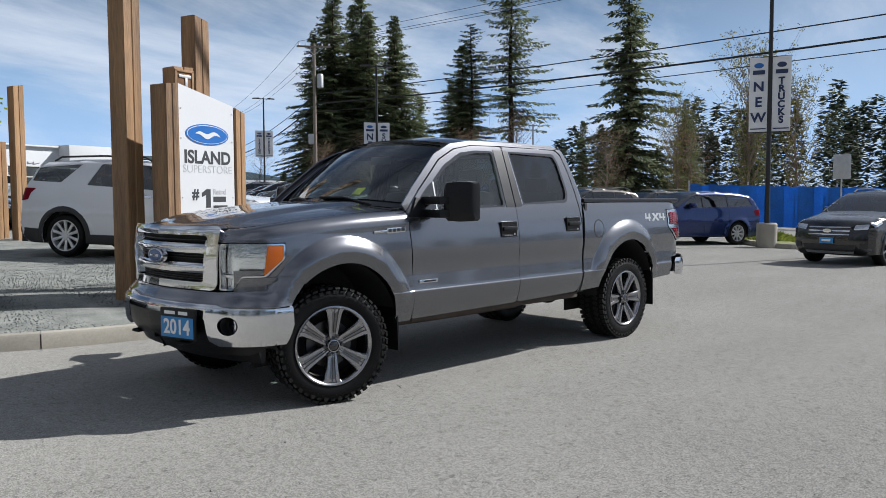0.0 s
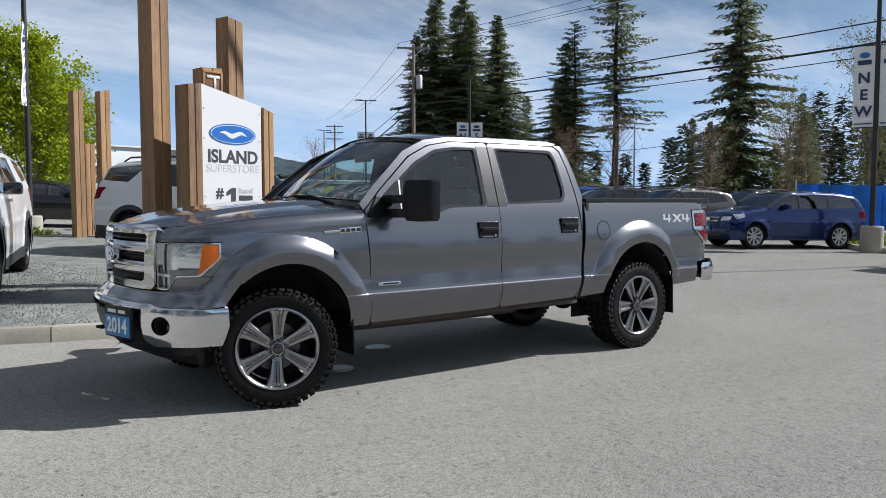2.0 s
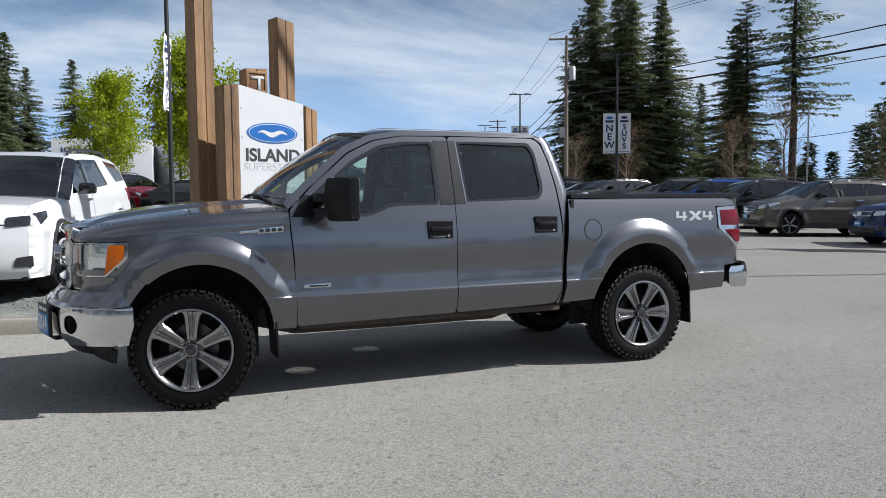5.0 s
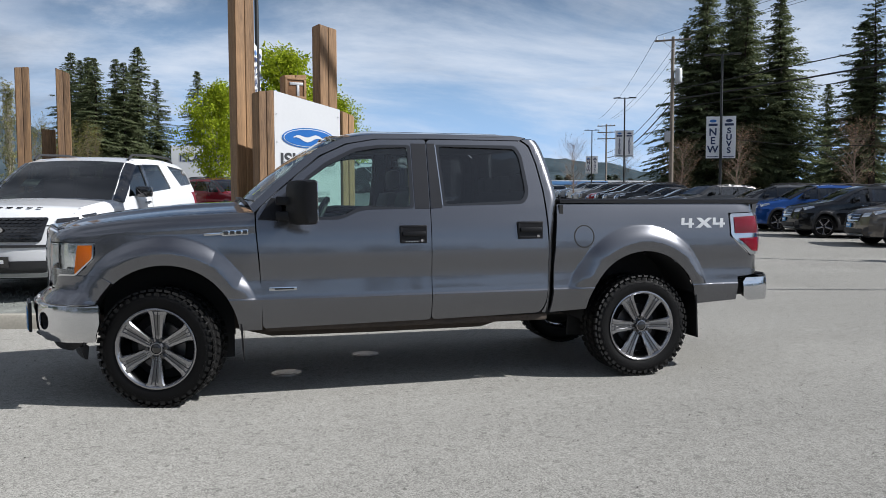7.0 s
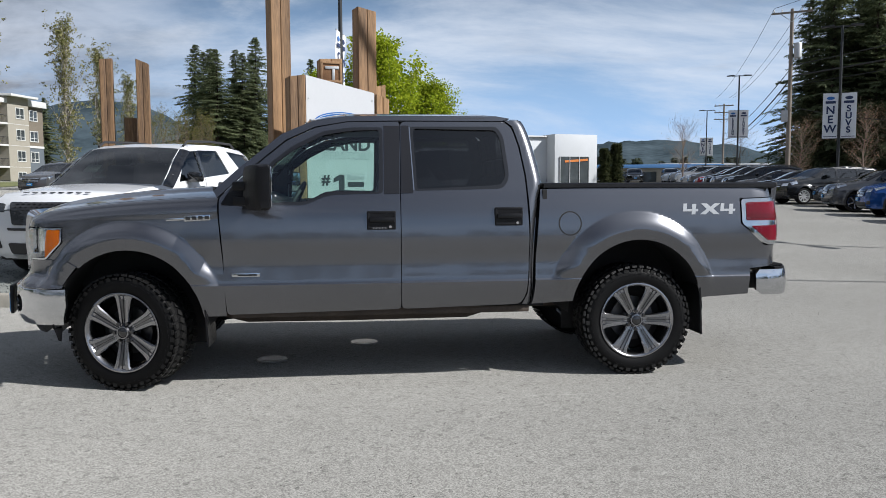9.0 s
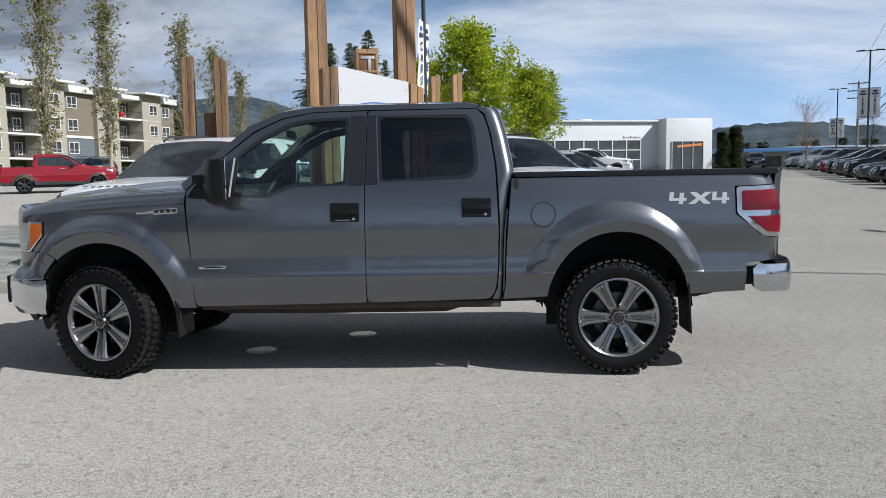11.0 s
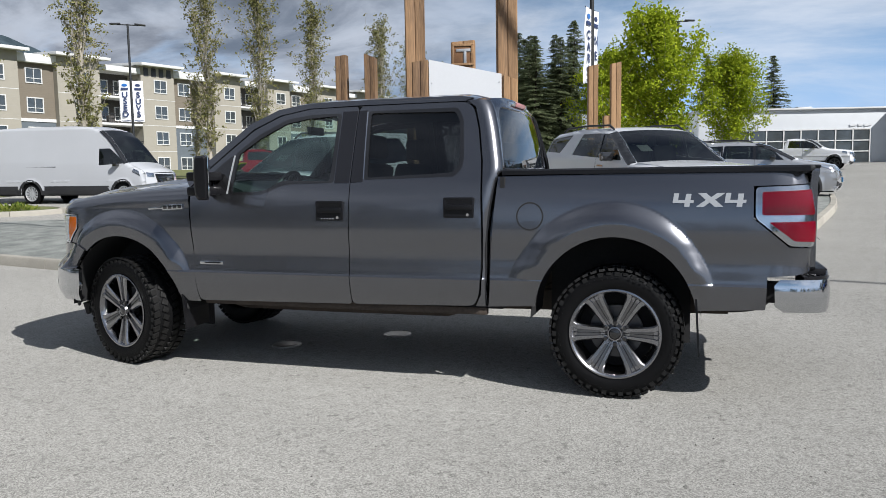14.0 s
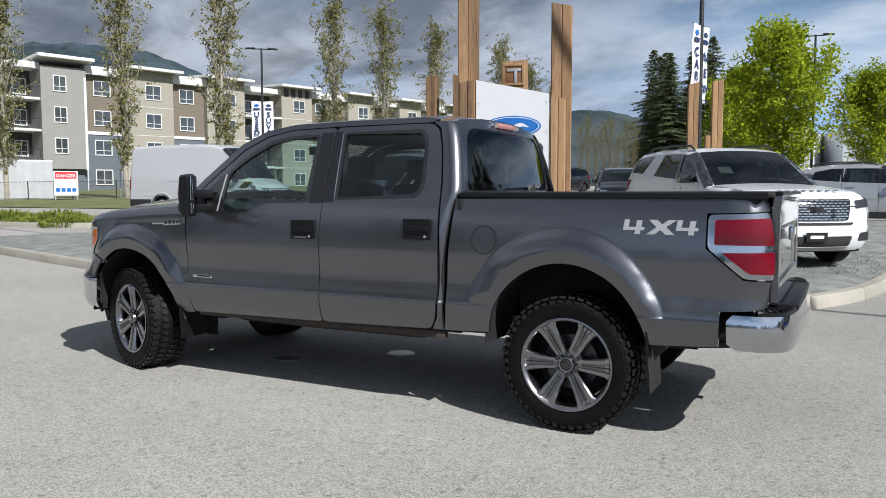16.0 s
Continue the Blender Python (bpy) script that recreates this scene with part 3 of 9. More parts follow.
# ---- ground, gravel island, kerbs ----
def build_ground():
    xs = [-1500, -900, -500, -300, -200, -150] + [-110 + 4 * k for k in range(24)] + [-15 + 1.0 * k for k in range(36)] + [21 + 4 * k for k in range(24)] + [130, 200, 300, 500, 900, 1500]
    ys = [-600, -150, -60, -30, -15, -8] + [-6 + 1.0 * k for k in range(36)] + [30 + 4 * k for k in range(26)] + [150, 220, 350, 600, 1000, 1600]
    bm = bmesh.new()
    grid = [[bm.verts.new((x, y, ground_z(x, y))) for x in xs] for y in ys]
    for a, b in zip(grid, grid[1:]):
        for i in range(len(xs) - 1):
            bm.faces.new((a[i], a[i + 1], b[i + 1], b[i]))
    return part("ground", bm, M_ASPHALT)


tagged(build_ground(), "pale worn grey asphalt of the car lot, dusty and cracked", "ground", kind="structure")


def on_ground(x, y, lift=0.0):
    return Vector((x, y, ground_z(x, y) + lift))


def spline(points, n=10):
    """A smooth line through plan points."""
    out = []
    for i in range(len(points) - 1):
        p0, p1, p2, p3 = (Vector(points[max(0, min(len(points) - 1, i + k))]) for k in (-1, 0, 1, 2))
        for k in range(n):
            t = k / n
            out.append(0.5 * ((2 * p1) + (p2 - p0) * t + (2 * p0 - 5 * p1 + 4 * p2 - p3) * t * t + (3 * p1 - p0 - 3 * p2 + p3) * t ** 3))
    out.append(Vector(points[-1]))
    return out


def raised_bed(name, line, inner, height, material, label, category, crown=0.0):
    """A raised surface between a kerb line and an inner line of the same length."""
    bm = bmesh.new()
    rows = []
    for a, b in zip(line, inner):
        rows.append([bm.verts.new(on_ground(*(Vector(a).lerp(Vector(b), t)), height + crown * step(0.0, 0.15, t) + 0.02 * noise.noise((a[0] + t * 3, a[1], t * 5)))) for t in (0, 0.06, 0.15, 0.3, 0.5, 0.75, 1.0)])
    for a, b in zip(rows, rows[1:]):
        for i in range(len(a) - 1):
            bm.faces.new((a[i], a[i + 1], b[i + 1], b[i]))
    bmesh.ops.recalc_face_normals(bm, faces=bm.faces)
    if sum(f.normal.z for f in bm.faces) < 0:
        bmesh.ops.reverse_faces(bm, faces=bm.faces)
    return tagged(part(name, bm, material), label, category, kind="structure")


def kerb_run(line, seg, label, width=0.17, height=0.15, side=1):
    """A kerb of single cast stones along a line."""
    total = sum((b - a).length for a, b in zip(line, line[1:]))
    root = thing("kerb", label, "kerb", kind="structure")

    def along(s):
        for a, b in zip(line, line[1:]):
            d = (b - a).length
            if s <= d:
                return a.lerp(b, s / d), (b - a).normalized()
            s -= d
        return line[-1], (line[-1] - line[-2]).normalized()

    n = max(1, round(total / seg))
    for k in range(n):
        rows = []
        for j in range(4):
            s = (k + j / 3) * total / n
            s += 0.006 if j == 0 else -0.006 if j == 3 else 0
            p, d = along(min(total - 1e-4, max(0, s)))
            nrm = Vector((-d.y, d.x)) * side
            sec = []
            for o, z in ((0.0, -0.05), (0.012, height - 0.03), (0.035, height), (width - 0.01, height), (width, height - 0.012), (width, -0.05)):
                q = p + nrm * o
                sec.append(on_ground(q.x, q.y, z))
            rows.append(sec)
        bm = bmesh.new()
        add_loft(bm, rows)
        bmesh.ops.recalc_face_normals(bm, faces=bm.faces)
        part("kerb_stone", bm, M_CONCRETE, root)
    return root


ISLAND = spline([(-16.0, 5.5), (-10.0, 4.1), (-6.0, 3.35), (-3.7, 2.93), (-2.4, 2.55), (-1.2, 2.36), (0.2, 2.45), (1.5, 3.1), (2.75, 4.4), (3.6, 5.95), (4.35, 9.5), (5.6, 15.0), (6.2, 19.0)], 8)
kerb_run(ISLAND, 1.5, "pale concrete kerb round the gravel island", side=1)
inner = [Vector((p.x, p.y)).lerp(Vector((-2.0, 16.0)), 0.85) for p in ISLAND]
edge = []
for i, p in enumerate(ISLAND):
    d = (ISLAND[min(i + 1, len(ISLAND) - 1)] - ISLAND[max(0, i - 1)]).normalized()
    edge.append(p + Vector((-d.y, d.x)) * 0.16)
raised_bed("gravel_bed", edge, inner, 0.125, M_GRAVEL, "pale grey-green crushed gravel inside the kerb", "gravel", crown=0.085)

# loose stones on the gravel and grit on the asphalt
def scatter(name, count, spots, size, material, label, seed):
    rnd = random.Random(seed)
    verts, faces = [], []
    for _ in range(count):
        x, y, z = spots(rnd)
        s = size * rnd.uniform(0.5, 1.3)
        k = len(verts)
        turn = Euler((rnd.uniform(0, 6), rnd.uniform(0, 6), rnd.uniform(0, 6))).to_matrix()
        for v in ((1, 0, 0), (-1, 0, 0), (0, 1, 0), (0, -1, 0), (0, 0, 0.7), (0, 0, -0.7)):
            verts.append(Vector((x, y, z)) + turn @ (Vector(v) * s))
        faces += [(k + a, k + b, k + c) for a, b, c in ((0, 2, 4), (2, 1, 4), (1, 3, 4), (3, 0, 4), (2, 0, 5), (1, 2, 5), (3, 1, 5), (0, 3, 5))]
    me = bpy.data.meshes.new(name)
    me.from_pydata(verts, [], faces)
    me.materials.append(material)
    return tagged(new(name, me), label, name.replace("_", " "), kind="stuff")


def gravel_spot(rnd):
    while True:
        x, y = rnd.uniform(-6, 4.2), rnd.uniform(2.7, 9.5)
        inside = y > 2.75 + 0.0 and (x < 1.2 or y > 3.0 + (x - 1.2) * 1.55) and y > 2.62 + 0.17 * abs(min(0, x + 1.2))
        if inside and rnd.random() < 1.1 - 0.09 * y:
            foot = 2.62 + 0.17 * abs(min(0, x + 1.2)) if x < 1.2 else 3.0 + (x - 1.2) * 1.55
            return x, y, ground_z(x, y) + 0.130 + 0.085 * step(0.0, 1.75, y - foot)


scatter("gravel_stones", 16000, gravel_spot, 0.011, pbr("gravel_stone", (0.175, 0.190, 0.182), 0.9, 0, 0.3, 5, 40, island=0.9), "loose crushed stones of the gravel bed", 4)


def grit_spot(rnd):
    x, y = rnd.uniform(-6, 7), rnd.uniform(-4.4, 2.3)
    return x, y, 0.002


scatter("road_grit", 2600, grit_spot, 0.0045, pbr("grit", (0.16, 0.15, 0.135), 0.95, 0, 0.5, 5, 40, island=1.6), "small grit lying on the asphalt", 5)

# two round valve covers let into the asphalt under the truck
cover_bm = bmesh.new()
add_spin(cover_bm, [(0.0, 0.012), (0.085, 0.012), (0.09, 0.008), (0.105, 0.010), (0.118, 0.010), (0.122, 0.0)], 32, axis="z")
cover = tagged(part("valve_cover", cover_bm, pbr("worn_cast_iron", (0.30, 0.29, 0.27), 0.38, 0.7, 0.2, 8, 60, 0.3, 90)), "round worn iron valve cover set in asphalt", "valve cover", "valve covers under the truck")
cover.location = (-0.92, -0.08, 0.0)
copy_thing(cover, pose(-0.17, 0.53, 0.0))
# ---- the grey pickup truck ----
truck = thing("pickup_truck", "dark grey metallic crew-cab pickup truck with black tow mirrors, on asphalt", "pickup truck")

# half width of the body over the height, and the line of its flank seen from above
PROF = smooth_table([(0.46, 0.905), (0.50, 0.925), (0.60, 0.967), (0.70, 0.9865), (0.727, 0.9885), (0.736, 0.9825), (0.80, 0.9765), (0.87, 0.9715), (0.92, 0.9725), (0.98, 0.9785), (1.03, 0.980), (1.09, 0.9775),
                     (1.18, 0.9685), (1.26, 0.9545), (1.34, 0.934), (1.45, 0.898), (1.60, 0.848), (1.75, 0.795), (1.85, 0.758), (1.90, 0.738)])
PLAN = [(-3.320, -2.64, 0.0), (-3.084, -2.622, 0.235), (-2.856, -2.585, 0.46), (-2.658, -2.530, 0.65), (-2.566, -2.495, 0.735), (-2.494, -2.455, 0.795), (-2.425, -2.405, 0.842),
        (-2.343, -2.335, 0.885), (-2.253, -2.25, 0.915), (-2.10, -2.10, 0.947), (-1.90, -1.90, 0.972), (-1.60, -1.60, 0.985), (1.00, 1.00, 0.985), (1.06, 1.06, 0.962), (2.70, 2.70, 0.957),
        (2.82, 2.818, 0.942), (2.90, 2.888, 0.905), (2.96, 2.928, 0.862), (3.03, 2.955, 0.797), (3.10, 2.963, 0.72)]
PLAN_X, PLAN_Y = smooth_table([(r[0], r[1]) for r in PLAN]), smooth_table([(r[0], r[2]) for r in PLAN])
ARCHES = ((-1.77, 0.46, 0.49, 0.52), (1.82, 0.50, 0.485, 0.51))


def flare(u, z):
    """How far a wheel arch stands out: a flat band at its lip, a rounded shoulder, a crease where it meets the flank."""
    out = 0.0
    for i, (cx, cz, a, b) in enumerate(ARCHES):
        du, dz = (u - cx) / a, max(0.0, z - cz) / b
        rho = math.hypot(du, dz)
        if rho > 1.5 or rho < 1e-6:
            continue
        up = (dz / rho) ** 2
        edge_ = (1.335 + 0.035 * up) if i == 0 else (1.41 if du < 0 else 1.41 - 0.16 * (1 - up))
        if rho >= edge_:
            continue
        band = 1.125 + 0.02 * up
        q = min(1.0, (edge_ - rho) / (edge_ - band))
        bulge = 0.050 * (1 - (1 - q) ** 1.75) * 1.10 * q / (q + 0.10)
        if rho < band:
            bulge -= 0.011 * min(1.3, (band - rho) / 0.13)
        low = step(0.50, 0.62, z) if i == 0 and u < cx else step(0.62, 0.84, z)
        out = max(out, bulge * low)
    return out


def plan_normal(u):
    tx, ty = PLAN_X(u + 0.01) - PLAN_X(u - 0.01), PLAN_Y(u + 0.01) - PLAN_Y(u - 0.01)
    k = math.hypot(tx, ty)
    return -ty / k, tx / k


def flank(u, z):
    nx, ny = plan_normal(u)
    d = PROF(z) - 0.985 + flare(u, z)
    return PLAN_X(u) + nx * d, -(PLAN_Y(u) + ny * d), z


SHOULDER = smooth_table([(-2.70, 1.222), (-2.50, 1.232), (-2.30, 1.252), (-2.0, 1.285), (-1.6, 1.315), (-1.15, 1.335)])
FR = 0.10


def fender_map(u, v):
    """The flank, rolled over into the bonnet at its shoulder."""
    zt = SHOULDER(u)
    nx, ny = plan_normal(u)
    if v <= zt - FR:
        z, inward = v, 0.0
        d = PROF(min(z, 1.18)) - 0.985
    else:
        th = min(math.pi / 2 + 0.1, (v - (zt - FR)) / FR)
        z, inward = zt - FR + FR * math.sin(th), FR * (1 - math.cos(th))
        d = PROF(min(zt - FR, 1.18)) - 0.985
    d += flare(u, z) - inward
    return PLAN_X(u) + nx * d, -(PLAN_Y(u) + ny * d), z


def arch_points(i, z_from, z_to, n=22):
    """Points on a wheel arch's lip from the front foot, over the top, to the rear foot."""
    cx, cz, a, b = ARCHES[i]
    a0, a1 = math.asin(max(-1, min(1, (z_from - cz) / b))), math.asin(max(-1, min(1, (z_to - cz) / b)))
    pts = []
    for k in range(n + 1):
        th = math.pi - a0 + (a1 - (math.pi - a0)) * k / n
        pts.append((cx + a * math.cos(th), cz + b * math.sin(th)))
    return pts


CREASE = (0.724, 0.728, 0.735, 0.739)


def top_edge(u0, u1, n=12):
    return [(u0 + (u1 - u0) * k / n, SHOULDER(u0 + (u1 - u0) * k / n) + FR * (math.pi / 2 - 1)) for k in range(n + 1)]


FENDER = [(-1.265, 0.505), (-1.128, 0.505), (-1.130, 0.75), (-1.148, 0.98), (-1.168, 1.22)] + top_edge(-1.17, -2.66) + [
    (-2.655, 1.135), (-2.203, 1.135), (-2.203, 1.030), (-2.320, 0.917), (-2.16, 0.913)] + arch_points(0, 0.86, 0.505)
FRONT_DOOR = fillet([(-1.122, 0.515), (0.0850, 0.532), (0.0850, 1.34), (0.0930, 1.868), (-0.28, 1.862), (-0.50, 1.822), (-0.70, 1.728), (-1.0, 1.478), (-1.160, 1.325),
                     (-1.159, 1.22), (-1.139, 0.98)], 0.03)
FRONT_PANE = fillet([(-0.846, 1.280), (-0.60, 1.278), (-0.545, 1.292), (-0.445, 1.338), (-0.38, 1.350), (-0.040, 1.354), (-0.034, 1.822), (-0.26, 1.818), (-0.45, 1.790),
                     (-0.66, 1.685), (-0.822, 1.560)], 0.03)
SAIL = fillet([(-1.112, 1.286), (-0.862, 1.272), (-0.838, 1.556), (-0.90, 1.512), (-1.02, 1.412)], 0.015)
REAR_DOOR = fillet([(0.0905, 0.532), (0.945, 0.552), (0.985, 0.63), (1.000, 0.79), (1.006, 1.03), (1.0, 1.2), (0.985, 1.48), (0.952, 1.69), (0.91, 1.83), (0.85, 1.868),
                    (0.0985, 1.868), (0.0905, 1.34)], 0.04)
REAR_PANE = fillet([(0.185, 1.372), (0.815, 1.388), (0.858, 1.44), (0.866, 1.50), (0.842, 1.755), (0.80, 1.828), (0.165, 1.828)], 0.03)
BED_SIDE = [(1.348, 0.562), (1.047, 0.548), (1.056, 0.75), (1.064, 0.95), (1.076, 1.11), (1.10, 1.375)][::-1]
BED_SIDE = arch_points(1, 0.562, 0.570) + [(2.68, 0.592), (2.685, 0.785), (2.90, 0.80), (2.955, 0.82), (2.965, 0.945), (2.80, 0.955), (2.605, 1.118), (2.605, 1.305), (3.06, 1.318),
                                           (3.06, 1.395)] + [(1.10, 1.378), (1.076, 1.11), (1.064, 0.95), (1.056, 0.75), (1.047, 0.548)]
TAIL_LAMP = fillet([(2.612, 1.298), (2.612, 1.122), (2.80, 0.964), (2.985, 0.955), (2.985, 1.310)], 0.025)


def cab_end(z):
    return CAB_X(z)


CAB_X = smooth_table([(0.54, 1.034), (1.0, 1.048), (1.30, 1.085), (1.42, 1.118), (1.56, 1.098), (1.75, 1.055), (1.85, 1.02), (1.90, 0.985)])
CR = 0.075


def cab_map(u, z):
    """The cab's rear corner: the flank turned round into the back wall."""
    xe = CAB_X(z)
    w = PROF(z)
    if u <= xe - CR:
        return u, -w, z
    th = min(math.pi / 2 + 0.05, (u - (xe - CR)) / CR)
    return xe - CR + CR * math.sin(th), -(w - CR * (1 - math.cos(th))), z


CAB_CORNER = [(0.958, 0.552), (0.997, 0.63), (1.012, 0.79), (1.018, 1.03), (1.012, 1.2), (0.997, 1.48), (0.964, 1.69), (0.922, 1.835), (0.86, 1.880)][::-1]
CAB_CORNER = CAB_CORNER + [(1.03 + CR * 0.4, 0.545)] + [(CAB_X(z) - CR + CR * math.pi / 2, z) for z in (0.56, 0.8, 1.0, 1.2, 1.34, 1.42, 1.5, 1.6, 1.7, 1.8, 1.86, 1.88)]
ROOF_RAIL = [(-0.285, 1.868), (-0.51, 1.828), (-0.71, 1.735), (-1.012, 1.482), (-1.172, 1.330), (-1.200, 1.375), (-1.05, 1.515), (-0.74, 1.775), (-0.53, 1.868), (-0.28, 1.905),
             (0.2, 1.912), (0.80, 1.912), (0.90, 1.895), (0.86, 1.882), (0.85, 1.875), (0.1, 1.876)]

for side in (False, True):
    fen = panel("front_fender", FENDER, fender_map, M_PAINT, truck, du=0.026 if side else 0.0125, dv=0.026 if side else 0.0125, cuts=CREASE, mirror=side)
    fdoor = panel("front_door", FRONT_DOOR, flank, M_PAINT, truck, holes=[FRONT_PANE[::-1]], du=0.06, dv=0.04, cuts=CREASE, mirror=side)
    rdoor = panel("rear_door", REAR_DOOR, flank, M_PAINT, truck, holes=[REAR_PANE[::-1]], du=0.06, dv=0.04, cuts=CREASE, mirror=side)
    panel("cab_corner", CAB_CORNER, cab_map, M_PAINT, truck, du=0.02, dv=0.04, cuts=CREASE, mirror=side)
    panel("roof_rail", ROOF_RAIL, flank, M_PAINT, truck, du=0.05, dv=0.02, mirror=side)
    bed = panel("bed_side", BED_SIDE, flank, M_PAINT, truck, du=0.026 if side else 0.0125, dv=0.026 if side else 0.0125, cuts=CREASE, mirror=side)
    inset = lambda u, z: (flank(u, z)[0], flank(u, z)[1] + 0.012, z)
    panel("window_pane", FRONT_PANE, inset, M_GLASS_FRONT, fdoor, du=0.1, dv=0.08, flange=0, mirror=side, label="clear green-tinted side window")
    panel("window_pane", REAR_PANE, inset, M_GLASS_PRIVACY, rdoor, du=0.1, dv=0.08, flange=0, mirror=side, label="dark privacy glass side window")
    for hole, dr in ((FRONT_PANE, fdoor), (REAR_PANE, rdoor)):
        c = Vector((sum(p[0] for p in hole) / len(hole), sum(p[1] for p in hole) / len(hole)))
        inner = [tuple(Vector(p) + (c - Vector(p)).normalized() * 0.024) for p in hole]
        outer = [tuple(Vector(p) - (c - Vector(p)).normalized() * 0.006) for p in hole]
        proud = lambda u, z: (flank(u, z)[0], flank(u, z)[1] - 0.002, z)
        panel("window_seal", outer, proud, M_GLOSSBLACK, dr, holes=[inner[::-1]], du=0.08, dv=0.06, flange=0.016, mirror=side)

# satin black film on the door pillars between the side windows
for side in (False, True):
    film_map = lambda u, z: (flank(u, z)[0], flank(u, z)[1] - 0.0035, z)
    panel("pillar_film", [(-0.028, 1.350), (0.081, 1.350), (0.089, 1.836), (-0.022, 1.836)], film_map, M_PILLAR, truck, du=0.05, dv=0.06, flange=0.004, mirror=side, label="satin black film on the door pillar")
    panel("pillar_film", [(0.0935, 1.352), (0.178, 1.356), (0.158, 1.838), (0.1015, 1.838)], film_map, M_PILLAR, truck, du=0.05, dv=0.06, flange=0.004, mirror=side, label="satin black film on the door pillar")

# dark jambs behind the door gaps and between cab and bed
JAMBS = (((0.56, 0.088), (1.34, 0.088), (1.85, 0.096)), ((0.60, 0.985), (0.80, 1.004), (1.03, 1.012), (1.20, 1.006), (1.48, 0.991), (1.69, 0.958), (1.82, 0.920)))
for side in (False, True):
    sy = 1 if side else -1
    for line in JAMBS:
        bm = bmesh.new()
        add_loft(bm, [[(x + dx, sy * (PROF(z) - dy), z) for dx, dy in ((-0.022, 0.026), (0.022, 0.026), (0.022, 0.036), (-0.022, 0.036))] for z, x in line])
        part("door_jamb", bm, M_VOID, truck)
    bm = bmesh.new()
    add_loft(bm, [[(CAB_X(z) + dx, sy * (PROF(z) - dy), z) for dx, dy in ((-0.03, 0.10), (0.05, 0.10), (0.05, 0.12), (-0.03, 0.12))] for z in (0.58, 0.8, 1.0, 1.2, 1.30)])
    part("gap_shield", bm, M_VOID, truck)

# bright strip on the front edge of the rear window and the belt moulding
for side in (False, True):
    sy = 1 if side else -1
    bm = bmesh.new()
    add_loft(bm, [[(x + dx, sy * (PROF(z) + dy), z) for dx, dy in ((-0.004, 0.0), (-0.004, 0.005), (0.004, 0.005), (0.004, 0.0))] for x, z in ((0.183, 1.375), (0.172, 1.60), (0.162, 1.826))])
    part("window_strip", bm, M_CHROME, truck, "thin bright window strip")

# black sail panel and divider before each front window
for side in (False, True):
    trim_map = lambda u, z: (flank(u, z)[0], flank(u, z)[1] - 0.003, z)
    panel("window_sail", SAIL, trim_map, M_GLOSSBLACK, truck, du=0.05, dv=0.05, flange=0.006, mirror=side, label="gloss black sail panel before the front window")
    sy = 1 if side else -1
    bm = bmesh.new()
    add_loft(bm, [[(x + dx, sy * (PROF(z) + dy), z) for dx, dy in ((-0.007, 0.0), (-0.007, 0.006), (0.005, 0.006), (0.005, 0.0))] for x, z in ((-0.853, 1.284), (-0.842, 1.42), (-0.829, 1.552))])
    part("window_divider", bm, M_DECAL, truck, "thin bright divider bar of the front window")

# bonnet with a raised middle
HOODC = smooth_table([(-2.66, 1.222), (-2.60, 1.240), (-2.45, 1.272), (-2.2, 1.312), (-1.9, 1.350), (-1.6, 1.378), (-1.30, 1.392), (-1.1, 1.395)])


HOOD_EDGE, HOOD_RISE = [], []
for k in range(19):
    u = -1.175 - 1.46 * k / 18
    x, y, z = fender_map(u, SHOULDER(u) + FR * (math.pi / 2 - 1))
    HOOD_EDGE.append((x, -y - 0.006))
    HOOD_RISE.append((x, z))
HOODW = smooth_table([(x, y + 0.012) for x, y in sorted(HOOD_EDGE)])
HOODZ = smooth_table(sorted(HOOD_RISE))


def hood_map(x, y):
    t = min(1.0, abs(y) / HOODW(x))
    zs = HOODZ(max(HOOD_EDGE[-1][0], min(-1.1, x)))
    z = zs + (HOODC(x) - zs) * (1 - t ** 2.4)
    z += 0.020 * step(0.60, 0.46, abs(y) + 0.05 * (x + 2.0)) * step(-2.55, -2.2, x) - 0.006 * step(0.30, 0.1, abs(y))
    front = max(0.0, -x - 2.52 + 0.30 * y * y)
    return x, y, z - 1.6 * front * front


HOOD = [(-1.255, -0.60), (-1.315, -0.3), (-1.335, 0.0), (-1.315, 0.3), (-1.255, 0.60)] + HOOD_EDGE + [(-2.515, 0.45), (-2.56, 0.235), (-2.578, 0.0), (-2.56, -0.235), (-2.515, -0.45)] + [(x, -y) for x, y in reversed(HOOD_EDGE)]
panel("bonnet", HOOD, hood_map, M_PAINT, truck, du=0.05, dv=0.04, ucuts=(), cuts=(-0.6, -0.53, -0.46, 0.46, 0.53, 0.6))

# cowl under the windscreen
bm = bmesh.new()
add_loft(bm, [[(-1.345 + 0.19 * (y / 0.84) ** 2 + dx, y, 1.385 - 0.05 * (y / 0.84) ** 2 + dz) for dx, dz in ((0, -0.01), (0.16, -0.005), (0.16, -0.10), (0, -0.10))]
              for y in [-0.82 + 1.64 * k / 16 for k in range(17)]])
part("cowl", bm, M_BLACK, truck, "black plastic cowl")


# windscreen: swept between its foot and its head
def screen_map(a, b):
    """a across (-1..1), b from foot to head (0..1)."""
    foot = Vector((-1.285 + 0.215 * a * a, 0.845 * a, 1.392 - 0.045 * a * a))
    head = Vector((-0.585 + 0.085 * a * a, 0.705 * a, 1.915 - 0.055 * a * a))
    p = foot.lerp(head, b)
    p.x -= 0.025 * 4 * b * (1 - b)
    p.z += 0.030 * 4 * b * (1 - b)
    return p.x, p.y, p.z


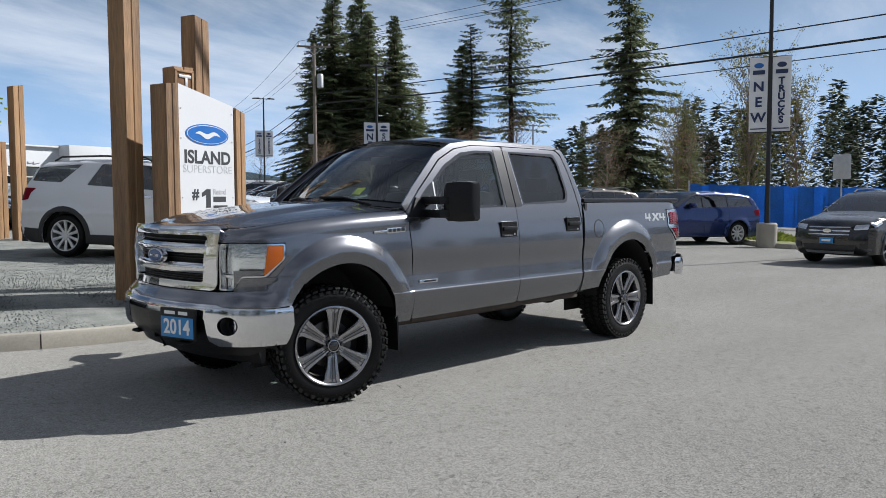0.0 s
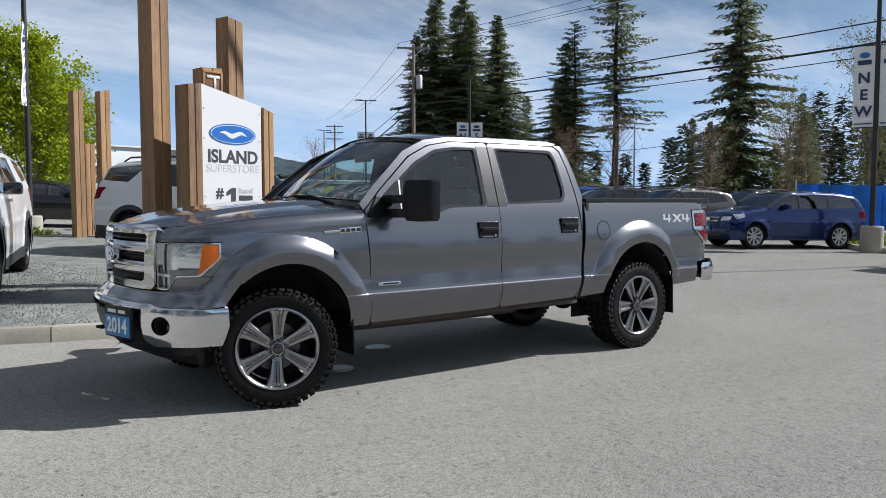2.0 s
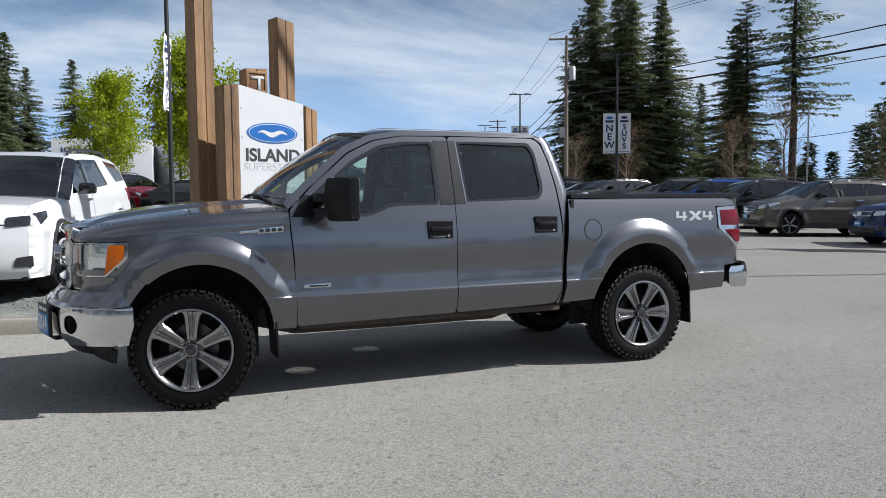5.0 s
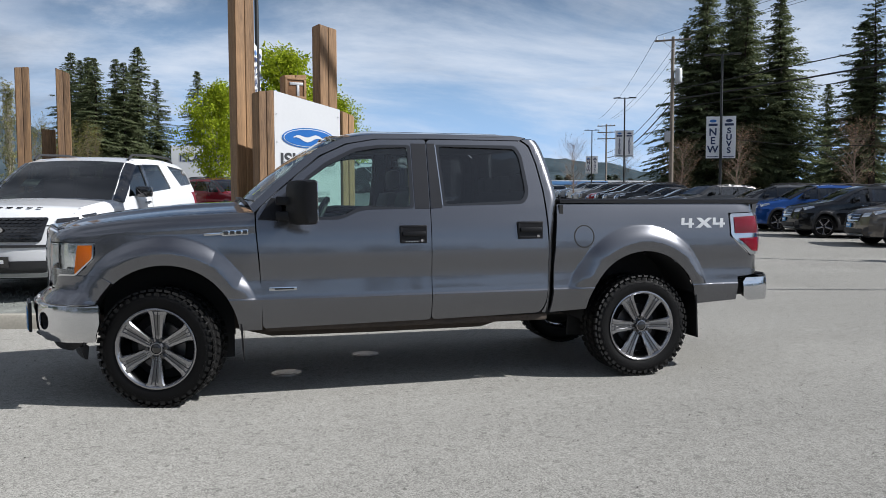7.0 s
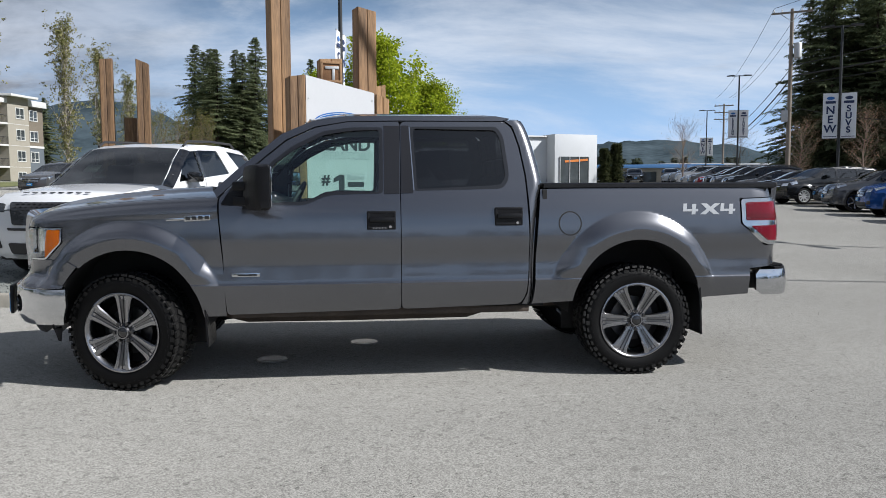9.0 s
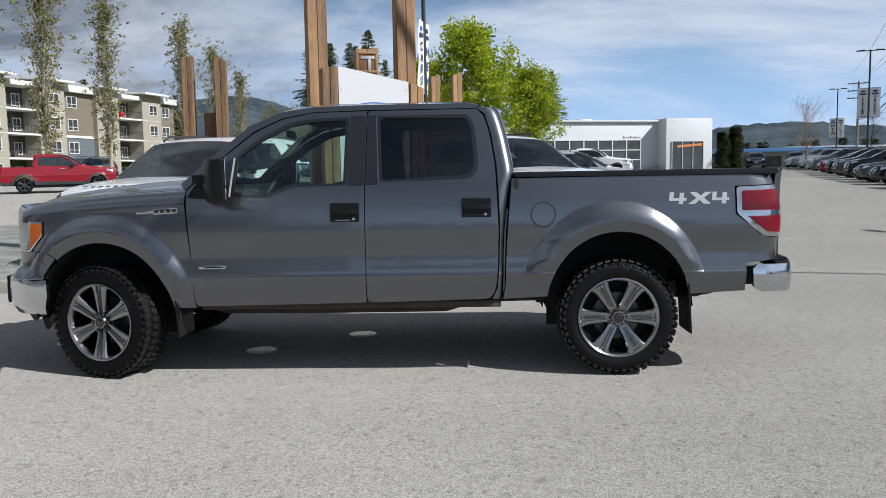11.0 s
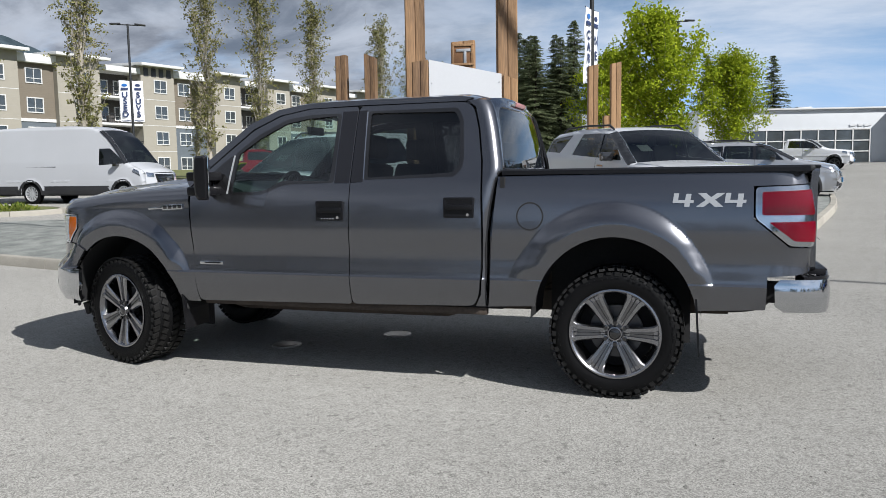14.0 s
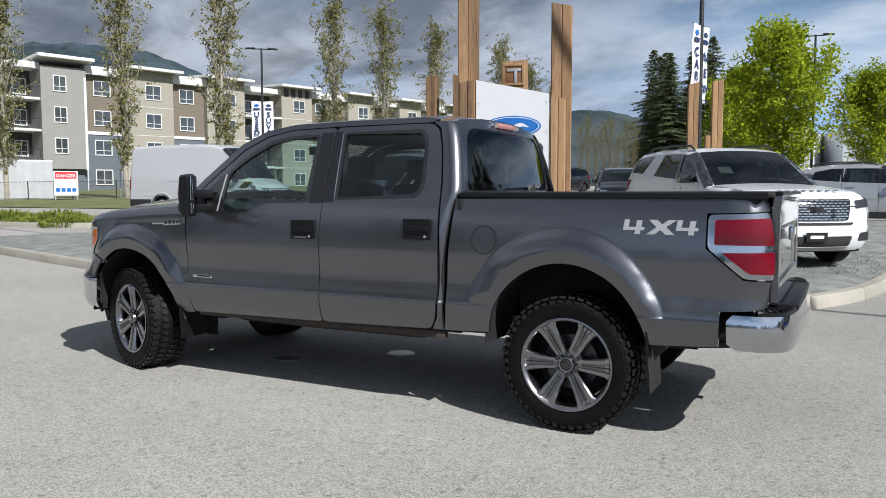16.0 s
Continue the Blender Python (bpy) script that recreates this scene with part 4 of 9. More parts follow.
SCREEN = [(-1, 0), (1, 0), (1, 1), (-1, 1)]
panel("windscreen", [(a, b) for a, b in SCREEN][::-1], lambda a, b: screen_map(a, b), M_GLASS_SCREEN, truck, du=0.12, dv=0.12, flange=0, label="windscreen with a yellow slip inside")
rim_out = [(-1.03, -0.02), (1.03, -0.02), (1.03, 1.004), (-1.03, 1.004)]
rim_in = [(-0.955, 0.05), (0.955, 0.05), (0.955, 0.955), (-0.955, 0.955)]
lift = lambda a, b: tuple(Vector(screen_map(a, b)) + Vector((-0.003, 0, 0.003)))
panel("windscreen_seal", rim_out[::-1], lift, M_GLOSSBLACK, truck, holes=[rim_in], du=0.1, dv=0.1, flange=0.01)


# roof
def roof_map(x, y):
    t = min(1.0, abs(y) / 0.742)
    crown = 1.959 - 0.115 * max(0.0, (-0.25 - x) / 0.35) ** 2 * 0.55 - 0.10 * max(0.0, (x - 0.72) / 0.30) ** 2.2
    edge = 1.895 - 0.045 * max(0.0, (-0.25 - x) / 0.35) ** 2 - 0.05 * max(0.0, (x - 0.72) / 0.30) ** 2
    ridge = 0.006 * step(0.44, 0.40, abs(y)) * step(-0.45, -0.3, x)
    return x, y, edge + (crown - edge) * (1 - t ** 2.6) ** 0.9 + ridge


ROOF = [(-0.505, -0.722), (-0.56, -0.4), (-0.588, 0.0), (-0.56, 0.4), (-0.505, 0.722), (-0.2, 0.738), (0.70, 0.742), (0.90, 0.728), (0.985, 0.64), (1.01, 0.3), (1.015, 0), (1.01, -0.3), (0.985, -0.64),
        (0.90, -0.728), (0.70, -0.742), (-0.2, -0.738)][::-1]
panel("roof", ROOF, roof_map, M_PAINT, truck, du=0.05, dv=0.04, flange=0.03)


# back wall of the cab with its window
def back_map(y, z):
    t = abs(y) / 0.75
    return CAB_X(z) + 0.0 - 0.055 * t ** 2.5 * (0.3 if z < 1.2 else 1.0) + 0.035, y, z


BACK = [(-0.90, 0.56), (0.90, 0.56), (0.905, 1.0), (0.855, 1.35), (0.78, 1.60), (0.70, 1.82), (0.64, 1.895), (0.3, 1.925), (0, 1.93), (-0.3, 1.925), (-0.64, 1.895), (-0.70, 1.82), (-0.78, 1.60), (-0.855, 1.35), (-0.905, 1.0)]
BACK_PANE = fillet([(-0.74, 1.43), (0.74, 1.43), (0.70, 1.62), (0.63, 1.80), (0.55, 1.845), (-0.55, 1.845), (-0.63, 1.80), (-0.70, 1.62)], 0.05)
panel("cab_back", BACK, back_map, M_PAINT, truck, holes=[BACK_PANE[::-1]], du=0.06, dv=0.05)
panel("rear_window", BACK_PANE, lambda y, z: (back_map(y, z)[0] - 0.008, y, z), M_GLASS_PRIVACY, truck, du=0.15, dv=0.1, flange=0, label="dark tinted rear window")
bm = bmesh.new()
add_box(bm, (1.035, 0, 1.893), (0.05, 0.30, 0.035), pose(0, 0, 0, 0, 20, 0), 0.012)
high_lamp = part("high_brake_lamp", bm, M_HIGHLAMP, truck, "pale red high brake lamp")
for y in (-0.19, 0.19):
    part("cargo_lamp", box_bm((1.03, y, 1.893), (0.05, 0.09, 0.035), pose(0, 0, 0, 0, 20, 0), 0.012), M_LAMPSILVER, high_lamp, "clear cargo lamp lens")

# floor and sills under the cab, inner structure that closes the body
bm = bmesh.new()
add_box(bm, (0.0, 0, 0.56), (2.25, 1.80, 0.06))
part("cab_floor", bm, M_VOID, truck)
for sy in (-1, 1):
    part("sill", box_bm((-0.04, sy * 0.885, 0.512), (2.12, 0.055, 0.05), None, 0.012), M_DIRTSTEEL, truck, "dusty brown underside of the sill")
bm = bmesh.new()
add_box(bm, (1.13, 0, 1.0), (0.03, 1.84, 0.75))
part("bed_front_wall", bm, M_VOID, truck)
bm = bmesh.new()
add_box(bm, (-1.17, 0, 0.95), (0.04, 1.72, 0.70))
part("firewall", bm, M_VOID, truck)
part("radiator", box_bm((-2.30, 0, 0.85), (0.04, 1.15, 0.5)), M_VOID, truck)
part("bed_floor", box_bm((2.0, 0, 0.99), (1.80, 1.28, 0.05)), M_VOID, truck)

# wheel housings: dark liners inside each arch
for i, (cx, cz, a, b) in enumerate(ARCHES):
    for sy in (-1, 1):
        bm = bmesh.new()
        rows = []
        for k in range(15):
            th = math.pi * k / 14
            rows.append([(cx + (a + 0.03) * math.cos(th), sy * y, cz - 0.02 + (b + 0.03) * math.sin(th)) for y in (0.925, 0.80, 0.52, 0.50)])
        add_loft(bm, rows, closed=False)
        add_box(bm, (cx, sy * 0.50, cz + 0.16), (0.9, 0.02, 0.75))
        part("wheel_housing", bm, M_VOID, truck, "black wheel housing liner")

# frame rails, exhaust, axles and a spare wheel below
for sy in (-1, 1):
    bm = bmesh.new()
    add_loft(bm, [[(x, sy * y, z) for y, z in ((0.415, zl), (0.485, zl), (0.485, 0.60), (0.415, 0.60))]
                  for x, zl in ((-2.3, 0.48), (-1.35, 0.465), (-1.05, 0.385), (-0.30, 0.380), (0.62, 0.385), (0.86, 0.455), (2.5, 0.48))])
    part("frame_rail", bm, M_DIRTSTEEL, truck, "dusty brown steel frame rail")
for x in (-1.795, 1.830):
    bm = bmesh.new()
    add_tube(bm, (x, -0.70, 0.405), (x, 0.70, 0.405), 0.045, n=12)
    bmesh.ops.create_uvsphere(bm, u_segments=14, v_segments=8, radius=0.14, matrix=pose(x, 0.08, 0.40))
    part("axle", bm, M_VOID, truck)
bm = bmesh.new()
add_path_tube(bm, [(-0.9, 0.3, 0.46), (0.5, 0.3, 0.45), (1.1, 0.35, 0.44)], 0.035)
add_tube(bm, (-0.1, 0.3, 0.455), (0.5, 0.3, 0.455), 0.10, n=14)
add_path_tube(bm, [(1.1, 0.35, 0.44), (1.5, 0.5, 0.62), (2.2, 0.55, 0.60), (2.75, 0.72, 0.50)], 0.035)
part("exhaust", bm, M_DIRTSTEEL, truck, "dull steel exhaust pipe")
bm = bmesh.new()
for x, w in ((-0.95, 0.16), (-0.62, 0.1), (-0.35, 0.14), (0.35, 0.3)):
    add_box(bm, (x, -0.60, 0.485), (w, 0.10, 0.07), None, 0.015)
add_path_tube(bm, [(-1.1, -0.58, 0.46), (-0.7, -0.6, 0.455), (0.2, -0.6, 0.47)], 0.012)
part("underbody_brackets", bm, M_DIRTSTEEL, truck, "dusty brown underbody brackets and lines")
bm = bmesh.new()
add_spin(bm, [(0.14, -0.10), (0.33, -0.10), (0.37, -0.06), (0.37, 0.06), (0.33, 0.10), (0.14, 0.10)], 28, axis="z", closed=True)
bmesh.ops.translate(bm, verts=bm.verts, vec=(2.42, 0, 0.56))
part("spare_tyre", bm, M_RUBBER, truck, "spare tyre slung under the bed")

# mud flaps behind each wheel
for x in (-1.262, 2.315):
    for sy in (-1, 1):
        bm = bmesh.new()
        top = 0.74 if x < 0 else 0.66
        add_loft(bm, [[(x - 0.02 + (0.74 - z) * 0.06 + dx, sy * yy, z) for dx, yy in ((-0.006, 0.655), (0.006, 0.655), (0.006, 0.955 - 0.02 * (0.74 - z)), (-0.006, 0.955 - 0.02 * (0.74 - z)))]
                      for z in (top, 0.55, 0.42, 0.295)])
        part("mud_flap", bm, M_BLACK, truck, "black rubber mud flap")


# ---- wheels ----
def make_wheel(sy, x, steer, phase):
    """A wheel whose outer face looks along sy * y, its hub at the axle's end."""
    hub = new("wheel")
    hub.parent = truck
    hub.matrix_local = pose(x, sy * (0.795 if x < 0 else 0.78), 0.406, 0, 0, steer) @ (pose(0, 0, 0) if sy < 0 else pose(0, 0, 0, 0, 0, 180))
    # outer face towards -y
    bm = bmesh.new()
    add_spin(bm, [(0.262, -0.125), (0.278, -0.138), (0.300, -0.146), (0.335, -0.150), (0.368, -0.143), (0.386, -0.130), (0.394, -0.112), (0.397, -0.06), (0.397, 0.06), (0.394, 0.112),
                  (0.386, 0.130), (0.368, 0.143), (0.335, 0.150), (0.300, 0.146), (0.278, 0.138), (0.262, 0.125)], 64)
    tyre = part("tyre", bm, M_RUBBER, hub, "black all-terrain tyre")
    bm = bmesh.new()
    n = 46
    for k in range(n):
        for row, (yc, wy, lx, skew, off) in enumerate(((-0.118, 0.050, 0.038, 10, 0.0), (-0.045, 0.048, 0.036, -24, 0.5), (0.045, 0.048, 0.036, 24, 0.0), (0.118, 0.050, 0.038, -10, 0.5))):
            th = 2 * math.pi * (k + off) / n
            m = pose(0, 0, 0, 0, -math.degrees(th), 0) @ pose(0.399 if row in (1, 2) else 0.396, yc, 0) @ pose(0, 0, 0, skew, 0, (-9 if row == 3 else 9 if row == 0 else 0))
            made = add_box(bm, (0, 0, 0), (0.015, wy, lx))
            for v in made:
                v.co = m @ v.co
        if k % 1 == 0:
            th = 2 * math.pi * (k + 0.25) / n
            m = pose(0, 0, 0, 0, -math.degrees(th), 0)
            long = 0.026 if k % 2 else 0.016
            made = add_box(bm, (0.378 - long * 0.2, -0.141, 0), (long, 0.012, 0.030))
            for v in made:
                v.co = m @ v.co
    part("tread", bm, M_TREAD, tyre, "chunky tread blocks")["kind"] = "stuff"
    bm = bmesh.new()
    for k in range(64):
        th = 2 * math.pi * (k + 0.5) / 64
        if k % 16 in (6, 7, 14):
            continue
        made = add_box(bm, (0.343 + (0.006 if k % 2 else 0), -0.1515, 0), (0.006, 0.003, 0.012 if k % 3 else 0.02))
        m = pose(0, 0, 0, 0, -math.degrees(th), 0)
        for v in made:
            v.co = m @ v.co
    part("sidewall_mark", bm, M_RUBBER, tyre)["kind"] = "stuff"
    bm = bmesh.new()
    add_spin(bm, [(0.262, 0.13), (0.262, -0.128), (0.279, -0.139), (0.279, -0.147), (0.270, -0.149), (0.258, -0.140), (0.250, -0.118), (0.243, -0.08), (0.240, 0.10)], 56)
    rim = part("rim", bm, M_MACHINED, hub, "silver six-spoke alloy rim")
    for k in range(6):
        bm = bmesh.new()
        rows = []
        for r, w, y in ((0.030, 0.024, -0.116), (0.075, 0.036, -0.122), (0.12, 0.041, -0.128), (0.18, 0.048, -0.136), (0.232, 0.057, -0.143), (0.264, 0.082, -0.143)):
            sec = []
            for sx, dy in ((-1.0, 0.050), (-1.0, 0.010), (-0.84, 0.0), (-0.42, 0.0), (-0.34, 0.012), (-0.06, 0.012), (0.0, 0.004), (0.06, 0.012), (0.34, 0.012), (0.42, 0.0), (0.84, 0.0), (1.0, 0.010), (1.0, 0.050)):
                sec.append((r, y + dy, sx * w))
            rows.append(sec)
        add_loft(bm, rows)
        bmesh.ops.recalc_face_normals(bm, faces=bm.faces)
        bmesh.ops.transform(bm, matrix=pose(0, 0, 0, 0, 60 * k + phase, 0), verts=bm.verts)
        spoke = part("spoke", bm, M_MACHINED, rim)
        for s0, s1 in ((-0.36, -0.10), (0.10, 0.36)):
            bm = bmesh.new()
            add_loft(bm, [[(r, y + dy, sx * w) for sx, dy in ((s0, 0.014), (s0, 0.0095), (s1, 0.0095), (s1, 0.014))] for r, w, y in ((0.088, 0.0375, -0.1236), (0.12, 0.041, -0.128), (0.18, 0.048, -0.136), (0.232, 0.057, -0.143))])
            bmesh.ops.recalc_face_normals(bm, faces=bm.faces)
            bmesh.ops.transform(bm, matrix=pose(0, 0, 0, 0, 60 * k + phase, 0), verts=bm.verts)
            part("spoke_groove", bm, M_GROOVE, rim, "dark groove along the spoke")
    bm = bmesh.new()
    add_spin(bm, [(0.0, -0.140), (0.026, -0.140), (0.032, -0.136), (0.034, -0.12)], 24)
    part("centre_cap", bm, M_GLOSSBLACK, rim, "black centre cap with a blue oval")
    for k in range(6):
        bm = bmesh.new()
        th = math.radians(60 * k + 30 + phase)
        add_tube(bm, (0.066 * math.cos(th), -0.105, 0.066 * math.sin(th)), (0.066 * math.cos(th), -0.136, 0.066 * math.sin(th)), 0.0155, 0.012, 8)
        part("wheel_nut", bm, M_GLOSSBLACK, rim, "black wheel nut")
    bm = bmesh.new()
    add_spin(bm, [(0.033, -0.130), (0.036, -0.139), (0.043, -0.138), (0.048, -0.124)], 30)
    part("hub_ring", bm, M_MACHINED, rim, "silver ring round the centre cap")
    bm = bmesh.new()
    add_spin(bm, [(0.040, -0.112), (0.084, -0.104), (0.088, -0.095), (0.088, -0.05)], 30)
    part("hub_face", bm, M_DARKALLOY, rim)
    bm = bmesh.new()
    add_spin(bm, [(0.05, -0.035), (0.165, -0.035), (0.165, -0.01), (0.05, -0.01)], 40, closed=True)
    part("brake_disc", bm, M_DARKALLOY, hub, "dull steel brake disc")
    bm = bmesh.new()
    add_spin(bm, [(0.0, 0.02), (0.235, 0.02), (0.235, 0.03), (0, 0.03)], 32)
    part("dust_shield", bm, M_VOID, hub)
    return hub


for x in (-1.795, 1.830):
    for sy in (-1, 1):
        make_wheel(sy, x, -16 if x < 0 else 0, 93 if x < 0 else 120)

# ---- truck: front end ----
def front_map(s, z, off=0.0):
    """The nose: s runs from its middle, positive to the driver's side."""
    u = -3.320 + abs(s)
    nx, ny = plan_normal(u)
    d = PROF(z) - 0.985 + off + flare(u, z)
    x, y = PLAN_X(u) + nx * d, PLAN_Y(u) + ny * d
    return x, -y if s >= 0 else y, z


def sym(points):
    """A half outline, from the lower middle round to the upper middle on the driver's side, closed on the other side."""
    return [p for p in points] + [(-a, b) for a, b in reversed(points) if abs(a) > 1e-6]


G_OUT = fillet(sym([(0, 0.822), (0.60, 0.822), (0.637, 0.845), (0.655, 1.10), (0.672, 1.225), (0.64, 1.243), (0, 1.243)]), 0.02)
G_IN = fillet(sym([(0, 0.872), (0.505, 0.872), (0.53, 0.90), (0.572, 1.155), (0.55, 1.182), (0, 1.182)]), 0.022)


def grille_map(s, z):
    x, y, zz = front_map(s, z, 0.022)
    back = max(0.0, z - 1.20)
    return x + 8.0 * back * back + 0.0, y, zz


grille = panel("grille_surround", G_OUT, grille_map, M_CHROME, truck, holes=[G_IN[::-1]], du=0.04, dv=0.02, flange=0.055, label="chrome grille surround with three bars")
panel("grille_mesh", fillet(sym([(0, 0.85), (0.55, 0.85), (0.60, 1.20), (0, 1.20)]), 0.02), lambda s, z: front_map(s, z, -0.045), M_VOID, grille, du=0.06, dv=0.05, flange=0)
for z, hgt in ((1.094, 0.074), (0.962, 0.078)):
    bm = bmesh.new()
    rows = []
    for k in range(25):
        s = -0.60 + 1.20 * k / 24
        lim = 0.525 + (z - 0.868) / 0.30 * 0.04
        s = s * lim / 0.60
        rows.append([front_map(s, z + dz, off) for dz, off in ((-hgt / 2, -0.035), (-hgt / 2 + 0.006, 0.004), (-0.004, 0.014), (0.012, 0.012), (hgt / 2 - 0.006, -0.004), (hgt / 2, -0.035))])
    add_loft(bm, rows)
    part("grille_bar", bm, M_CHROME, grille, "bright chrome grille bar")
for z in (1.145, 1.125, 1.055, 1.04, 1.022, 0.948, 0.932, 0.912, 0.895, 0.88):
    bm = bmesh.new()
    add_loft(bm, [[front_map(-0.55 + 1.1 * k / 16, z + dz, off) for dz, off in ((-0.003, -0.04), (-0.003, -0.022), (0.003, -0.022), (0.003, -0.04))] for k in range(17)])
    part("grille_slat", bm, M_BLACK, grille, "thin black grille slat")
for sy in (-1, 1):
    bm = bmesh.new()
    add_loft(bm, [[front_map(sy * (0.512 + (z - 0.868) * 0.14) + ds, z, off) for ds, off in ((-0.02, -0.03), (-0.014, 0.008), (0.014, 0.008), (0.02, -0.03))] for z in (0.88, 0.95, 1.02, 1.09, 1.15)])
    part("grille_post", bm, M_CHROME, grille, "chrome upright at the grille's end")
# oval badge, a plain shape
bm = bmesh.new()
add_loft(bm, [[(front_map(0, 1.03, 0.03)[0] - h, 0.115 * r * math.cos(2 * math.pi * k / 28), 1.033 + 0.052 * r * math.sin(2 * math.pi * k / 28)) for k in range(28)] for h, r in ((-0.03, 1.0), (0.004, 1.0), (0.010, 0.93))])
badge = part("oval_badge", bm, M_CHROME, grille, "oval badge with a blue field")
bm = bmesh.new()
add_loft(bm, [[(front_map(0, 1.03, 0.03)[0] - h, 0.100 * r * math.cos(2 * math.pi * k / 28), 1.033 + 0.042 * r * math.sin(2 * math.pi * k / 28)) for k in range(28)] for h, r in ((0.004, 1.0), (0.013, 0.94))])
part("badge_field", bm, M_BLUEBADGE, badge)
part("badge_bar", box_bm((front_map(0, 1.03, 0.03)[0] - 0.014, 0, 1.033), (0.004, 0.12, 0.018), None, 0.004), M_CHROME, badge)

# painted apron between grille, lamps and bumper
APRON = sym([(0, 0.728), (1.125, 0.728), (1.165, 0.79), (1.225, 0.868), (1.165, 0.908), (0.985, 0.912), (0.832, 0.907), (0.765, 0.820), (0.64, 0.812), (0, 0.812)])
panel("front_apron", APRON, lambda s, z: front_map(s, z, 0.012 + 0.05 * step(0.82, 0.73, z) * step(1.15, 0.9, abs(s))), M_PAINT, truck, du=0.05, dv=0.02)

# painted strip below each head lamp
for side in (False, True):
    panel("lamp_surround", [(-2.56, 0.80), (-2.18, 0.82), (-2.14, 0.955), (-2.56, 0.955)], lambda u, z: (flank(u, z)[0] + 0.006, flank(u, z)[1] + 0.008, z), M_PAINT, truck, du=0.04, dv=0.04, flange=0.01, mirror=side)

def ring(cx, cz, rx, rz, n=24):
    return [(cx + rx * math.cos(2 * math.pi * k / n), cz + rz * math.sin(2 * math.pi * k / n)) for k in range(n)]


# head lamps
LAMP = fillet([(-2.676, 0.826), (-2.568, 0.826), (-2.502, 0.910), (-2.338, 0.914), (-2.210, 1.030), (-2.206, 1.127), (-2.664, 1.127)], 0.016)
AMBER = fillet([(-2.352, 0.926), (-2.338, 0.926), (-2.222, 1.034), (-2.217, 1.115), (-2.322, 1.116)], 0.010)
cen = Vector((-2.45, 1.01))
LAMP_IN = [tuple(Vector(p) + (cen - Vector(p)).normalized() * 0.012) for p in LAMP]
for side in (False, True):
    lamp = panel("head_lamp", LAMP, lambda u, z: (flank(u, z)[0] + 0.05, flank(u, z)[1] + 0.02, z), M_LAMPSILVER, truck, du=0.05, dv=0.04, flange=0, mirror=side, label="clear headlamp with amber corner lens")
    panel("lamp_rim", LAMP, lambda u, z: (flank(u, z)[0] - 0.004, flank(u, z)[1] - 0.004, z), M_CHROME, lamp, holes=[LAMP_IN[::-1]], du=0.05, dv=0.05, flange=0.05, mirror=side)
    panel("lamp_divider", [(-2.662, 0.908), (-2.508, 0.908), (-2.500, 0.924), (-2.662, 0.924)], lambda u, z: (flank(u, z)[0] + 0.018, flank(u, z)[1] + 0.012, z), M_CHROME, lamp, du=0.04, dv=0.04, flange=0.03, mirror=side, label="chrome bar between the lamp's chambers")
    panel("amber_lens", AMBER, lambda u, z: (flank(u, z)[0] - 0.001, flank(u, z)[1] - 0.002, z), M_AMBER, lamp, du=0.03, dv=0.03, flange=0.02, mirror=side, label="amber corner lens")
    panel("lens", LAMP_IN, lambda u, z: (flank(u, z)[0] - 0.004, flank(u, z)[1] - 0.005, z), M_CLEAR, lamp, du=0.05, dv=0.05, flange=0, mirror=side)

# chrome bumper
BUMP = [(0, -2.735, 0.0), (0.30, -2.713, 0.30), (0.51, -2.668, 0.505), (0.725, -2.590, 0.705), (0.92, -2.475, 0.855), (1.10, -2.330, 0.935), (1.26, -2.172, 0.962)]
BUMP_X, BUMP_Y = smooth_table([(r[0], r[1]) for r in BUMP]), smooth_table([(r[0], r[2]) for r in BUMP])


def bumper_map(s, z, off=0.0):
    a = abs(s)
    tx, ty = BUMP_X(a + 0.01) - BUMP_X(max(0, a - 0.01)), BUMP_Y(a + 0.01) - BUMP_Y(max(0, a - 0.01))
    k = math.hypot(tx, ty)
    nx, ny = -ty / k, tx / k
    d = off + 0.012 * (1 - ((z - 0.62) / 0.14) ** 2) - 0.03 * step(0.54, 0.44, z) - 0.022 * step(0.712, 0.742, z)
    x, y = BUMP_X(a) + nx * d, BUMP_Y(a) + ny * d
    return x, -y if s >= 0 else y, z


B_OUT = sym([(0, 0.665), (0.60, 0.665), (0.635, 0.64), (0.66, 0.50), (0.72, 0.468), (1.215, 0.468), (1.255, 0.60), (1.250, 0.715), (1.235, 0.735), (0, 0.742)])
bumper = panel("front_bumper", B_OUT, bumper_map, M_CHROME, truck, holes=[ring(0.805, 0.607, 0.070, 0.060)[::-1], ring(-0.805, 0.607, 0.070, 0.060)[::-1]], du=0.04, dv=0.025, flange=0.03,
               cuts=(0.712, 0.72, 0.728, 0.735), label="polished chrome front bumper")
panel("bumper_insert", sym([(0, 0.470), (0.68, 0.470), (0.63, 0.675), (0, 0.675)]), lambda s, z: bumper_map(s, z, -0.035), M_BLACK, bumper, du=0.06, dv=0.05, flange=0.02, label="black plastic bumper insert")
panel("valance", sym([(0, 0.395), (0.95, 0.395), (1.18, 0.47), (1.18, 0.49), (0, 0.50)]), lambda s, z: bumper_map(s, z, -0.05 - 0.25 * max(0, 0.48 - z)), M_BLACK, bumper, du=0.08, dv=0.03, flange=0.02,
      label="black plastic lower valance")
bm = bmesh.new()
add_loft(bm, [[(-2.50 + 0.16 * (y / 0.75) ** 2 + dx, y, z) for dx, z in ((-0.01, 0.42), (0.02, 0.33), (0.04, 0.33), (0.05, 0.42))] for y in [-0.78 + 1.56 * k / 14 for k in range(15)]])
part("air_dam", bm, M_BLACK, bumper)
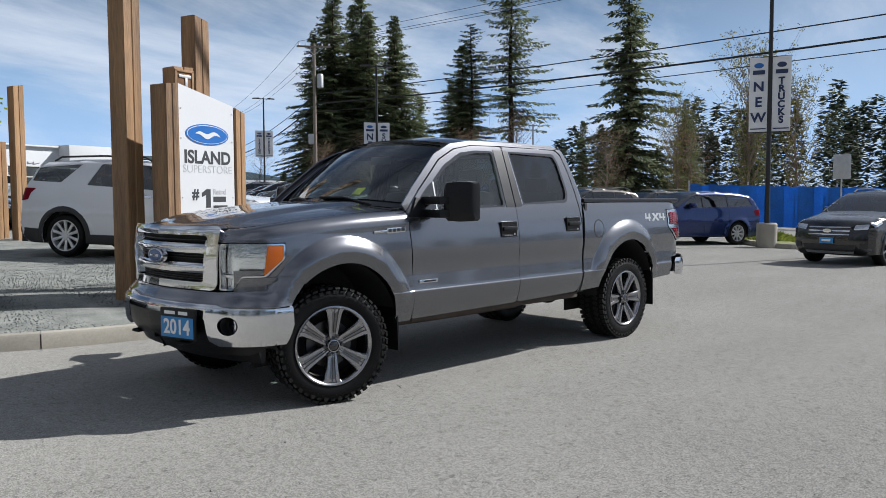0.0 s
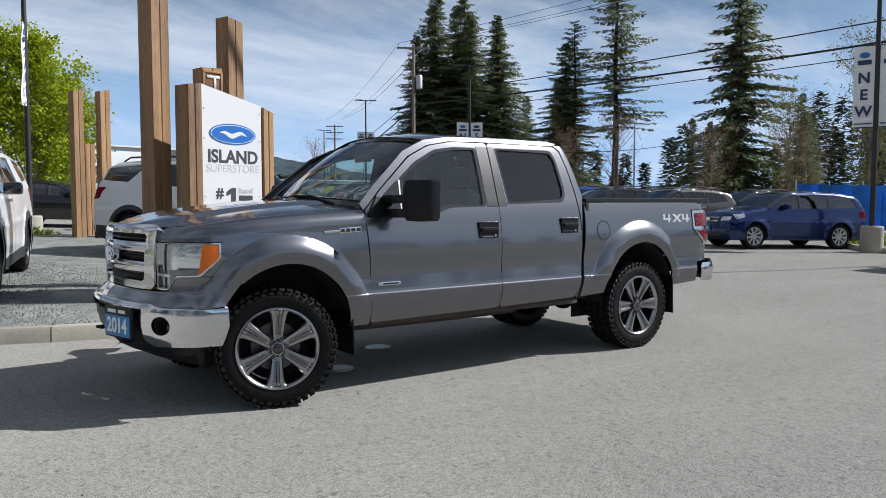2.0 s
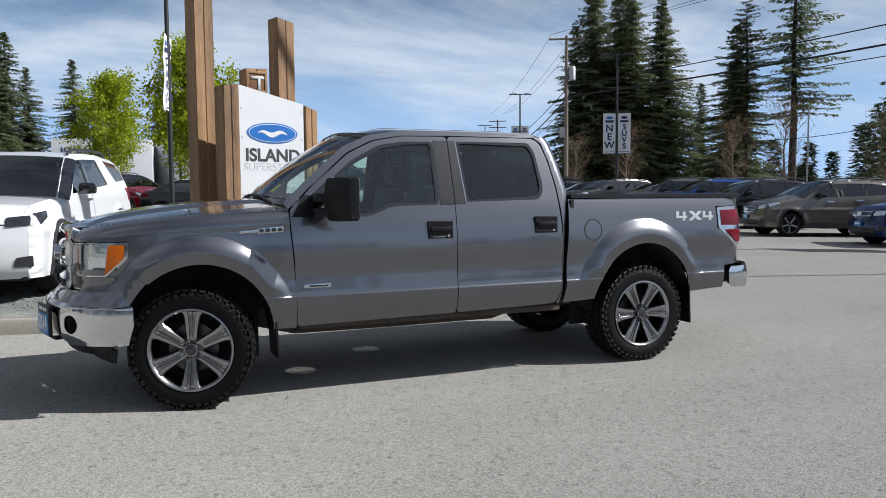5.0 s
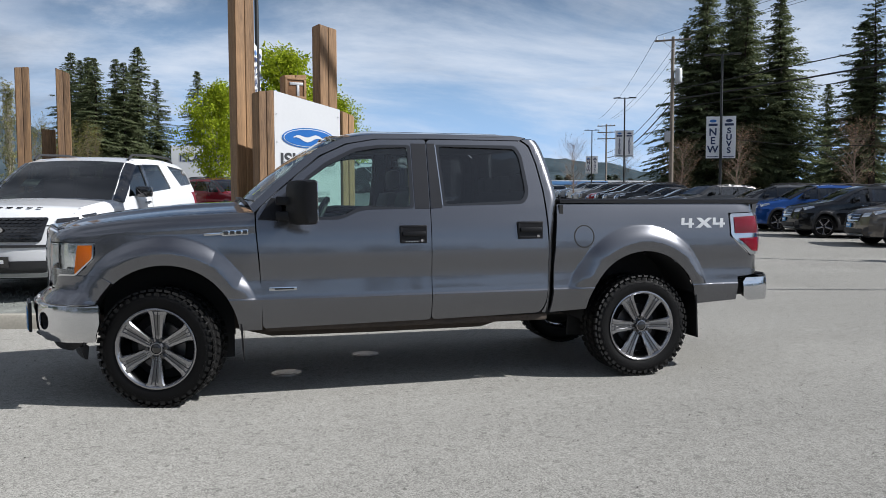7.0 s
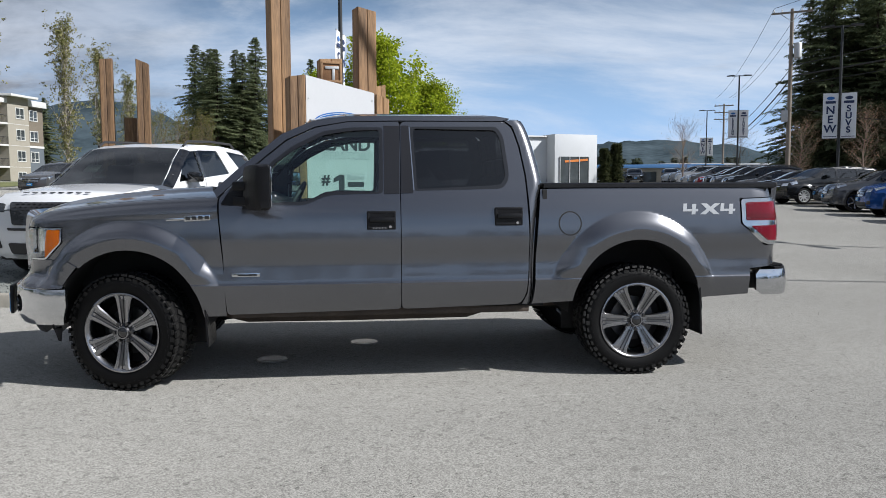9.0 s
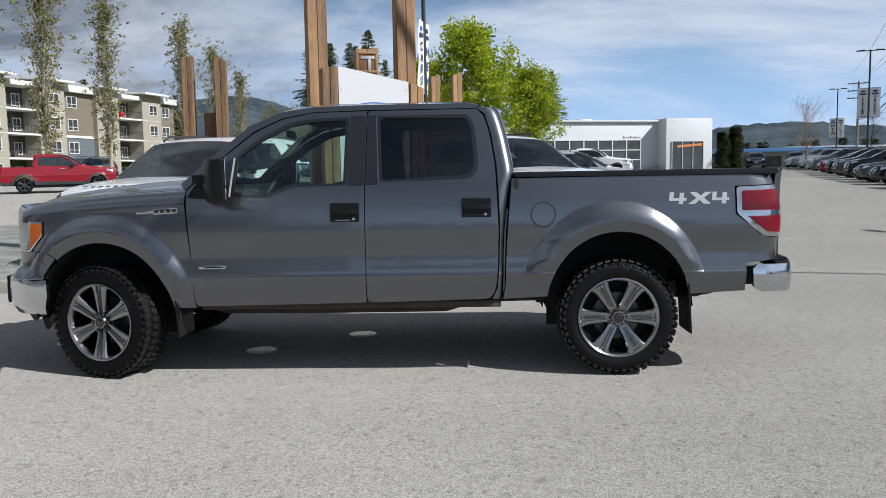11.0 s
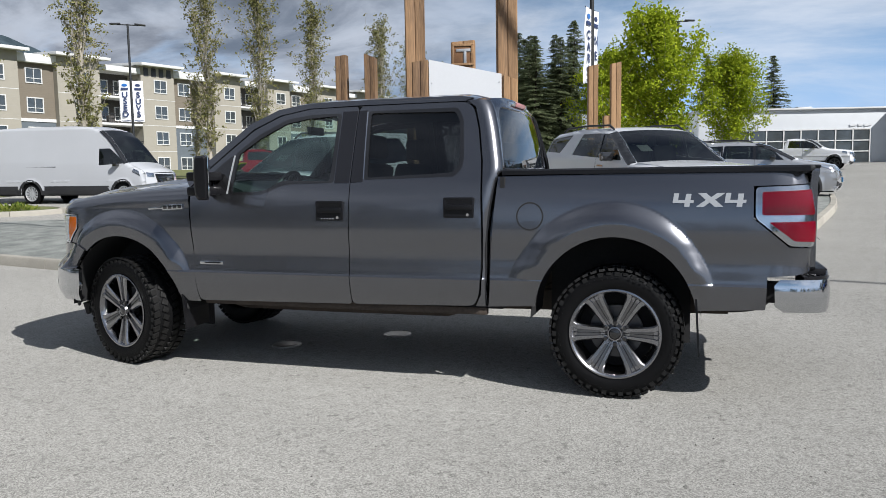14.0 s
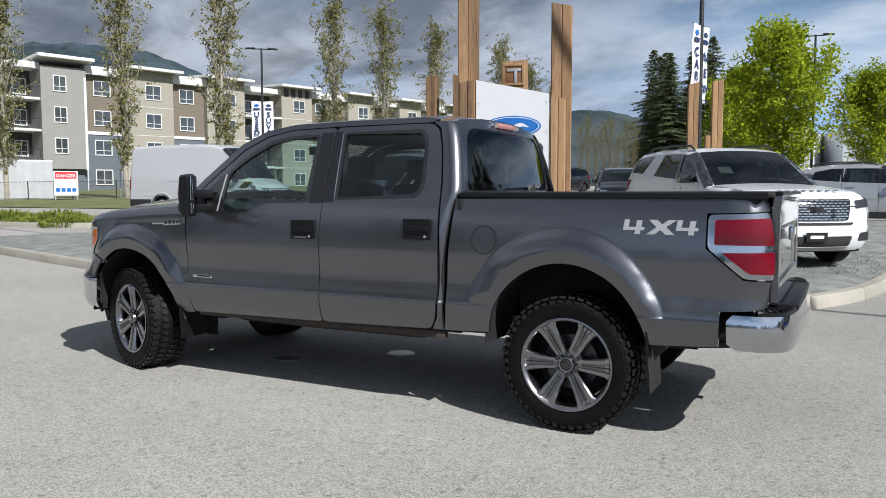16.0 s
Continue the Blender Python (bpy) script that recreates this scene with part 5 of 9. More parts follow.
for sy in (-1, 1):
    x, y, z = bumper_map(0.805 * -sy, 0.607)
    bm = bmesh.new()
    add_spin(bm, [(0.0, -0.012), (0.035, -0.010), (0.044, 0.0), (0.046, 0.03), (0.0, 0.035)], 24)
    bmesh.ops.transform(bm, matrix=pose(x + 0.055, y - sy * 0.02, z, 0, 0, -90), verts=bm.verts)
    fog = part("fog_lamp", bm, M_LAMPSILVER, bumper, "round fog lamp")
    bm = bmesh.new()
    add_spin(bm, [(0.060, -0.004), (0.066, 0.07), (0.02, 0.09), (0.0, 0.09)], 24)
    bmesh.ops.transform(bm, matrix=pose(x + 0.012, y - sy * 0.004, z, 0, 0, -62 if sy < 0 else -118), verts=bm.verts)
    part("fog_housing", bm, M_VOID, bumper)
    bm = bmesh.new()
    add_path_tube(bm, [(-2.56, sy * 0.33, 0.47), (-2.665, sy * 0.33, 0.462), (-2.69, sy * 0.36, 0.468), (-2.665, sy * 0.40, 0.462), (-2.58, sy * 0.40, 0.47)], 0.011)
    part("tow_hook", bm, M_BLACK, bumper, "black tow hook")

# dealer plate with the model year on its holder
plate_m = Matrix.Translation((-2.722, -0.443, 0.607)) @ pose(0, 0, 0, 0, 0, -75)
plate = part("plate_holder", box_bm((0, 0, 0), (0.33, 0.022, 0.205), None, 0.008), M_BLACK, truck, "black plate holder with a blue year plate")
plate.matrix_local = plate_m
part("year_plate", box_bm((0, -0.014, -0.022), (0.305, 0.005, 0.135), None, 0.003), M_BLUEPLATE, plate, "blue plate with white figures")
text_mesh("year_figure", "2014", 0.135, M_WHITEPRINT, plate, Matrix.Translation((0, -0.018, -0.064)) @ pose(0, 0, 0, 90, 0, 0), squeeze=0.92, bold=0.003, extrude=0.001)
for k, w in enumerate((0.10, 0.085)):
    part("name_bar", box_bm((-0.07 + 0.125 * k, -0.0125, 0.072), (w, 0.003, 0.022), None, 0.001), M_WHITEPRINT, plate)

# wiper arms
for y0, y1 in ((-0.62, -0.02), (0.10, 0.62)):
    bm = bmesh.new()
    p = [Vector(screen_map(a, b)) + Vector((-0.022, 0, 0.022)) for a, b in ((y0 / 0.9, -0.03), ((y0 + y1) / 2 / 0.9, 0.035), (y1 / 0.9, 0.03))]
    add_path_tube(bm, p, 0.011, 6)
    q = [Vector(screen_map(a, b)) + Vector((-0.012, 0, 0.012)) for a, b in (((y0 * 0.7 + y1 * 0.3) / 0.9, 0.02), (y1 / 0.9, 0.045))]
    add_path_tube(bm, q, 0.008, 6)
    part("wiper", bm, M_BLACK, truck, "black windscreen wiper")

# ---- truck: rear end ----
for side in (False, True):
    tail = panel("tail_lamp", TAIL_LAMP, lambda u, z: (flank(u, z)[0] + 0.003, flank(u, z)[1] - 0.005, z), M_CHROME, truck, du=0.03, dv=0.03, flange=0.03, mirror=side, label="red tail lamp in a clear silver frame")
    for outline in (fillet([(2.640, 1.140), (2.978, 1.140), (2.978, 1.282), (2.640, 1.272)], 0.012), fillet([(2.676, 1.100), (2.818, 0.992), (2.978, 0.984), (2.978, 1.104)], 0.012)):
        panel("red_lens", outline, lambda u, z: (flank(u, z)[0] + 0.010, flank(u, z)[1] - 0.012, z), M_RED, tail, du=0.03, dv=0.03, flange=0.012, mirror=side, label="red lens")
    panel("lens_band", fillet([(2.655, 1.150), (2.966, 1.150), (2.966, 1.188), (2.655, 1.188)], 0.008), lambda u, z: (flank(u, z)[0] + 0.012, flank(u, z)[1] - 0.0145, z), M_REDDARK, tail, du=0.04, dv=0.04, flange=0.003, mirror=side, label="dark red reflector band")
    panel("clear_cover", TAIL_LAMP, lambda u, z: (flank(u, z)[0] + 0.014, flank(u, z)[1] - 0.017, z), M_CLEAR, tail, du=0.04, dv=0.04, flange=0, mirror=side)

def gate_map(y, z):
    dish = 0.018 * step(0.06, 0.0, abs(abs(z - 1.10) - 0.16)) * 0
    lip = 0.008 * step(1.30, 1.40, z) - 0.020 * step(1.24, 1.20, z) * step(0.90, 0.95, z) * step(0.72, 0.66, abs(y))
    return 2.955 + lip, y, z


gate = panel("tailgate", fillet([(-0.79, 0.81), (0.79, 0.81), (0.80, 1.405), (-0.80, 1.405)], 0.02), gate_map, M_PAINT, truck, du=0.05, dv=0.03, cuts=(1.20, 1.22, 1.24, 0.9, 0.925, 0.95), flange=0.04)
part("gate_handle", box_bm((2.968, 0, 1.17), (0.03, 0.24, 0.085), None, 0.012), M_CHROME, gate, "chrome tailgate handle")
part("gate_badge", box_bm((2.945, -0.55, 1.02), (0.008, 0.22, 0.05), None, 0.003), M_CHROME, gate)
RB = [(0, 3.055, 0.0), (0.60, 3.045, 0.60), (0.85, 3.015, 0.845), (0.98, 2.945, 0.940), (1.12, 2.82, 0.968), (1.36, 2.58, 0.965)]
RB_X, RB_Y = smooth_table([(r[0], r[1]) for r in RB]), smooth_table([(r[0], r[2]) for r in RB])


def rear_map(s, z, off=0.0):
    a = abs(s)
    d = off + 0.012 * (1 - ((z - 0.68) / 0.10) ** 2)
    tx, ty = RB_X(a + 0.01) - RB_X(max(0, a - 0.01)), RB_Y(a + 0.01) - RB_Y(max(0, a - 0.01))
    k = math.hypot(tx, ty)
    return RB_X(a) + ty / k * d, (RB_Y(a) - tx / k * d) * (1 if s >= 0 else -1), z


RBOUT = sym([(0, 0.62), (0.5, 0.62), (0.56, 0.585), (1.17, 0.588), (1.215, 0.62), (1.22, 0.74), (1.19, 0.775), (0, 0.775)])
rbump = panel("rear_bumper", RBOUT, rear_map, M_CHROME, truck, du=0.04, dv=0.03, flange=0.03, label="polished chrome rear bumper with a black step pad")
for sy in (-1, 1):
    bm = bmesh.new()
    rows = []
    for k in range(13):
        s = 0.62 + 0.44 * k / 12
        o, i = rear_map(s, 0.78, -0.004), rear_map(s, 0.78, -0.15)
        rows.append([(o[0], sy * o[1], 0.745), (o[0], sy * o[1], 0.792), (i[0], sy * i[1], 0.800), (i[0], sy * i[1], 0.745)])
    add_loft(bm, rows)
    bmesh.ops.recalc_face_normals(bm, faces=bm.faces)
    pad = part("step_pad", bm, M_BLACK, rbump, "ribbed black step pad")
    for k in range(9):
        o, i = rear_map(0.66 + 0.045 * k, 0.78, -0.015), rear_map(0.66 + 0.045 * k, 0.78, -0.14)
        bm = bmesh.new()
        add_tube(bm, (o[0], sy * o[1], 0.797), (i[0], sy * i[1], 0.803), 0.006, n=6)
        part("pad_rib", bm, M_BLACK, pad)
    part("bumper_bracket", box_bm((2.80, sy * 0.80, 0.68), (0.35, 0.10, 0.12), None, 0.01), M_VOID, rbump)
part("centre_pad", box_bm((2.98, 0, 0.785), (0.14, 1.20, 0.03), None, 0.01), M_BLACK, rbump)
part("hitch", box_bm((2.90, 0, 0.56), (0.20, 0.08, 0.08), None, 0.01), M_VOID, truck)

# soft tonneau cover with its rails and the black caps on the bed's sides
part("tonneau_cover", box_bm((2.03, 0, 1.405), (1.80, 1.74, 0.035), None, 0.015), M_VINYL, truck, "black vinyl tonneau cover")
for sy in (-1, 1):
    bm = bmesh.new()
    add_loft(bm, [[(x, sy * y, z) for y, z in ((0.86, 1.375), (0.86, 1.416), (0.885, 1.421), (0.904, 1.412), (0.906, 1.388))] for x in (1.125, 1.6, 2.2, 2.90)])
    bmesh.ops.recalc_face_normals(bm, faces=bm.faces)
    part("rail_cap", bm, M_BLACK, truck, "black bed rail cap")
part("gate_cap", box_bm((2.945, 0, 1.412), (0.05, 1.60, 0.020), None, 0.01), M_BLACK, truck, "black tailgate cap")

# ---- truck: mirrors, handles, badges ----
for sy in (-1, 1):
    base = bmesh.new()
    add_loft(base, [[(x, sy * (PROF(z) + dy), z) for x, z in ((-1.145, 1.285), (-0.985, 1.275), (-0.985, 1.42), (-1.055, 1.43))] for dy in (0.0, 0.02)])
    bmesh.ops.recalc_face_normals(base, faces=base.faces)
    mirror = part("door_mirror", base, M_BLACK, truck, "large black telescopic tow mirror")
    for z, h in ((1.308, 0.062), (1.408, 0.062)):
        part("mirror_arm", box_bm((-0.970, sy * 1.045, z), (0.10, 0.25, h), pose(0, 0, 0, 0, 0, 8 * sy), 0.015), M_BLACK, mirror)
    bm = bmesh.new()
    add_loft(bm, [[(xc + 0.0 + dx * w, sy * y, 1.40 + dz * hgt) for dx, dz in ((-0.8, -0.82), (-0.95, -0.45), (-1.0, 0.1), (-0.85, 0.75), (-0.6, 0.95), (0.7, 1.0), (1.0, 0.9), (1.0, -0.9), (0.8, -1.0), (-0.45, -1.0))]
                  for y, xc, w, hgt in ((1.130, -0.928, 0.036, 0.130), (1.148, -0.916, 0.054, 0.146), (1.228, -0.868, 0.060, 0.151), (1.302, -0.823, 0.052, 0.147), (1.320, -0.811, 0.036, 0.134))])
    bmesh.ops.recalc_face_normals(bm, faces=bm.faces)
    part("mirror_head", bm, M_BLACK, mirror, "black mirror housing")
    part("mirror_glass", box_bm((-0.806, sy * 1.226, 1.45), (0.006, 0.155, 0.17), pose(0, 0, 0, 0, 0, -31 * sy), 0.003), M_MIRROR, mirror, "mirror glass")
    part("spotter_glass", box_bm((-0.806, sy * 1.226, 1.312), (0.006, 0.155, 0.075), pose(0, 0, 0, 0, 0, -31 * sy), 0.003), M_MIRROR, mirror)
    for x, z, keys in ((-0.05, 1.165, sy < 0), (0.855, 1.185, False)):
        holder = bmesh.new()
        bz = PROF(z) + 0.004
        for dx, dz, sx, sz in ((0, 0.056, 0.200, 0.020), (0, -0.054, 0.200, 0.024), (-0.091, 0, 0.020, 0.132), (0.091, 0, 0.020, 0.132)):
            add_box(holder, (x + dx, sy * bz, z + dz), (sx, 0.020, sz), None, 0.009)
        add_box(holder, (x, sy * bz, z), (0.185, 0.015, 0.115))
        handle = part("door_handle", holder, M_BLACK, truck, "black door handle in a rounded black recess")
        part("handle_bar", box_bm((x + 0.004, sy * (bz + 0.014), z + 0.004), (0.176, 0.022, 0.036), None, 0.012), M_BLACK, handle)
        bm = bmesh.new()
        add_tube(bm, (x + 0.062, sy * (bz + 0.008), z - 0.045), (x + 0.062, sy * (bz + 0.013), z - 0.045), 0.010, n=12)
        part("lock_barrel", bm, M_CHROME, handle)
        if keys:
            for k in range(5):
                bm = bmesh.new()
                add_box(bm, (x - 0.055 + 0.021 * k, sy * (bz + 0.010), z - 0.053), (0.010, 0.003, 0.006))
                part("keypad_key", bm, M_DECAL, handle)
    fu, fz = 1.31, 1.13
    if sy < 0:
        panel("fuel_door", ring(fu, fz, 0.079, 0.082), lambda u, z: (flank(u, z)[0], flank(u, z)[1] - 0.0015, z), M_PAINT, truck, du=0.05, dv=0.05, flange=0.004)
        panel("fuel_door_gap", ring(fu, fz, 0.086, 0.089), lambda u, z: (flank(u, z)[0], flank(u, z)[1] - 0.0022, z), M_VOID, truck, holes=[ring(fu, fz, 0.077, 0.080)[::-1]], du=0.05, dv=0.05, flange=0)
    # plain shapes for the fender badge and the door strip
    fb = part("fender_badge", box_bm((-1.30, sy * (PROF(1.19) + 0.006), 1.192), (0.175, 0.012, 0.040), pose(0, 0, 0, 0, -3 if sy < 0 else -3, 0), 0.004), M_CHROME, truck, "chrome-edged badge on the front fender")
    part("badge_tail", box_bm((-1.445, sy * (PROF(1.18) + 0.006), 1.184), (0.125, 0.008, 0.018), pose(0, 0, 0, 0, -3, 0), 0.003), M_CHROME, fb)
    for k in range(4):
        part("badge_bar", box_bm((-1.362 + 0.042 * k, sy * (PROF(1.19) + 0.0125), 1.190 + 0.002 * k), (0.030, 0.003, 0.024), None, 0.001), M_GLOSSBLACK, fb)
    db = part("door_badge", box_bm((-0.985, sy * (PROF(0.795) + 0.005), 0.797), (0.19, 0.008, 0.026), None, 0.003), M_CHROME, truck, "narrow silver badge on the front door")
    part("badge_print", box_bm((-0.975, sy * (PROF(0.795) + 0.0095), 0.797), (0.13, 0.002, 0.010), None, 0.0005), M_BLACK, db)


# ---- truck: cabin ----
def seat_bm(w, y, x):
    bm = bmesh.new()
    add_box(bm, (x, y, 0.86), (0.52, w, 0.18), None, 0.06)
    add_box(bm, (x + 0.29, y, 1.18), (0.15, w, 0.62), pose(0, 0, 0, 0, 12, 0), 0.06)
    return bm


for y in (-0.42, 0.42):
    seat = part("front_seat", seat_bm(0.52, y, -0.30), M_SEAT, truck, "grey cloth front seat")
    part("head_rest", box_bm((0.07, y, 1.60), (0.10, 0.25, 0.17), None, 0.045), M_SEAT, seat)
bench = part("rear_seat", seat_bm(1.35, 0, 0.62), M_SEAT, truck, "grey cloth rear bench")
for y in (-0.45, 0, 0.45):
    part("head_rest", box_bm((0.96, y, 1.55), (0.10, 0.25, 0.15), None, 0.045), M_SEAT, bench)
bm = bmesh.new()
add_loft(bm, [[(x, y, z) for x, z in ((-1.15, 1.05), (-1.17, 1.345), (-0.98, 1.365), (-0.80, 1.30), (-0.76, 1.12), (-0.85, 1.0))] for y in (-0.83, -0.4, 0.0, 0.4, 0.83)])
bmesh.ops.recalc_face_normals(bm, faces=bm.faces)
part("dashboard", bm, M_DASH, truck, "dark dashboard")
bm = bmesh.new()
wheel_m = pose(-0.70, -0.42, 1.26, 0, -62, 0)
ring_pts = [wheel_m @ Vector((0.19 * math.cos(2 * math.pi * k / 28), 0.19 * math.sin(2 * math.pi * k / 28), 0)) for k in range(29)]
add_path_tube(bm, ring_pts, 0.016, 8)
add_path_tube(bm, [wheel_m @ Vector((-0.19, 0, 0)), wheel_m @ Vector((0.19, 0, 0))], 0.02, 6)
add_box(bm, tuple(wheel_m @ Vector((0, 0, -0.01))), (0.14, 0.12, 0.05), pose(0, 0, 0, 0, -62, 0), 0.02)
part("steering_wheel", bm, M_DASH, truck, "dark steering wheel")
part("inner_mirror", box_bm((-0.63, 0, 1.755), (0.03, 0.25, 0.065), pose(0, 0, 0, 0, -8, 0), 0.012), M_DASH, truck)
for sy in (-1, 1):
    part("door_trim", box_bm((-0.02, sy * 0.87, 0.98), (2.0, 0.05, 0.62), None, 0.02), M_DASH, truck)
    part("sun_visor", box_bm((-0.48, sy * 0.36, 1.84), (0.16, 0.40, 0.015), pose(0, 0, 0, 0, 15, 0), 0.005), M_SEAT, truck)
part("headliner", box_bm((0.22, 0, 1.855), (1.40, 1.36, 0.02), None, 0.005), M_SEAT, truck)
slip = screen_map(-0.40, 0.14)
part("yellow_slip", box_bm((slip[0] + 0.03, slip[1], slip[2] + 0.01), (0.005, 0.10, 0.085), pose(0, 0, 0, 0, 52, 0), 0.001), M_YELLOW, truck, "yellow paper slip inside the windscreen")

# four-wheel-drive lettering on the bed side
FOUR = [(0, 0.28), (0, 1), (0.24, 1), (0.24, 0.5), (0.58, 0.5), (0.58, 0.95), (0.84, 0.95), (0.84, 0.5), (1, 0.5), (1, 0.28), (0.84, 0.28), (0.84, 0), (0.58, 0), (0.58, 0.28)]
CROSS = [(0, 0), (0.38, 0), (0.62, 0.32), (0.9, 0), (1.3, 0), (0.86, 0.52), (1.3, 1), (0.92, 1), (0.66, 0.70), (0.40, 1), (0, 1), (0.42, 0.50)]
for side in (False, True):
    for shape, u0 in ((FOUR, 2.155), (CROSS, 2.288), (FOUR, 2.443)):
        panel("bed_decal", [(u0 + 0.117 * a + 0.012 * b, 1.187 + 0.080 * b) for a, b in (shape[::-1] if shape is FOUR else shape)], lambda u, z: (flank(u, z)[0], flank(u, z)[1] - 0.0025, z), M_DECAL, truck, du=0.2, dv=0.2, flange=0.002, mirror=side, label="silver four-wheel-drive lettering")
# ---- timber sign and posts ----
def timber_post(parent, name, x, y, z0, z1, w, d, turn, slope=0.0, label=""):
    """A heavy sawn post with eased edges, a checked face and a sloped head."""
    bm = bmesh.new()
    c, s = math.cos(radians(turn)), math.sin(radians(turn))
    e = 0.012
    rows = []
    for k in range(7):
        t = k / 6
        z = z0 + (z1 - z0) * t
        sec = []
        for px, py in ((-w / 2 + e, -d / 2), (-0.02, -d / 2), (0.0, -d / 2 + 0.010), (0.012, -d / 2), (w / 2 - e, -d / 2), (w / 2, -d / 2 + e), (w / 2, d / 2 - e), (w / 2 - e, d / 2), (-w / 2 + e, d / 2), (-w / 2, d / 2 - e), (-w / 2, -d / 2 + e)):
            zz = z + (slope * px / w if k == 6 else 0)
            sec.append((x + px * c - py * s, y + px * s + py * c, zz))
        rows.append(sec)
    add_loft(bm, rows)
    bmesh.ops.recalc_face_normals(bm, faces=bm.faces)
    return part(name, bm, M_TIMBER, parent, label)


TURN = 17.0
base_z = ground_z(-0.5, 3.8) + 0.10
monument = thing("entrance_sign", "white dealership sign panel between stained timber posts on gravel", "sign")
sx, sy_ = Vector((math.cos(radians(TURN)), math.sin(radians(TURN)), 0)), Vector((-math.sin(radians(TURN)), math.cos(radians(TURN)), 0))
P0, P1 = Vector((-0.83, 3.45, 0)), Vector((0.02, 3.71, 0))
for k, (z1l, z1r) in enumerate([(2.785, 2.60)]):
    bm = bmesh.new()
    add_loft(bm, [[P0 + sy_ * o + Vector((0, 0, 0.55)), P1 + sy_ * o + Vector((0, 0, 0.55)), P1 + sy_ * o + Vector((0, 0, z1r)), P0 + sy_ * o + Vector((0, 0, z1l))] for o in (0.0, 0.05)])
    bmesh.ops.recalc_face_normals(bm, faces=bm.faces)
    board = part("sign_panel", bm, M_SIGNWHITE, monument, "white printed sign panel")
timber_post(monument, "left_timber", P0.x - 0.10 * sx.x + 0.10 * sy_.x - 0.012, P0.y - 0.10 * sx.y + 0.10 * sy_.y, base_z - 0.1, 2.77, 0.20, 0.26, TURN, 0.03, "stained square timber")
timber_post(monument, "right_timber", P1.x + 0.095 * sx.x + 0.10 * sy_.x + 0.012, P1.y + 0.095 * sx.y + 0.10 * sy_.y, base_z - 0.1, 2.555, 0.18, 0.24, TURN, -0.06, "stained square timber")
for z in (0.75, 1.45, 2.15, 2.5):
    for p in (P0 + sx * 0.03, P1 - sx * 0.03):
        bm = bmesh.new()
        add_tube(bm, p + Vector((0, 0, z)), p - sy_ * 0.006 + Vector((0, 0, z)), 0.009, n=8)
        part("panel_bolt", bm, M_GALV, board)


def on_board(u, z, off=0.0015):
    p = P0 + sx * u - sy_ * off
    return Matrix.Translation((p.x, p.y, z)) @ pose(0, 0, 0, 90, 0, TURN)


# oval emblem as a plain shape
def oval(a, b, u, z, off, material, name, thick=0.006, label=""):
    bm = bmesh.new()
    add_loft(bm, [[(a * math.cos(2 * math.pi * k / 36), b * math.sin(2 * math.pi * k / 36), h) for k in range(36)] for h in (0.0, thick)])
    bmesh.ops.transform(bm, matrix=on_board(u, z, off), verts=bm.verts)
    return part(name, bm, material, board, label)


oval(0.350, 0.128, 0.445, 2.215, 0.001, M_SIGNBLUE, "oval_emblem", 0.005, "blue oval emblem")
oval(0.330, 0.113, 0.445, 2.215, 0.006, M_SIGNWHITE, "oval_line", 0.002)
oval(0.320, 0.105, 0.445, 2.215, 0.008, M_SIGNBLUE, "oval_field", 0.002)
# a plain flowing mark in the oval: a tapered swash
bm = bmesh.new()
add_loft(bm, [[(-0.20 + 0.40 * t, 0.020 * math.sin(9.5 * t + 0.4) + w * (0.005 + 0.026 * math.sin(math.pi * t)) - 0.004, 0.0) for w in (-1, 1)] for t in [k / 20 for k in range(21)]], closed=False)
bmesh.ops.recalc_face_normals(bm, faces=bm.faces)
bmesh.ops.solidify(bm, geom=bm.faces[:], thickness=0.001)
bmesh.ops.transform(bm, matrix=on_board(0.445, 2.215, 0.012), verts=bm.verts)
part("emblem_stroke", bm, M_SIGNWHITE, board)
text_mesh("sign_word", "ISLAND", 0.216, M_SIGNBLACK, board, on_board(0.447, 1.865), extrude=0.001, squeeze=1.04, bold=0.007)
text_mesh("sign_word", "SUPERSTORE", 0.136, M_SIGNGREY, board, on_board(0.447, 1.748), extrude=0.001, squeeze=1.03, bold=-0.002)
text_mesh("sign_word", "#", 0.175, M_SIGNBLACK, board, on_board(0.235, 1.435), extrude=0.001, bold=0.006)
bm = bmesh.new()
one = bm.faces.new([bm.verts.new((0.8 * a, 0.8 * b, 0.001)) for a, b in ((0.02, 0), (0.115, 0), (0.115, 0.285), (0.03, 0.285), (-0.065, 0.225), (-0.065, 0.16), (0.02, 0.195))])
down = bmesh.ops.extrude_face_region(bm, geom=[one])
bmesh.ops.translate(bm, verts=[v for v in down["geom"] if isinstance(v, bmesh.types.BMVert)], vec=(0, 0, -0.001))
bmesh.ops.recalc_face_normals(bm, faces=bm.faces)
bmesh.ops.transform(bm, matrix=on_board(0.385, 1.325), verts=bm.verts)
part("sign_figure", bm, M_SIGNBLACK, board)
text_mesh("sign_word", "Rated", 0.095, M_SIGNGREY, board, on_board(0.515, 1.490), "LEFT", extrude=0.001, bold=0.003)
for z, w in ((1.395, 0.215), (1.285, 0.24)):
    bm = bmesh.new()
    add_box(bm, (w / 2, 0.034, 0.0005), (w, 0.066, 0.001))
    bmesh.ops.transform(bm, matrix=on_board(0.52, z), verts=bm.verts)
    part("name_bar", bm, M_SIGNBLACK, board)

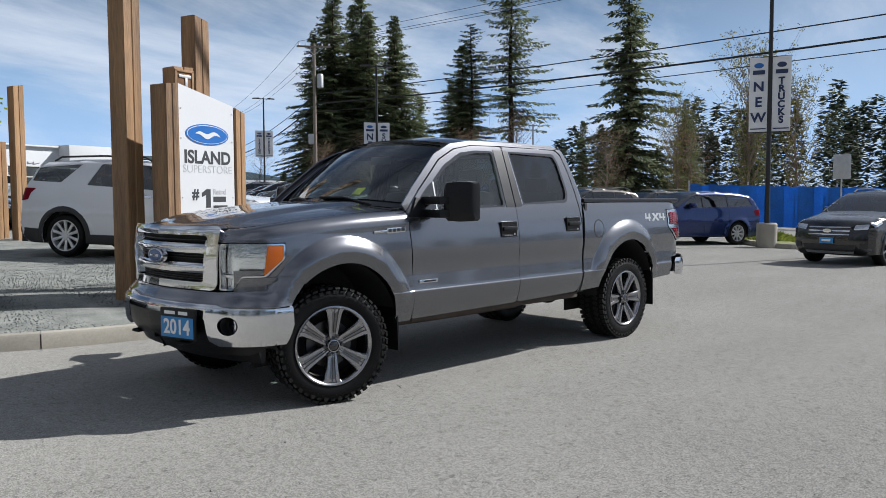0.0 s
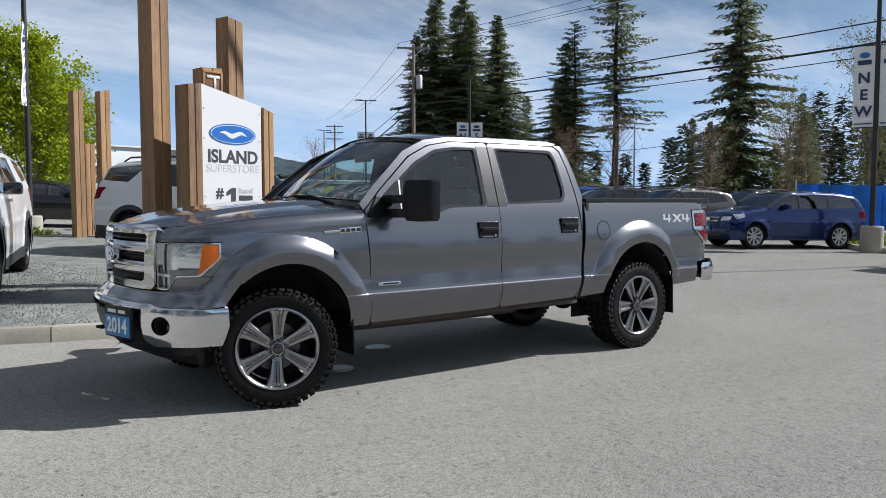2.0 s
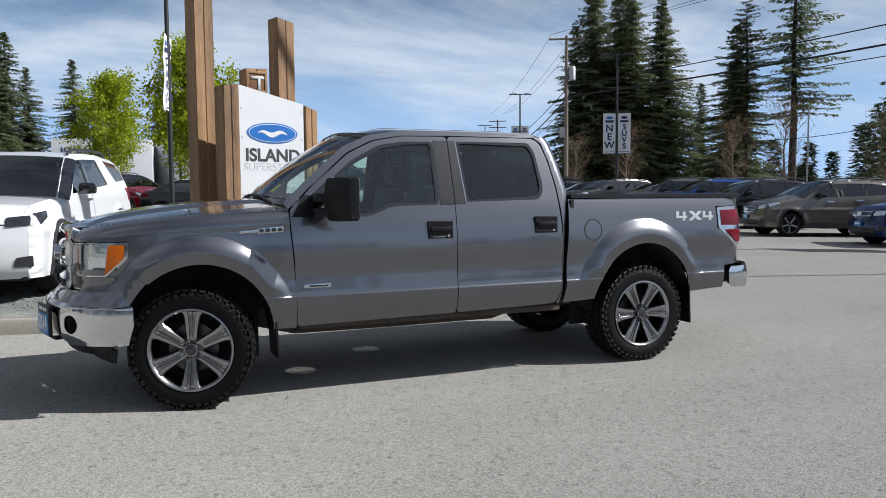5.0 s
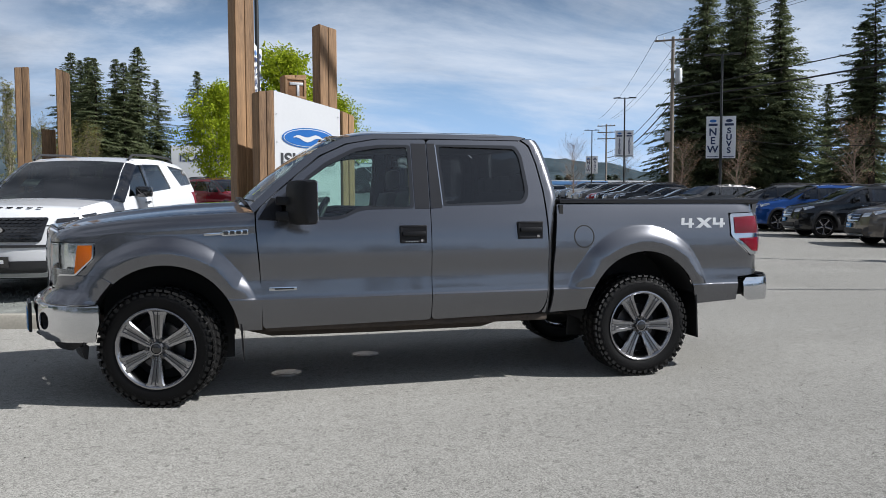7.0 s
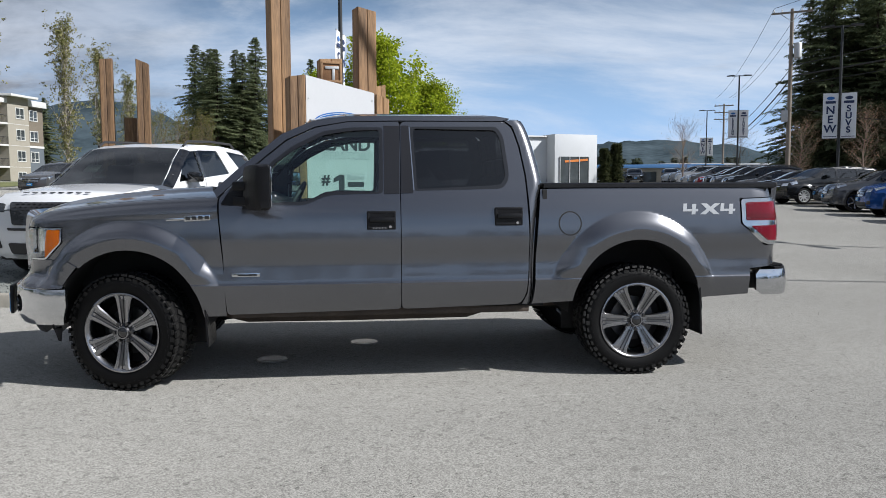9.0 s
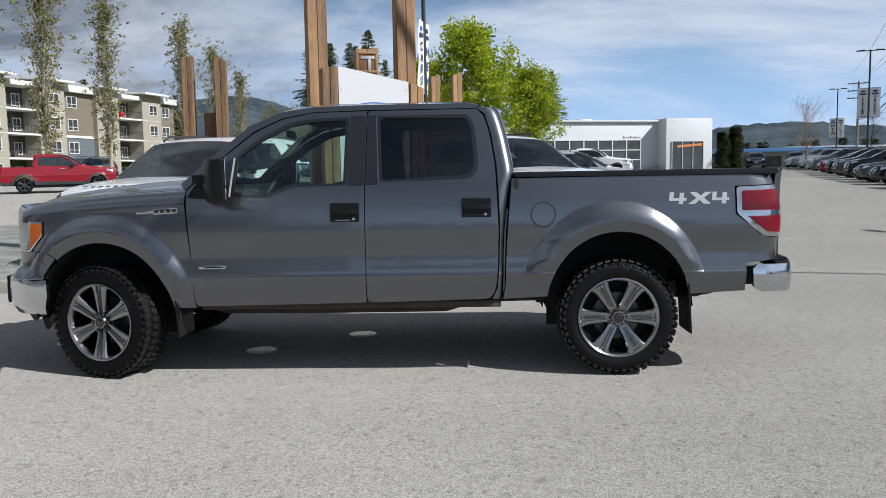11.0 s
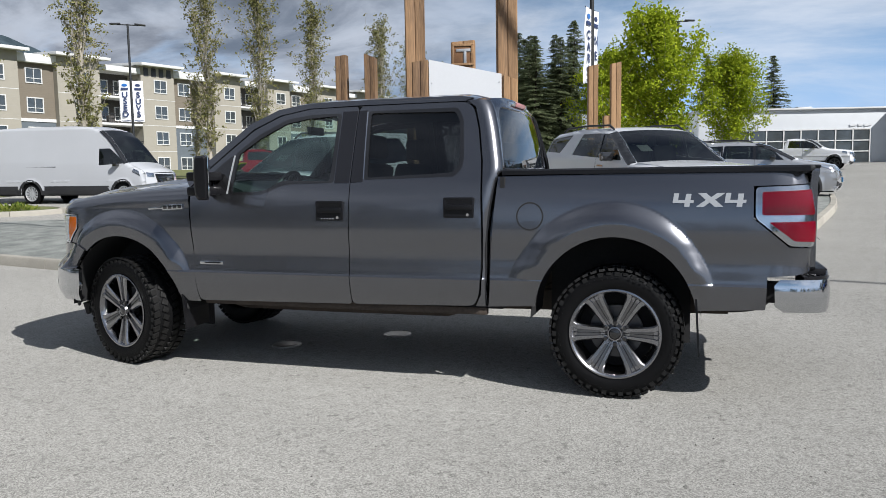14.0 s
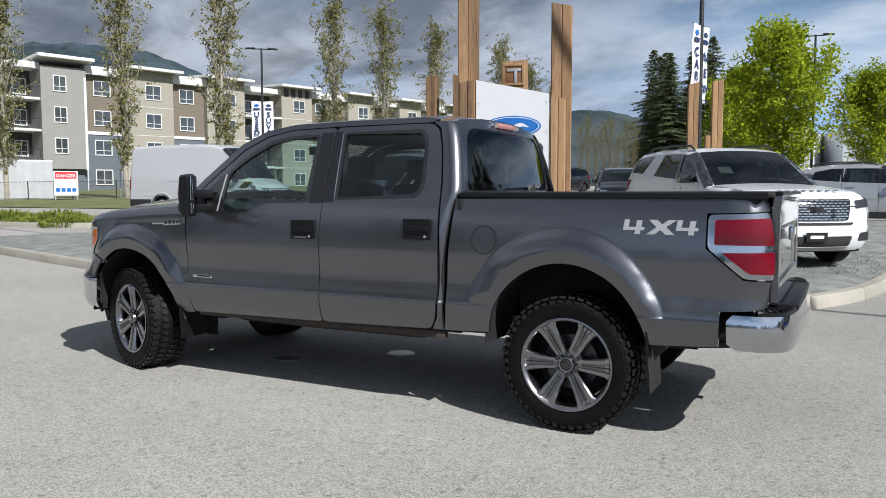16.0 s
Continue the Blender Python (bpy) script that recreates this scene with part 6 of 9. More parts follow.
tall = dict(label="tall square stained timber post rising beside the sign", category="post", group="tall timber posts at the sign")
p = thing("timber_post", **tall)
timber_post(p, "post", -1.21, 4.02, base_z - 0.1, 6.4, 0.258, 0.258, 20)
p = thing("timber_post", **tall)
timber_post(p, "post", -0.09, 4.47, base_z - 0.1, 3.80, 0.265, 0.25, 18, -0.05)
p = thing("carved_post", "short timber post with a carved square emblem on top", "post")
timber_post(p, "post", -0.555, 4.02, base_z - 0.1, 3.06, 0.30, 0.22, 12, 0.02)
cm = Matrix.Translation((-0.555, 4.02, 2.90)) @ pose(0, 0, 0, 0, 0, 12)
for c, s, mt in (((0, -0.118, 0.11), (0.28, 0.02, 0.03), M_TIMBER), ((0, -0.118, -0.13), (0.28, 0.02, 0.03), M_TIMBER), ((-0.125, -0.118, 0), (0.03, 0.02, 0.24), M_TIMBER), ((0.125, -0.118, 0), (0.03, 0.02, 0.24), M_TIMBER)):
    part("frame_bar", box_bm(tuple(cm @ Vector(c)), s, pose(0, 0, 0, 0, 0, 12), 0.004), mt, p)
part("emblem_back", box_bm(tuple(cm @ Vector((0, -0.112, -0.01))), (0.22, 0.008, 0.21), pose(0, 0, 0, 0, 0, 12), 0.001), M_TIMBER_TOP, p)
part("emblem_bar", box_bm(tuple(cm @ Vector((0.01, -0.12, 0.045))), (0.18, 0.012, 0.035), pose(0, 0, 0, 0, 0, 12), 0.003), M_GALV, p, "pale metal emblem")
part("emblem_stem", box_bm(tuple(cm @ Vector((0.03, -0.12, -0.04))), (0.035, 0.012, 0.15), pose(0, 0, 0, 0, 0, 12), 0.003), M_GALV, p, "pale metal emblem")
for trio, posts in (("posts by the planting", ((-5.42, 10.75, 4.08, 0.03), (-4.65, 10.62, 4.02, -0.10), (-5.0, 10.9, 2.88, 0.0))), ("posts behind the white car", ((-0.16, 14.25, 4.0, 0.05), (0.41, 14.15, 4.02, 0.05), (0.17, 14.75, 2.78, 0.0)))):
    for x, y, z, sl in posts:
        p = thing("timber_post", "short square stained timber post" if z < 3 else "square stained timber post in a group of three", "post", group=trio)
        timber_post(p, "post", x, y, ground_z(x, y), z, 0.25, 0.25, 10 if x < -2 else 14, sl)

# ---- lamp standards with banners ----
def lamp_standard(x, y, height, turn, banners=(), head=True, base=0.8, label="dark lamp post with white banners", z_hi=5.75, z_lo=3.55, w=0.80, words=("", ""), radius=0.075, slack=0.0):
    g = ground_z(x, y)
    lp = thing("lamp_post", label, "lamp post", Matrix.Translation((x, y, g)) @ pose(0, 0, 0, 0, 0, turn), group="lamp posts")
    bm = bmesh.new()
    add_tube(bm, (0, 0, base), (0, 0, height), radius, radius * 0.75, 12)
    part("pole", bm, M_POLE, lp)
    if base > 0:
        bm = bmesh.new()
        add_spin(bm, [(0.0, base), (0.27, base), (0.30, base - 0.04), (0.30, -0.1)], 20, axis="z")
        part("footing", bm, M_CONCRETE, lp, "round concrete footing")
    if head:
        part("cross_arm", box_bm((0, 0, height - 0.05), (1.1, 0.06, 0.06), None, 0.01), M_POLE, lp)
        for sx_ in (-0.62, 0.62):
            part("lamp_head", box_bm((sx_, 0, height - 0.02), (0.55, 0.30, 0.07), pose(0, 0, 0, 0, 4 if sx_ > 0 else -4, 0), 0.02), M_POLE, lp)
    for i, word in enumerate(words):
        if not word:
            continue
        sgn = -1 if i == 0 else 1
        bn = new("banner")
        bn.parent = lp
        bn["label"] = "white cloth banner with dark upright lettering"
        bm = bmesh.new()
        rows = []
        for k in range(13):
            z = z_lo - g + (z_hi - z_lo) * k / 12
            ripple = 0.02 * math.sin(k * 0.9 + i) + slack * (1 - k / 12) * 0.06
            rows.append([(sgn * (0.06 + w * u), 0.004 * math.sin(6 * u) + ripple * u + t, z) for u, t in ((0, 0.004), (0.33, 0.004), (0.66, 0.004), (1, 0.004), (1, -0.004), (0.66, -0.004), (0.33, -0.004), (0, -0.004))])
        add_loft(bm, rows)
        bmesh.ops.recalc_face_normals(bm, faces=bm.faces)
        part("cloth", bm, M_BANNER, bn)
        for z in (z_hi - g, z_lo - g):
            bm = bmesh.new()
            add_tube(bm, (0, 0, z), (sgn * (0.08 + w), 0, z), 0.014, n=6)
            part("banner_rod", bm, M_POLE, bn)
        cx = sgn * (0.06 + w / 2)
        hh = z_hi - z_lo
        bm = bmesh.new()
        add_loft(bm, [[(cx + 0.26 * w * math.cos(2 * math.pi * k / 20), -0.012 - h, z_hi - g - 0.11 * hh + 0.035 * hh * math.sin(2 * math.pi * k / 20)) for k in range(20)] for h in (0.0, 0.01)])
        part("oval_mark", bm, M_SIGNBLUE if i == 0 else M_NAVY, bn)
        part("name_bar", box_bm((cx, -0.018, z_hi - g - 0.20 * hh), (0.66 * w, 0.008, 0.055 * hh), None, 0.001), M_NAVY, bn)
        part("foot_bar", box_bm((cx, -0.018, z_lo - g + 0.045 * hh), (0.86 * w, 0.006, 0.014 * hh), None, 0.001), M_NAVY, bn)
        n = len(word)
        size = min(0.62 * hh / n * 1.22, 0.62 * w * 1.25)
        for j, ch in enumerate(word):
            z = z_hi - g - 0.28 * hh - (j + 0.82) * 0.62 * hh / n
            text_mesh("letter", ch, size, M_NAVY, bn, Matrix.Translation((cx, -0.022, z)) @ pose(0, 0, 0, 90, 0, 0), extrude=0.002, bold=0.012)
    return lp


lamp_standard(22.67, 28.4, 8.3, -30, words=("NEW", "SUVS"), z_hi=5.75, z_lo=3.60, w=0.66)
lamp_standard(18.55, 4.72, 8.8, -68, words=("NEW", "TRUCKS"), z_hi=5.70, z_lo=3.45, w=0.52, base=0.75)
lamp_standard(29.1, 50.8, 8.6, -22, words=("LEASING", "TRUCKS"), z_hi=7.15, z_lo=5.05, w=0.66)
lamp_standard(40.3, 80.1, 8.4, -20, words=("NEW", "SUVS"), z_hi=6.9, z_lo=4.8, w=0.66)
lamp_standard(-0.66, 18.1, 9.6, 76, words=("CARS", "NEW"), z_hi=6.15, z_lo=3.95, w=0.46, head=False, base=0.55, slack=1.0, label="dark lamp post with narrow banners behind the gravel")
lamp_standard(-26.5, 29.2, 8.6, 38, words=("USED", "SUVS"), z_hi=6.55, z_lo=4.35, w=0.54, slack=1.5)
lamp_standard(1.35, 40.9, 8.6, 5, label="dark lamp post with two flat heads")

# ---- parked cars ----
def car_wheel(r, width, rim_mat, spokes):
    """Meshes of one road wheel, its outer face towards -y."""
    bm = bmesh.new()
    k = r * 0.70
    add_spin(bm, [(k, -width * 0.45), (k + 0.02, -width * 0.5), (r * 0.86, -width * 0.53), (r * 0.96, -width * 0.46), (r, -width * 0.30), (r, width * 0.30), (r * 0.96, width * 0.46), (r * 0.86, width * 0.5), (k, width * 0.45)], 32)
    t = bpy.data.meshes.new("tyre")
    bm.to_mesh(t), bm.free()
    t.materials.append(M_RUBBER)
    t.shade_smooth()
    bm = bmesh.new()
    add_spin(bm, [(k, width * 0.3), (k, -width * 0.44), (k + 0.012, -width * 0.5), (k - 0.004, -width * 0.5), (k - 0.02, -width * 0.36), (k - 0.03, width * 0.1)], 32)
    for i in range(spokes):
        rows = [[(rr, -width * y + dy, sx * w) for sx, dy in ((-1, 0.03), (-1, 0.0), (-0.3, -0.006), (0.3, -0.006), (1, 0.0), (1, 0.03))] for rr, y, w in ((0.03, 0.34, 0.028), (k * 0.5, 0.38, 0.022), (k - 0.01, 0.44, 0.030))]
        tmp = bmesh.new()
        add_loft(tmp, rows)
        bmesh.ops.recalc_face_normals(tmp, faces=tmp.faces)
        bmesh.ops.transform(tmp, matrix=pose(0, 0, 0, 0, 360 * i / spokes + 90, 0), verts=tmp.verts)
        m = bpy.data.meshes.new("tmp")
        tmp.to_mesh(m), tmp.free()
        bm.from_mesh(m)
        bpy.data.meshes.remove(m)
    add_spin(bm, [(0.0, -width * 0.40), (0.045, -width * 0.40), (0.05, -width * 0.3)], 16)
    rm = bpy.data.meshes.new("rim")
    bm.to_mesh(rm), bm.free()
    rm.materials.append(rim_mat)
    rm.shade_smooth()
    rm.set_sharp_from_angle(angle=radians(35))
    bm = bmesh.new()
    add_spin(bm, [(0.0, 0.0), (k - 0.01, 0.0), (k - 0.01, 0.02), (0, 0.02)], 20)
    d = bpy.data.meshes.new("brake")
    bm.to_mesh(d), bm.free()
    d.materials.append(M_VOID)
    return t, rm, d


def make_car(kind, label, category, paint, sil, wb, wx, width, r, belt, panes, floor=0.24, rim=None, spokes=7, clad=True, roof_rails=True, face=None, tail=None, bow=0.10, group="", screen=None, back=None,
             tumble=0.30, blacks=9):
    """A car from its side outline. sil: (x, z) from the nose's foot over the top to the tail's foot, nose at -x; wx: the front axle's x;
    belt: (x, z) line of the window sills; panes: window outlines; screen and back: index ranges of sil that are glass."""
    car = thing(kind, label, category, group=group)
    hw = width / 2
    top = sil
    x_lo, x_hi = min(p[0] for p in sil), max(p[0] for p in sil)
    belt_f = smooth_table(belt)
    R = 0.11

    def bend(x, y, z):
        f = max(0.0, (x_lo + 0.9 - x) / 0.9)
        b = max(0.0, (x - x_hi + 0.6) / 0.6)
        t = (abs(y) / hw) ** 2
        return x + bow * 2.2 * f * t - bow * 0.9 * b * t, y, z

    segs = [(Vector(a), Vector(b)) for a, b in zip(top, top[1:])]

    def depth_in(x, z):
        p = Vector((x, z))
        best = 9.0
        for a, b in segs:
            ab = b - a
            t = max(0.0, min(1.0, (p - a).dot(ab) / max(1e-9, ab.length_squared)))
            best = min(best, (p - a - ab * t).length)
        return best

    arches = ((wx, r), (wx + wb, r))

    def half(x, z):
        zb = belt_f(x)
        w = hw - 0.045 * (max(0.0, (0.62 - z)) / 0.4) ** 2 - 0.035 * max(0.0, (z - 0.70) / max(0.1, zb - 0.70)) ** 2 if z <= zb else hw - 0.035 - (z - zb) * tumble
        w += 0.012 * step(0.05, 0.0, abs(z - 0.80)) * (1 if z < zb else 0)
        for ax, ar in arches:
            rho = math.hypot(x - ax, max(0, z - r)) / (ar + 0.07)
            w += 0.028 * step(1.35, 1.05, rho) if z < zb else 0
        return w

    def roll(d):
        return 0.0 if d >= R else R - math.sqrt(max(0.0, R * R - (R - d) ** 2))

    def smap(x, z, off=0.0):
        return bend(x, -(half(x, z) - roll(depth_in(x, z)) + off), z)

    # flank outline: silhouette, then back along the sill round the arches
    foot = floor + 0.02
    line = [(p[0], p[1]) for p in top]
    lower = []
    for ax, ar in arches[::-1]:
        rr = ar + 0.06
        a0 = math.asin(max(-1, min(1, (foot - r) / rr)))
        lower += [(ax + rr * math.cos(a0 + (math.pi - 2 * a0) * k / 14), r + rr * math.sin(a0 + (math.pi - 2 * a0) * k / 14)) for k in range(15)]
    outline = (line + lower)[::-1]
    body_parts = []
    for side in (False, True):
        body = panel("body_side", outline, smap, paint, car, holes=[p[::-1] for p in panes], du=0.11, dv=0.07, flange=0.015, mirror=side)
        for pn in panes:
            panel("window_pane", pn, lambda x, z: smap(x, z, -0.012), M_CARGLASS, body, du=0.3, dv=0.15, flange=0, mirror=side)
        # black surround between the windows
        gx0, gx1 = min(p[0] for pn in panes for p in pn), max(p[0] for pn in panes for p in pn)
        for i, (a, b) in enumerate(zip(panes, panes[1:])):
            if i >= blacks:
                continue
            xa, xb = max(p[0] for p in a), min(p[0] for p in b)
            zl = max(min(p[1] for p in a), min(p[1] for p in b))
            zh = min(max(p[1] for p in a), max(p[1] for p in b))
            if xb - xa < 0.3:
                panel("door_pillar", [(xa - 0.01, zl), (xb + 0.01, zl), (xb + 0.01, zh), (xa - 0.01, zh)], lambda x, z: smap(x, z, 0.004), M_GLOSSBLACK, body, du=0.3, dv=0.1, flange=0.005, mirror=side)
            xs = (xa + xb) / 2
            panel("door_gap", [(xs - 0.005, 0.38), (xs + 0.005, 0.38), (xs + 0.005, zl), (xs - 0.005, zl)], lambda x, z: smap(x, z, 0.0025), M_VOID, body, du=0.3, dv=0.08, flange=0, mirror=side)
            panel("door_handle", fillet([(xs - 0.30, zl - 0.16), (xs - 0.10, zl - 0.155), (xs - 0.10, zl - 0.125), (xs - 0.30, zl - 0.13)], 0.012), lambda x, z: smap(x, z, 0.022), paint if not clad else M_CHROME, body, du=0.3, dv=0.1, flange=0.022, mirror=side)
        if screen:
            edge = top[screen[0]:screen[1] + 1]
            under = [(p[0] + 0.085, p[1] - 0.035) for p in edge]
            panel("pillar_trim", (edge + under[::-1])[::-1], lambda x, z: smap(x, z, 0.022), M_GLOSSBLACK, body, du=0.05, dv=0.05, flange=0.02, mirror=side)
        if clad:
            for ax, ar in arches:
                out = [(ax + (ar + 0.145) * math.cos(math.pi * k / 16), r + (ar + 0.145) * math.sin(math.pi * k / 16)) for k in range(17)]
                inn = [(ax + (ar + 0.058) * math.cos(math.pi * k / 16), r + (ar + 0.058) * math.sin(math.pi * k / 16)) for k in range(17)]
                panel("arch_cladding", [(ax + ar + 0.145, foot)] + out + [(ax - ar - 0.145, foot), (ax - ar - 0.045, foot)] + inn[::-1] + [(ax + ar + 0.045, foot)], lambda x, z: smap(x, z, 0.008), M_CLAD, body, du=0.12, dv=0.1, flange=0.01, mirror=side)
            x0, x1 = wx + r + 0.10, wx + wb - r - 0.10
            tx = wx + wb + r + 0.15
            if x_hi - tx > 0.2:
                panel("bumper_cladding", [(tx, foot), (x_hi - 0.10, foot + 0.02), (x_hi - 0.02, 0.52), (tx, 0.50)], lambda x, z: smap(x, z, 0.010), M_CLAD, body, du=0.15, dv=0.08, flange=0.01, mirror=side)
            panel("sill_cladding", [(x0, foot), (x1, foot), (x1, foot + 0.16), (x0, foot + 0.14)], lambda x, z: smap(x, z, 0.009), M_CLAD, body, du=0.3, dv=0.08, flange=0.01, mirror=side)
        if tail:
            panel("tail_lamp", fillet(tail, 0.02), lambda x, z: smap(x, z, 0.008), M_RED, body, du=0.06, dv=0.05, flange=0.012, mirror=side)
        if face:
            panel("head_lamp", fillet(face["lamp"], 0.02), lambda x, z: smap(x, z, 0.006), face.get("lamp_mat", M_LAMPSILVER), body, du=0.05, dv=0.04, flange=0.012, mirror=side)
    # skin over the top: nose, bonnet, screen, roof, tail
    spans = []
    a, b = (screen or (99, 99)), (back or (99, 99))
    names = []
    for i in range(len(top) - 1):
        nm = "windscreen" if a[0] <= i < a[1] else "rear_window" if b[0] <= i < b[1] else "roof" if a[1] <= i < (b[0] if back else 999) and top[i][1] > 0.8 * max(p[1] for p in top) else "bonnet" if i < a[0] and top[i][1] > 0.75 else "nose" if i < a[0] else "tailgate"
        if names and names[-1][0] == nm:
            names[-1][1].append(i + 1)
        else:
            names.append((nm, [i, i + 1]))
    for nm, ids in names:
        bm = bmesh.new()
        rows = []
        pts = []
        for i in ids:
            pts.append(top[i])
        fine = []
        for p, q in zip(pts, pts[1:]):
            n = max(1, int((Vector(p) - Vector(q)).length / 0.12))
            fine += [(p[0] + (q[0] - p[0]) * k / n, p[1] + (q[1] - p[1]) * k / n) for k in range(n)]
        fine.append(pts[-1])
        for x, z in fine:
            w = max(0.1, half(x, z) - R)
            crown = 0.030 if nm in ("roof", "bonnet", "windscreen") else 0.0
            row = []
            for k in range(9):
                y = -w + 2 * w * k / 8
                xx, yy, zz = bend(x, y, z + crown * (1 - (y / w) ** 2))
                row.append((xx, yy, zz))
            rows.append(row)
        add_loft(bm, rows, closed=False)
        bmesh.ops.recalc_face_normals(bm, faces=bm.faces)
        mid = bm.faces[:][0]
        c = sum((f.normal.z for f in bm.faces))
        if c < 0:
            bmesh.ops.reverse_faces(bm, faces=bm.faces)
        part(nm, bm, M_CARGLASS if nm in ("windscreen", "rear_window") else paint, car, angle=50)
    # cabin
    roof_z = max(p[1] for p in top)
    gx0, gx1 = min(p[0] for pn in panes for p in pn), max(p[0] for pn in panes for p in pn)
    seats = bmesh.new()
    add_box(seats, ((gx0 + gx1) / 2, 0, 0.55), (gx1 - gx0 + 0.5, width - 0.25, 0.6))
    for x in (gx0 + 0.75, gx0 + 1.65):
        if x < gx1 - 0.1:
            for y in (-0.38, 0.38):
                add_box(seats, (x, y, belt_f(x) - 0.05), (0.16, 0.46, 0.62), pose(0, 0, 0, 0, 12, 0), 0.05)
                add_box(seats, (x + 0.08, y, belt_f(x) + 0.36), (0.10, 0.24, 0.18), None, 0.04)
    part("cabin", seats, M_CARDARK, car)
    part("underbody", box_bm(((x_lo + x_hi) / 2, 0, floor + 0.10), (x_hi - x_lo - 0.45, width - 0.30, 0.22), None, 0.05), M_VOID, car)
    # nose details on the front face
    zf = sorted([(p[1], p[0]) for p in top if p[0] < x_lo + 0.42 and p[1] < 1.35])
    zs = []
    for z, x in zf:
        if not zs or z > zs[-1][0] + 0.01:
            zs.append((z, x))
    nose = smooth_table(zs) if len(zs) > 1 else (lambda z: x_lo)

    def fmap(y, z, off=0.0):
        xx, yy, zz = bend(nose(z), y, z)
        return xx - off, -yy, zz

    if face:
        def front(nm, pts, mt, off, fl=0.02, holes=()):
            return panel(nm, pts, lambda y, z: fmap(y, z, off), mt, car, holes=holes, du=0.12, dv=0.05, flange=fl)
        gw, g0, g1 = face["grille"]
        gr = front("grille", fillet([(-gw * 0.88, g0), (gw * 0.88, g0), (gw, g1), (-gw, g1)], 0.04), M_GLOSSBLACK, 0.012)
        for k in range(face.get("bars", 3)):
            z = g0 + (g1 - g0) * (k + 0.5) / face.get("bars", 3)
            o = panel("grille_bar", [(-gw * 0.93, z - 0.012), (gw * 0.93, z - 0.012), (gw * 0.93, z + 0.012), (-gw * 0.93, z + 0.012)], lambda y, z: fmap(y, z, 0.022), face.get("bar_mat", M_CHROME), gr, du=0.2, dv=0.03, flange=0.012)
        if face.get("mesh"):
            bm = bmesh.new()
            rows_ = 8
            for r_ in range(rows_):
                z = g0 + (g1 - g0) * (r_ + 0.5) / rows_
                wide = gw * (0.86 + 0.10 * r_ / rows_)
                for c_ in range(13):
                    y = wide * (-1 + 2 * (c_ + 0.5 + (0.5 if r_ % 2 else 0)) / 13.5)
                    if abs(y) > wide - 0.02 or (abs(y) < 0.11 and abs(z - (g0 + g1) / 2) < 0.05):
                        continue
                    add_loft(bm, [[fmap(y + a_, z + b_, off) for a_, b_ in ((-0.040, 0.0), (-0.018, -0.011), (0.018, -0.011), (0.040, 0.0), (0.018, 0.009), (-0.018, 0.009))] for off in (0.010, 0.026)])
            bmesh.ops.recalc_face_normals(bm, faces=bm.faces)
            part("grille_lattice", bm, face["bar_mat"], gr)["kind"] = "stuff"
        if face.get("slot"):
            front("bumper_slot", fillet([(-0.58, 0.632), (0.58, 0.632), (0.60, 0.665), (-0.60, 0.665)], 0.012), M_CLAD, 0.010)
        bmo = bmesh.new()
        add_loft(bmo, [[(fmap(0, (g0 + g1) / 2)[0] - 0.03 - h, 0.10 * math.cos(2 * math.pi * k / 20), (g0 + g1) / 2 + 0.042 * math.sin(2 * math.pi * k / 20)) for k in range(20)] for h in (0.0, 0.012)])
        part("oval_badge", bmo, M_CHROME, gr)
        lw = face["lamp_y"]
        for s in (-1, 1):
            front("head_lamp_front", fillet(sorted_loop([(s * lw[0], lw[2]), (s * lw[1], lw[2] + 0.02), (s * lw[1], lw[3]), (s * lw[0], lw[3] - 0.02)]), 0.02), face.get("lamp_mat", M_LAMPSILVER), 0.012)
            front("fog_recess", fillet(sorted_loop([(s * lw[1] * 0.80, 0.40), (s * lw[1] * 1.02, 0.40), (s * lw[1] * 1.02, 0.53), (s * lw[1] * 0.84, 0.51)]), 0.02), M_CLAD, 0.008)
        front("lower_intake", fillet([(-0.55, 0.33), (0.55, 0.33), (0.60, 0.47), (-0.60, 0.47)], 0.03), M_CLAD, 0.010)
        front("skid_strip", [(-0.52, 0.27), (0.52, 0.27), (0.55, 0.32), (-0.55, 0.32)], M_GALV if clad else M_CLAD, 0.016)
        pz = face.get("plate_z", 0.50)
        pl_ = front("number_plate", [(-0.155, pz), (0.155, pz), (0.155, pz + 0.13), (-0.155, pz + 0.13)], face.get("plate", M_BLUEPLATE), 0.04, 0.02)
        panel("plate_bar", [(-0.10, pz + 0.045), (0.10, pz + 0.045), (0.10, pz + 0.09), (-0.10, pz + 0.09)], lambda y, z: fmap(y, z, 0.043), M_WHITEPRINT, pl_, du=0.3, dv=0.1, flange=0.002)
    # mirrors, rails
    for s in (-1, 1):
        mx = gx0 + 0.28
        part("door_mirror", box_bm((mx, s * (hw + 0.06), belt_f(mx) + 0.10), (0.16, 0.22, 0.16), None, 0.05), M_GLOSSBLACK if clad else paint, car)
        if roof_rails:
            rp = [p for p in top if p[1] > roof_z - 0.12]
            xa, xb = min(p[0] for p in rp) + 0.15, max(p[0] for p in rp) - 0.1
            rw = half((xa + xb) / 2, roof_z - 0.05) - 0.12
            bm = bmesh.new()
            add_path_tube(bm, [(xa, s * rw, roof_z - 0.03), (xa + 0.15, s * rw, roof_z + 0.045), ((xa + xb) / 2, s * rw, roof_z + 0.06), (xb - 0.15, s * rw, roof_z + 0.035), (xb, s * rw, roof_z - 0.04)], 0.018, 8)
            part("roof_rail", bm, M_CLAD, car)
    tyre, rimm, brk = car_wheel(r, 0.235, rim or M_MACHINED, spokes)
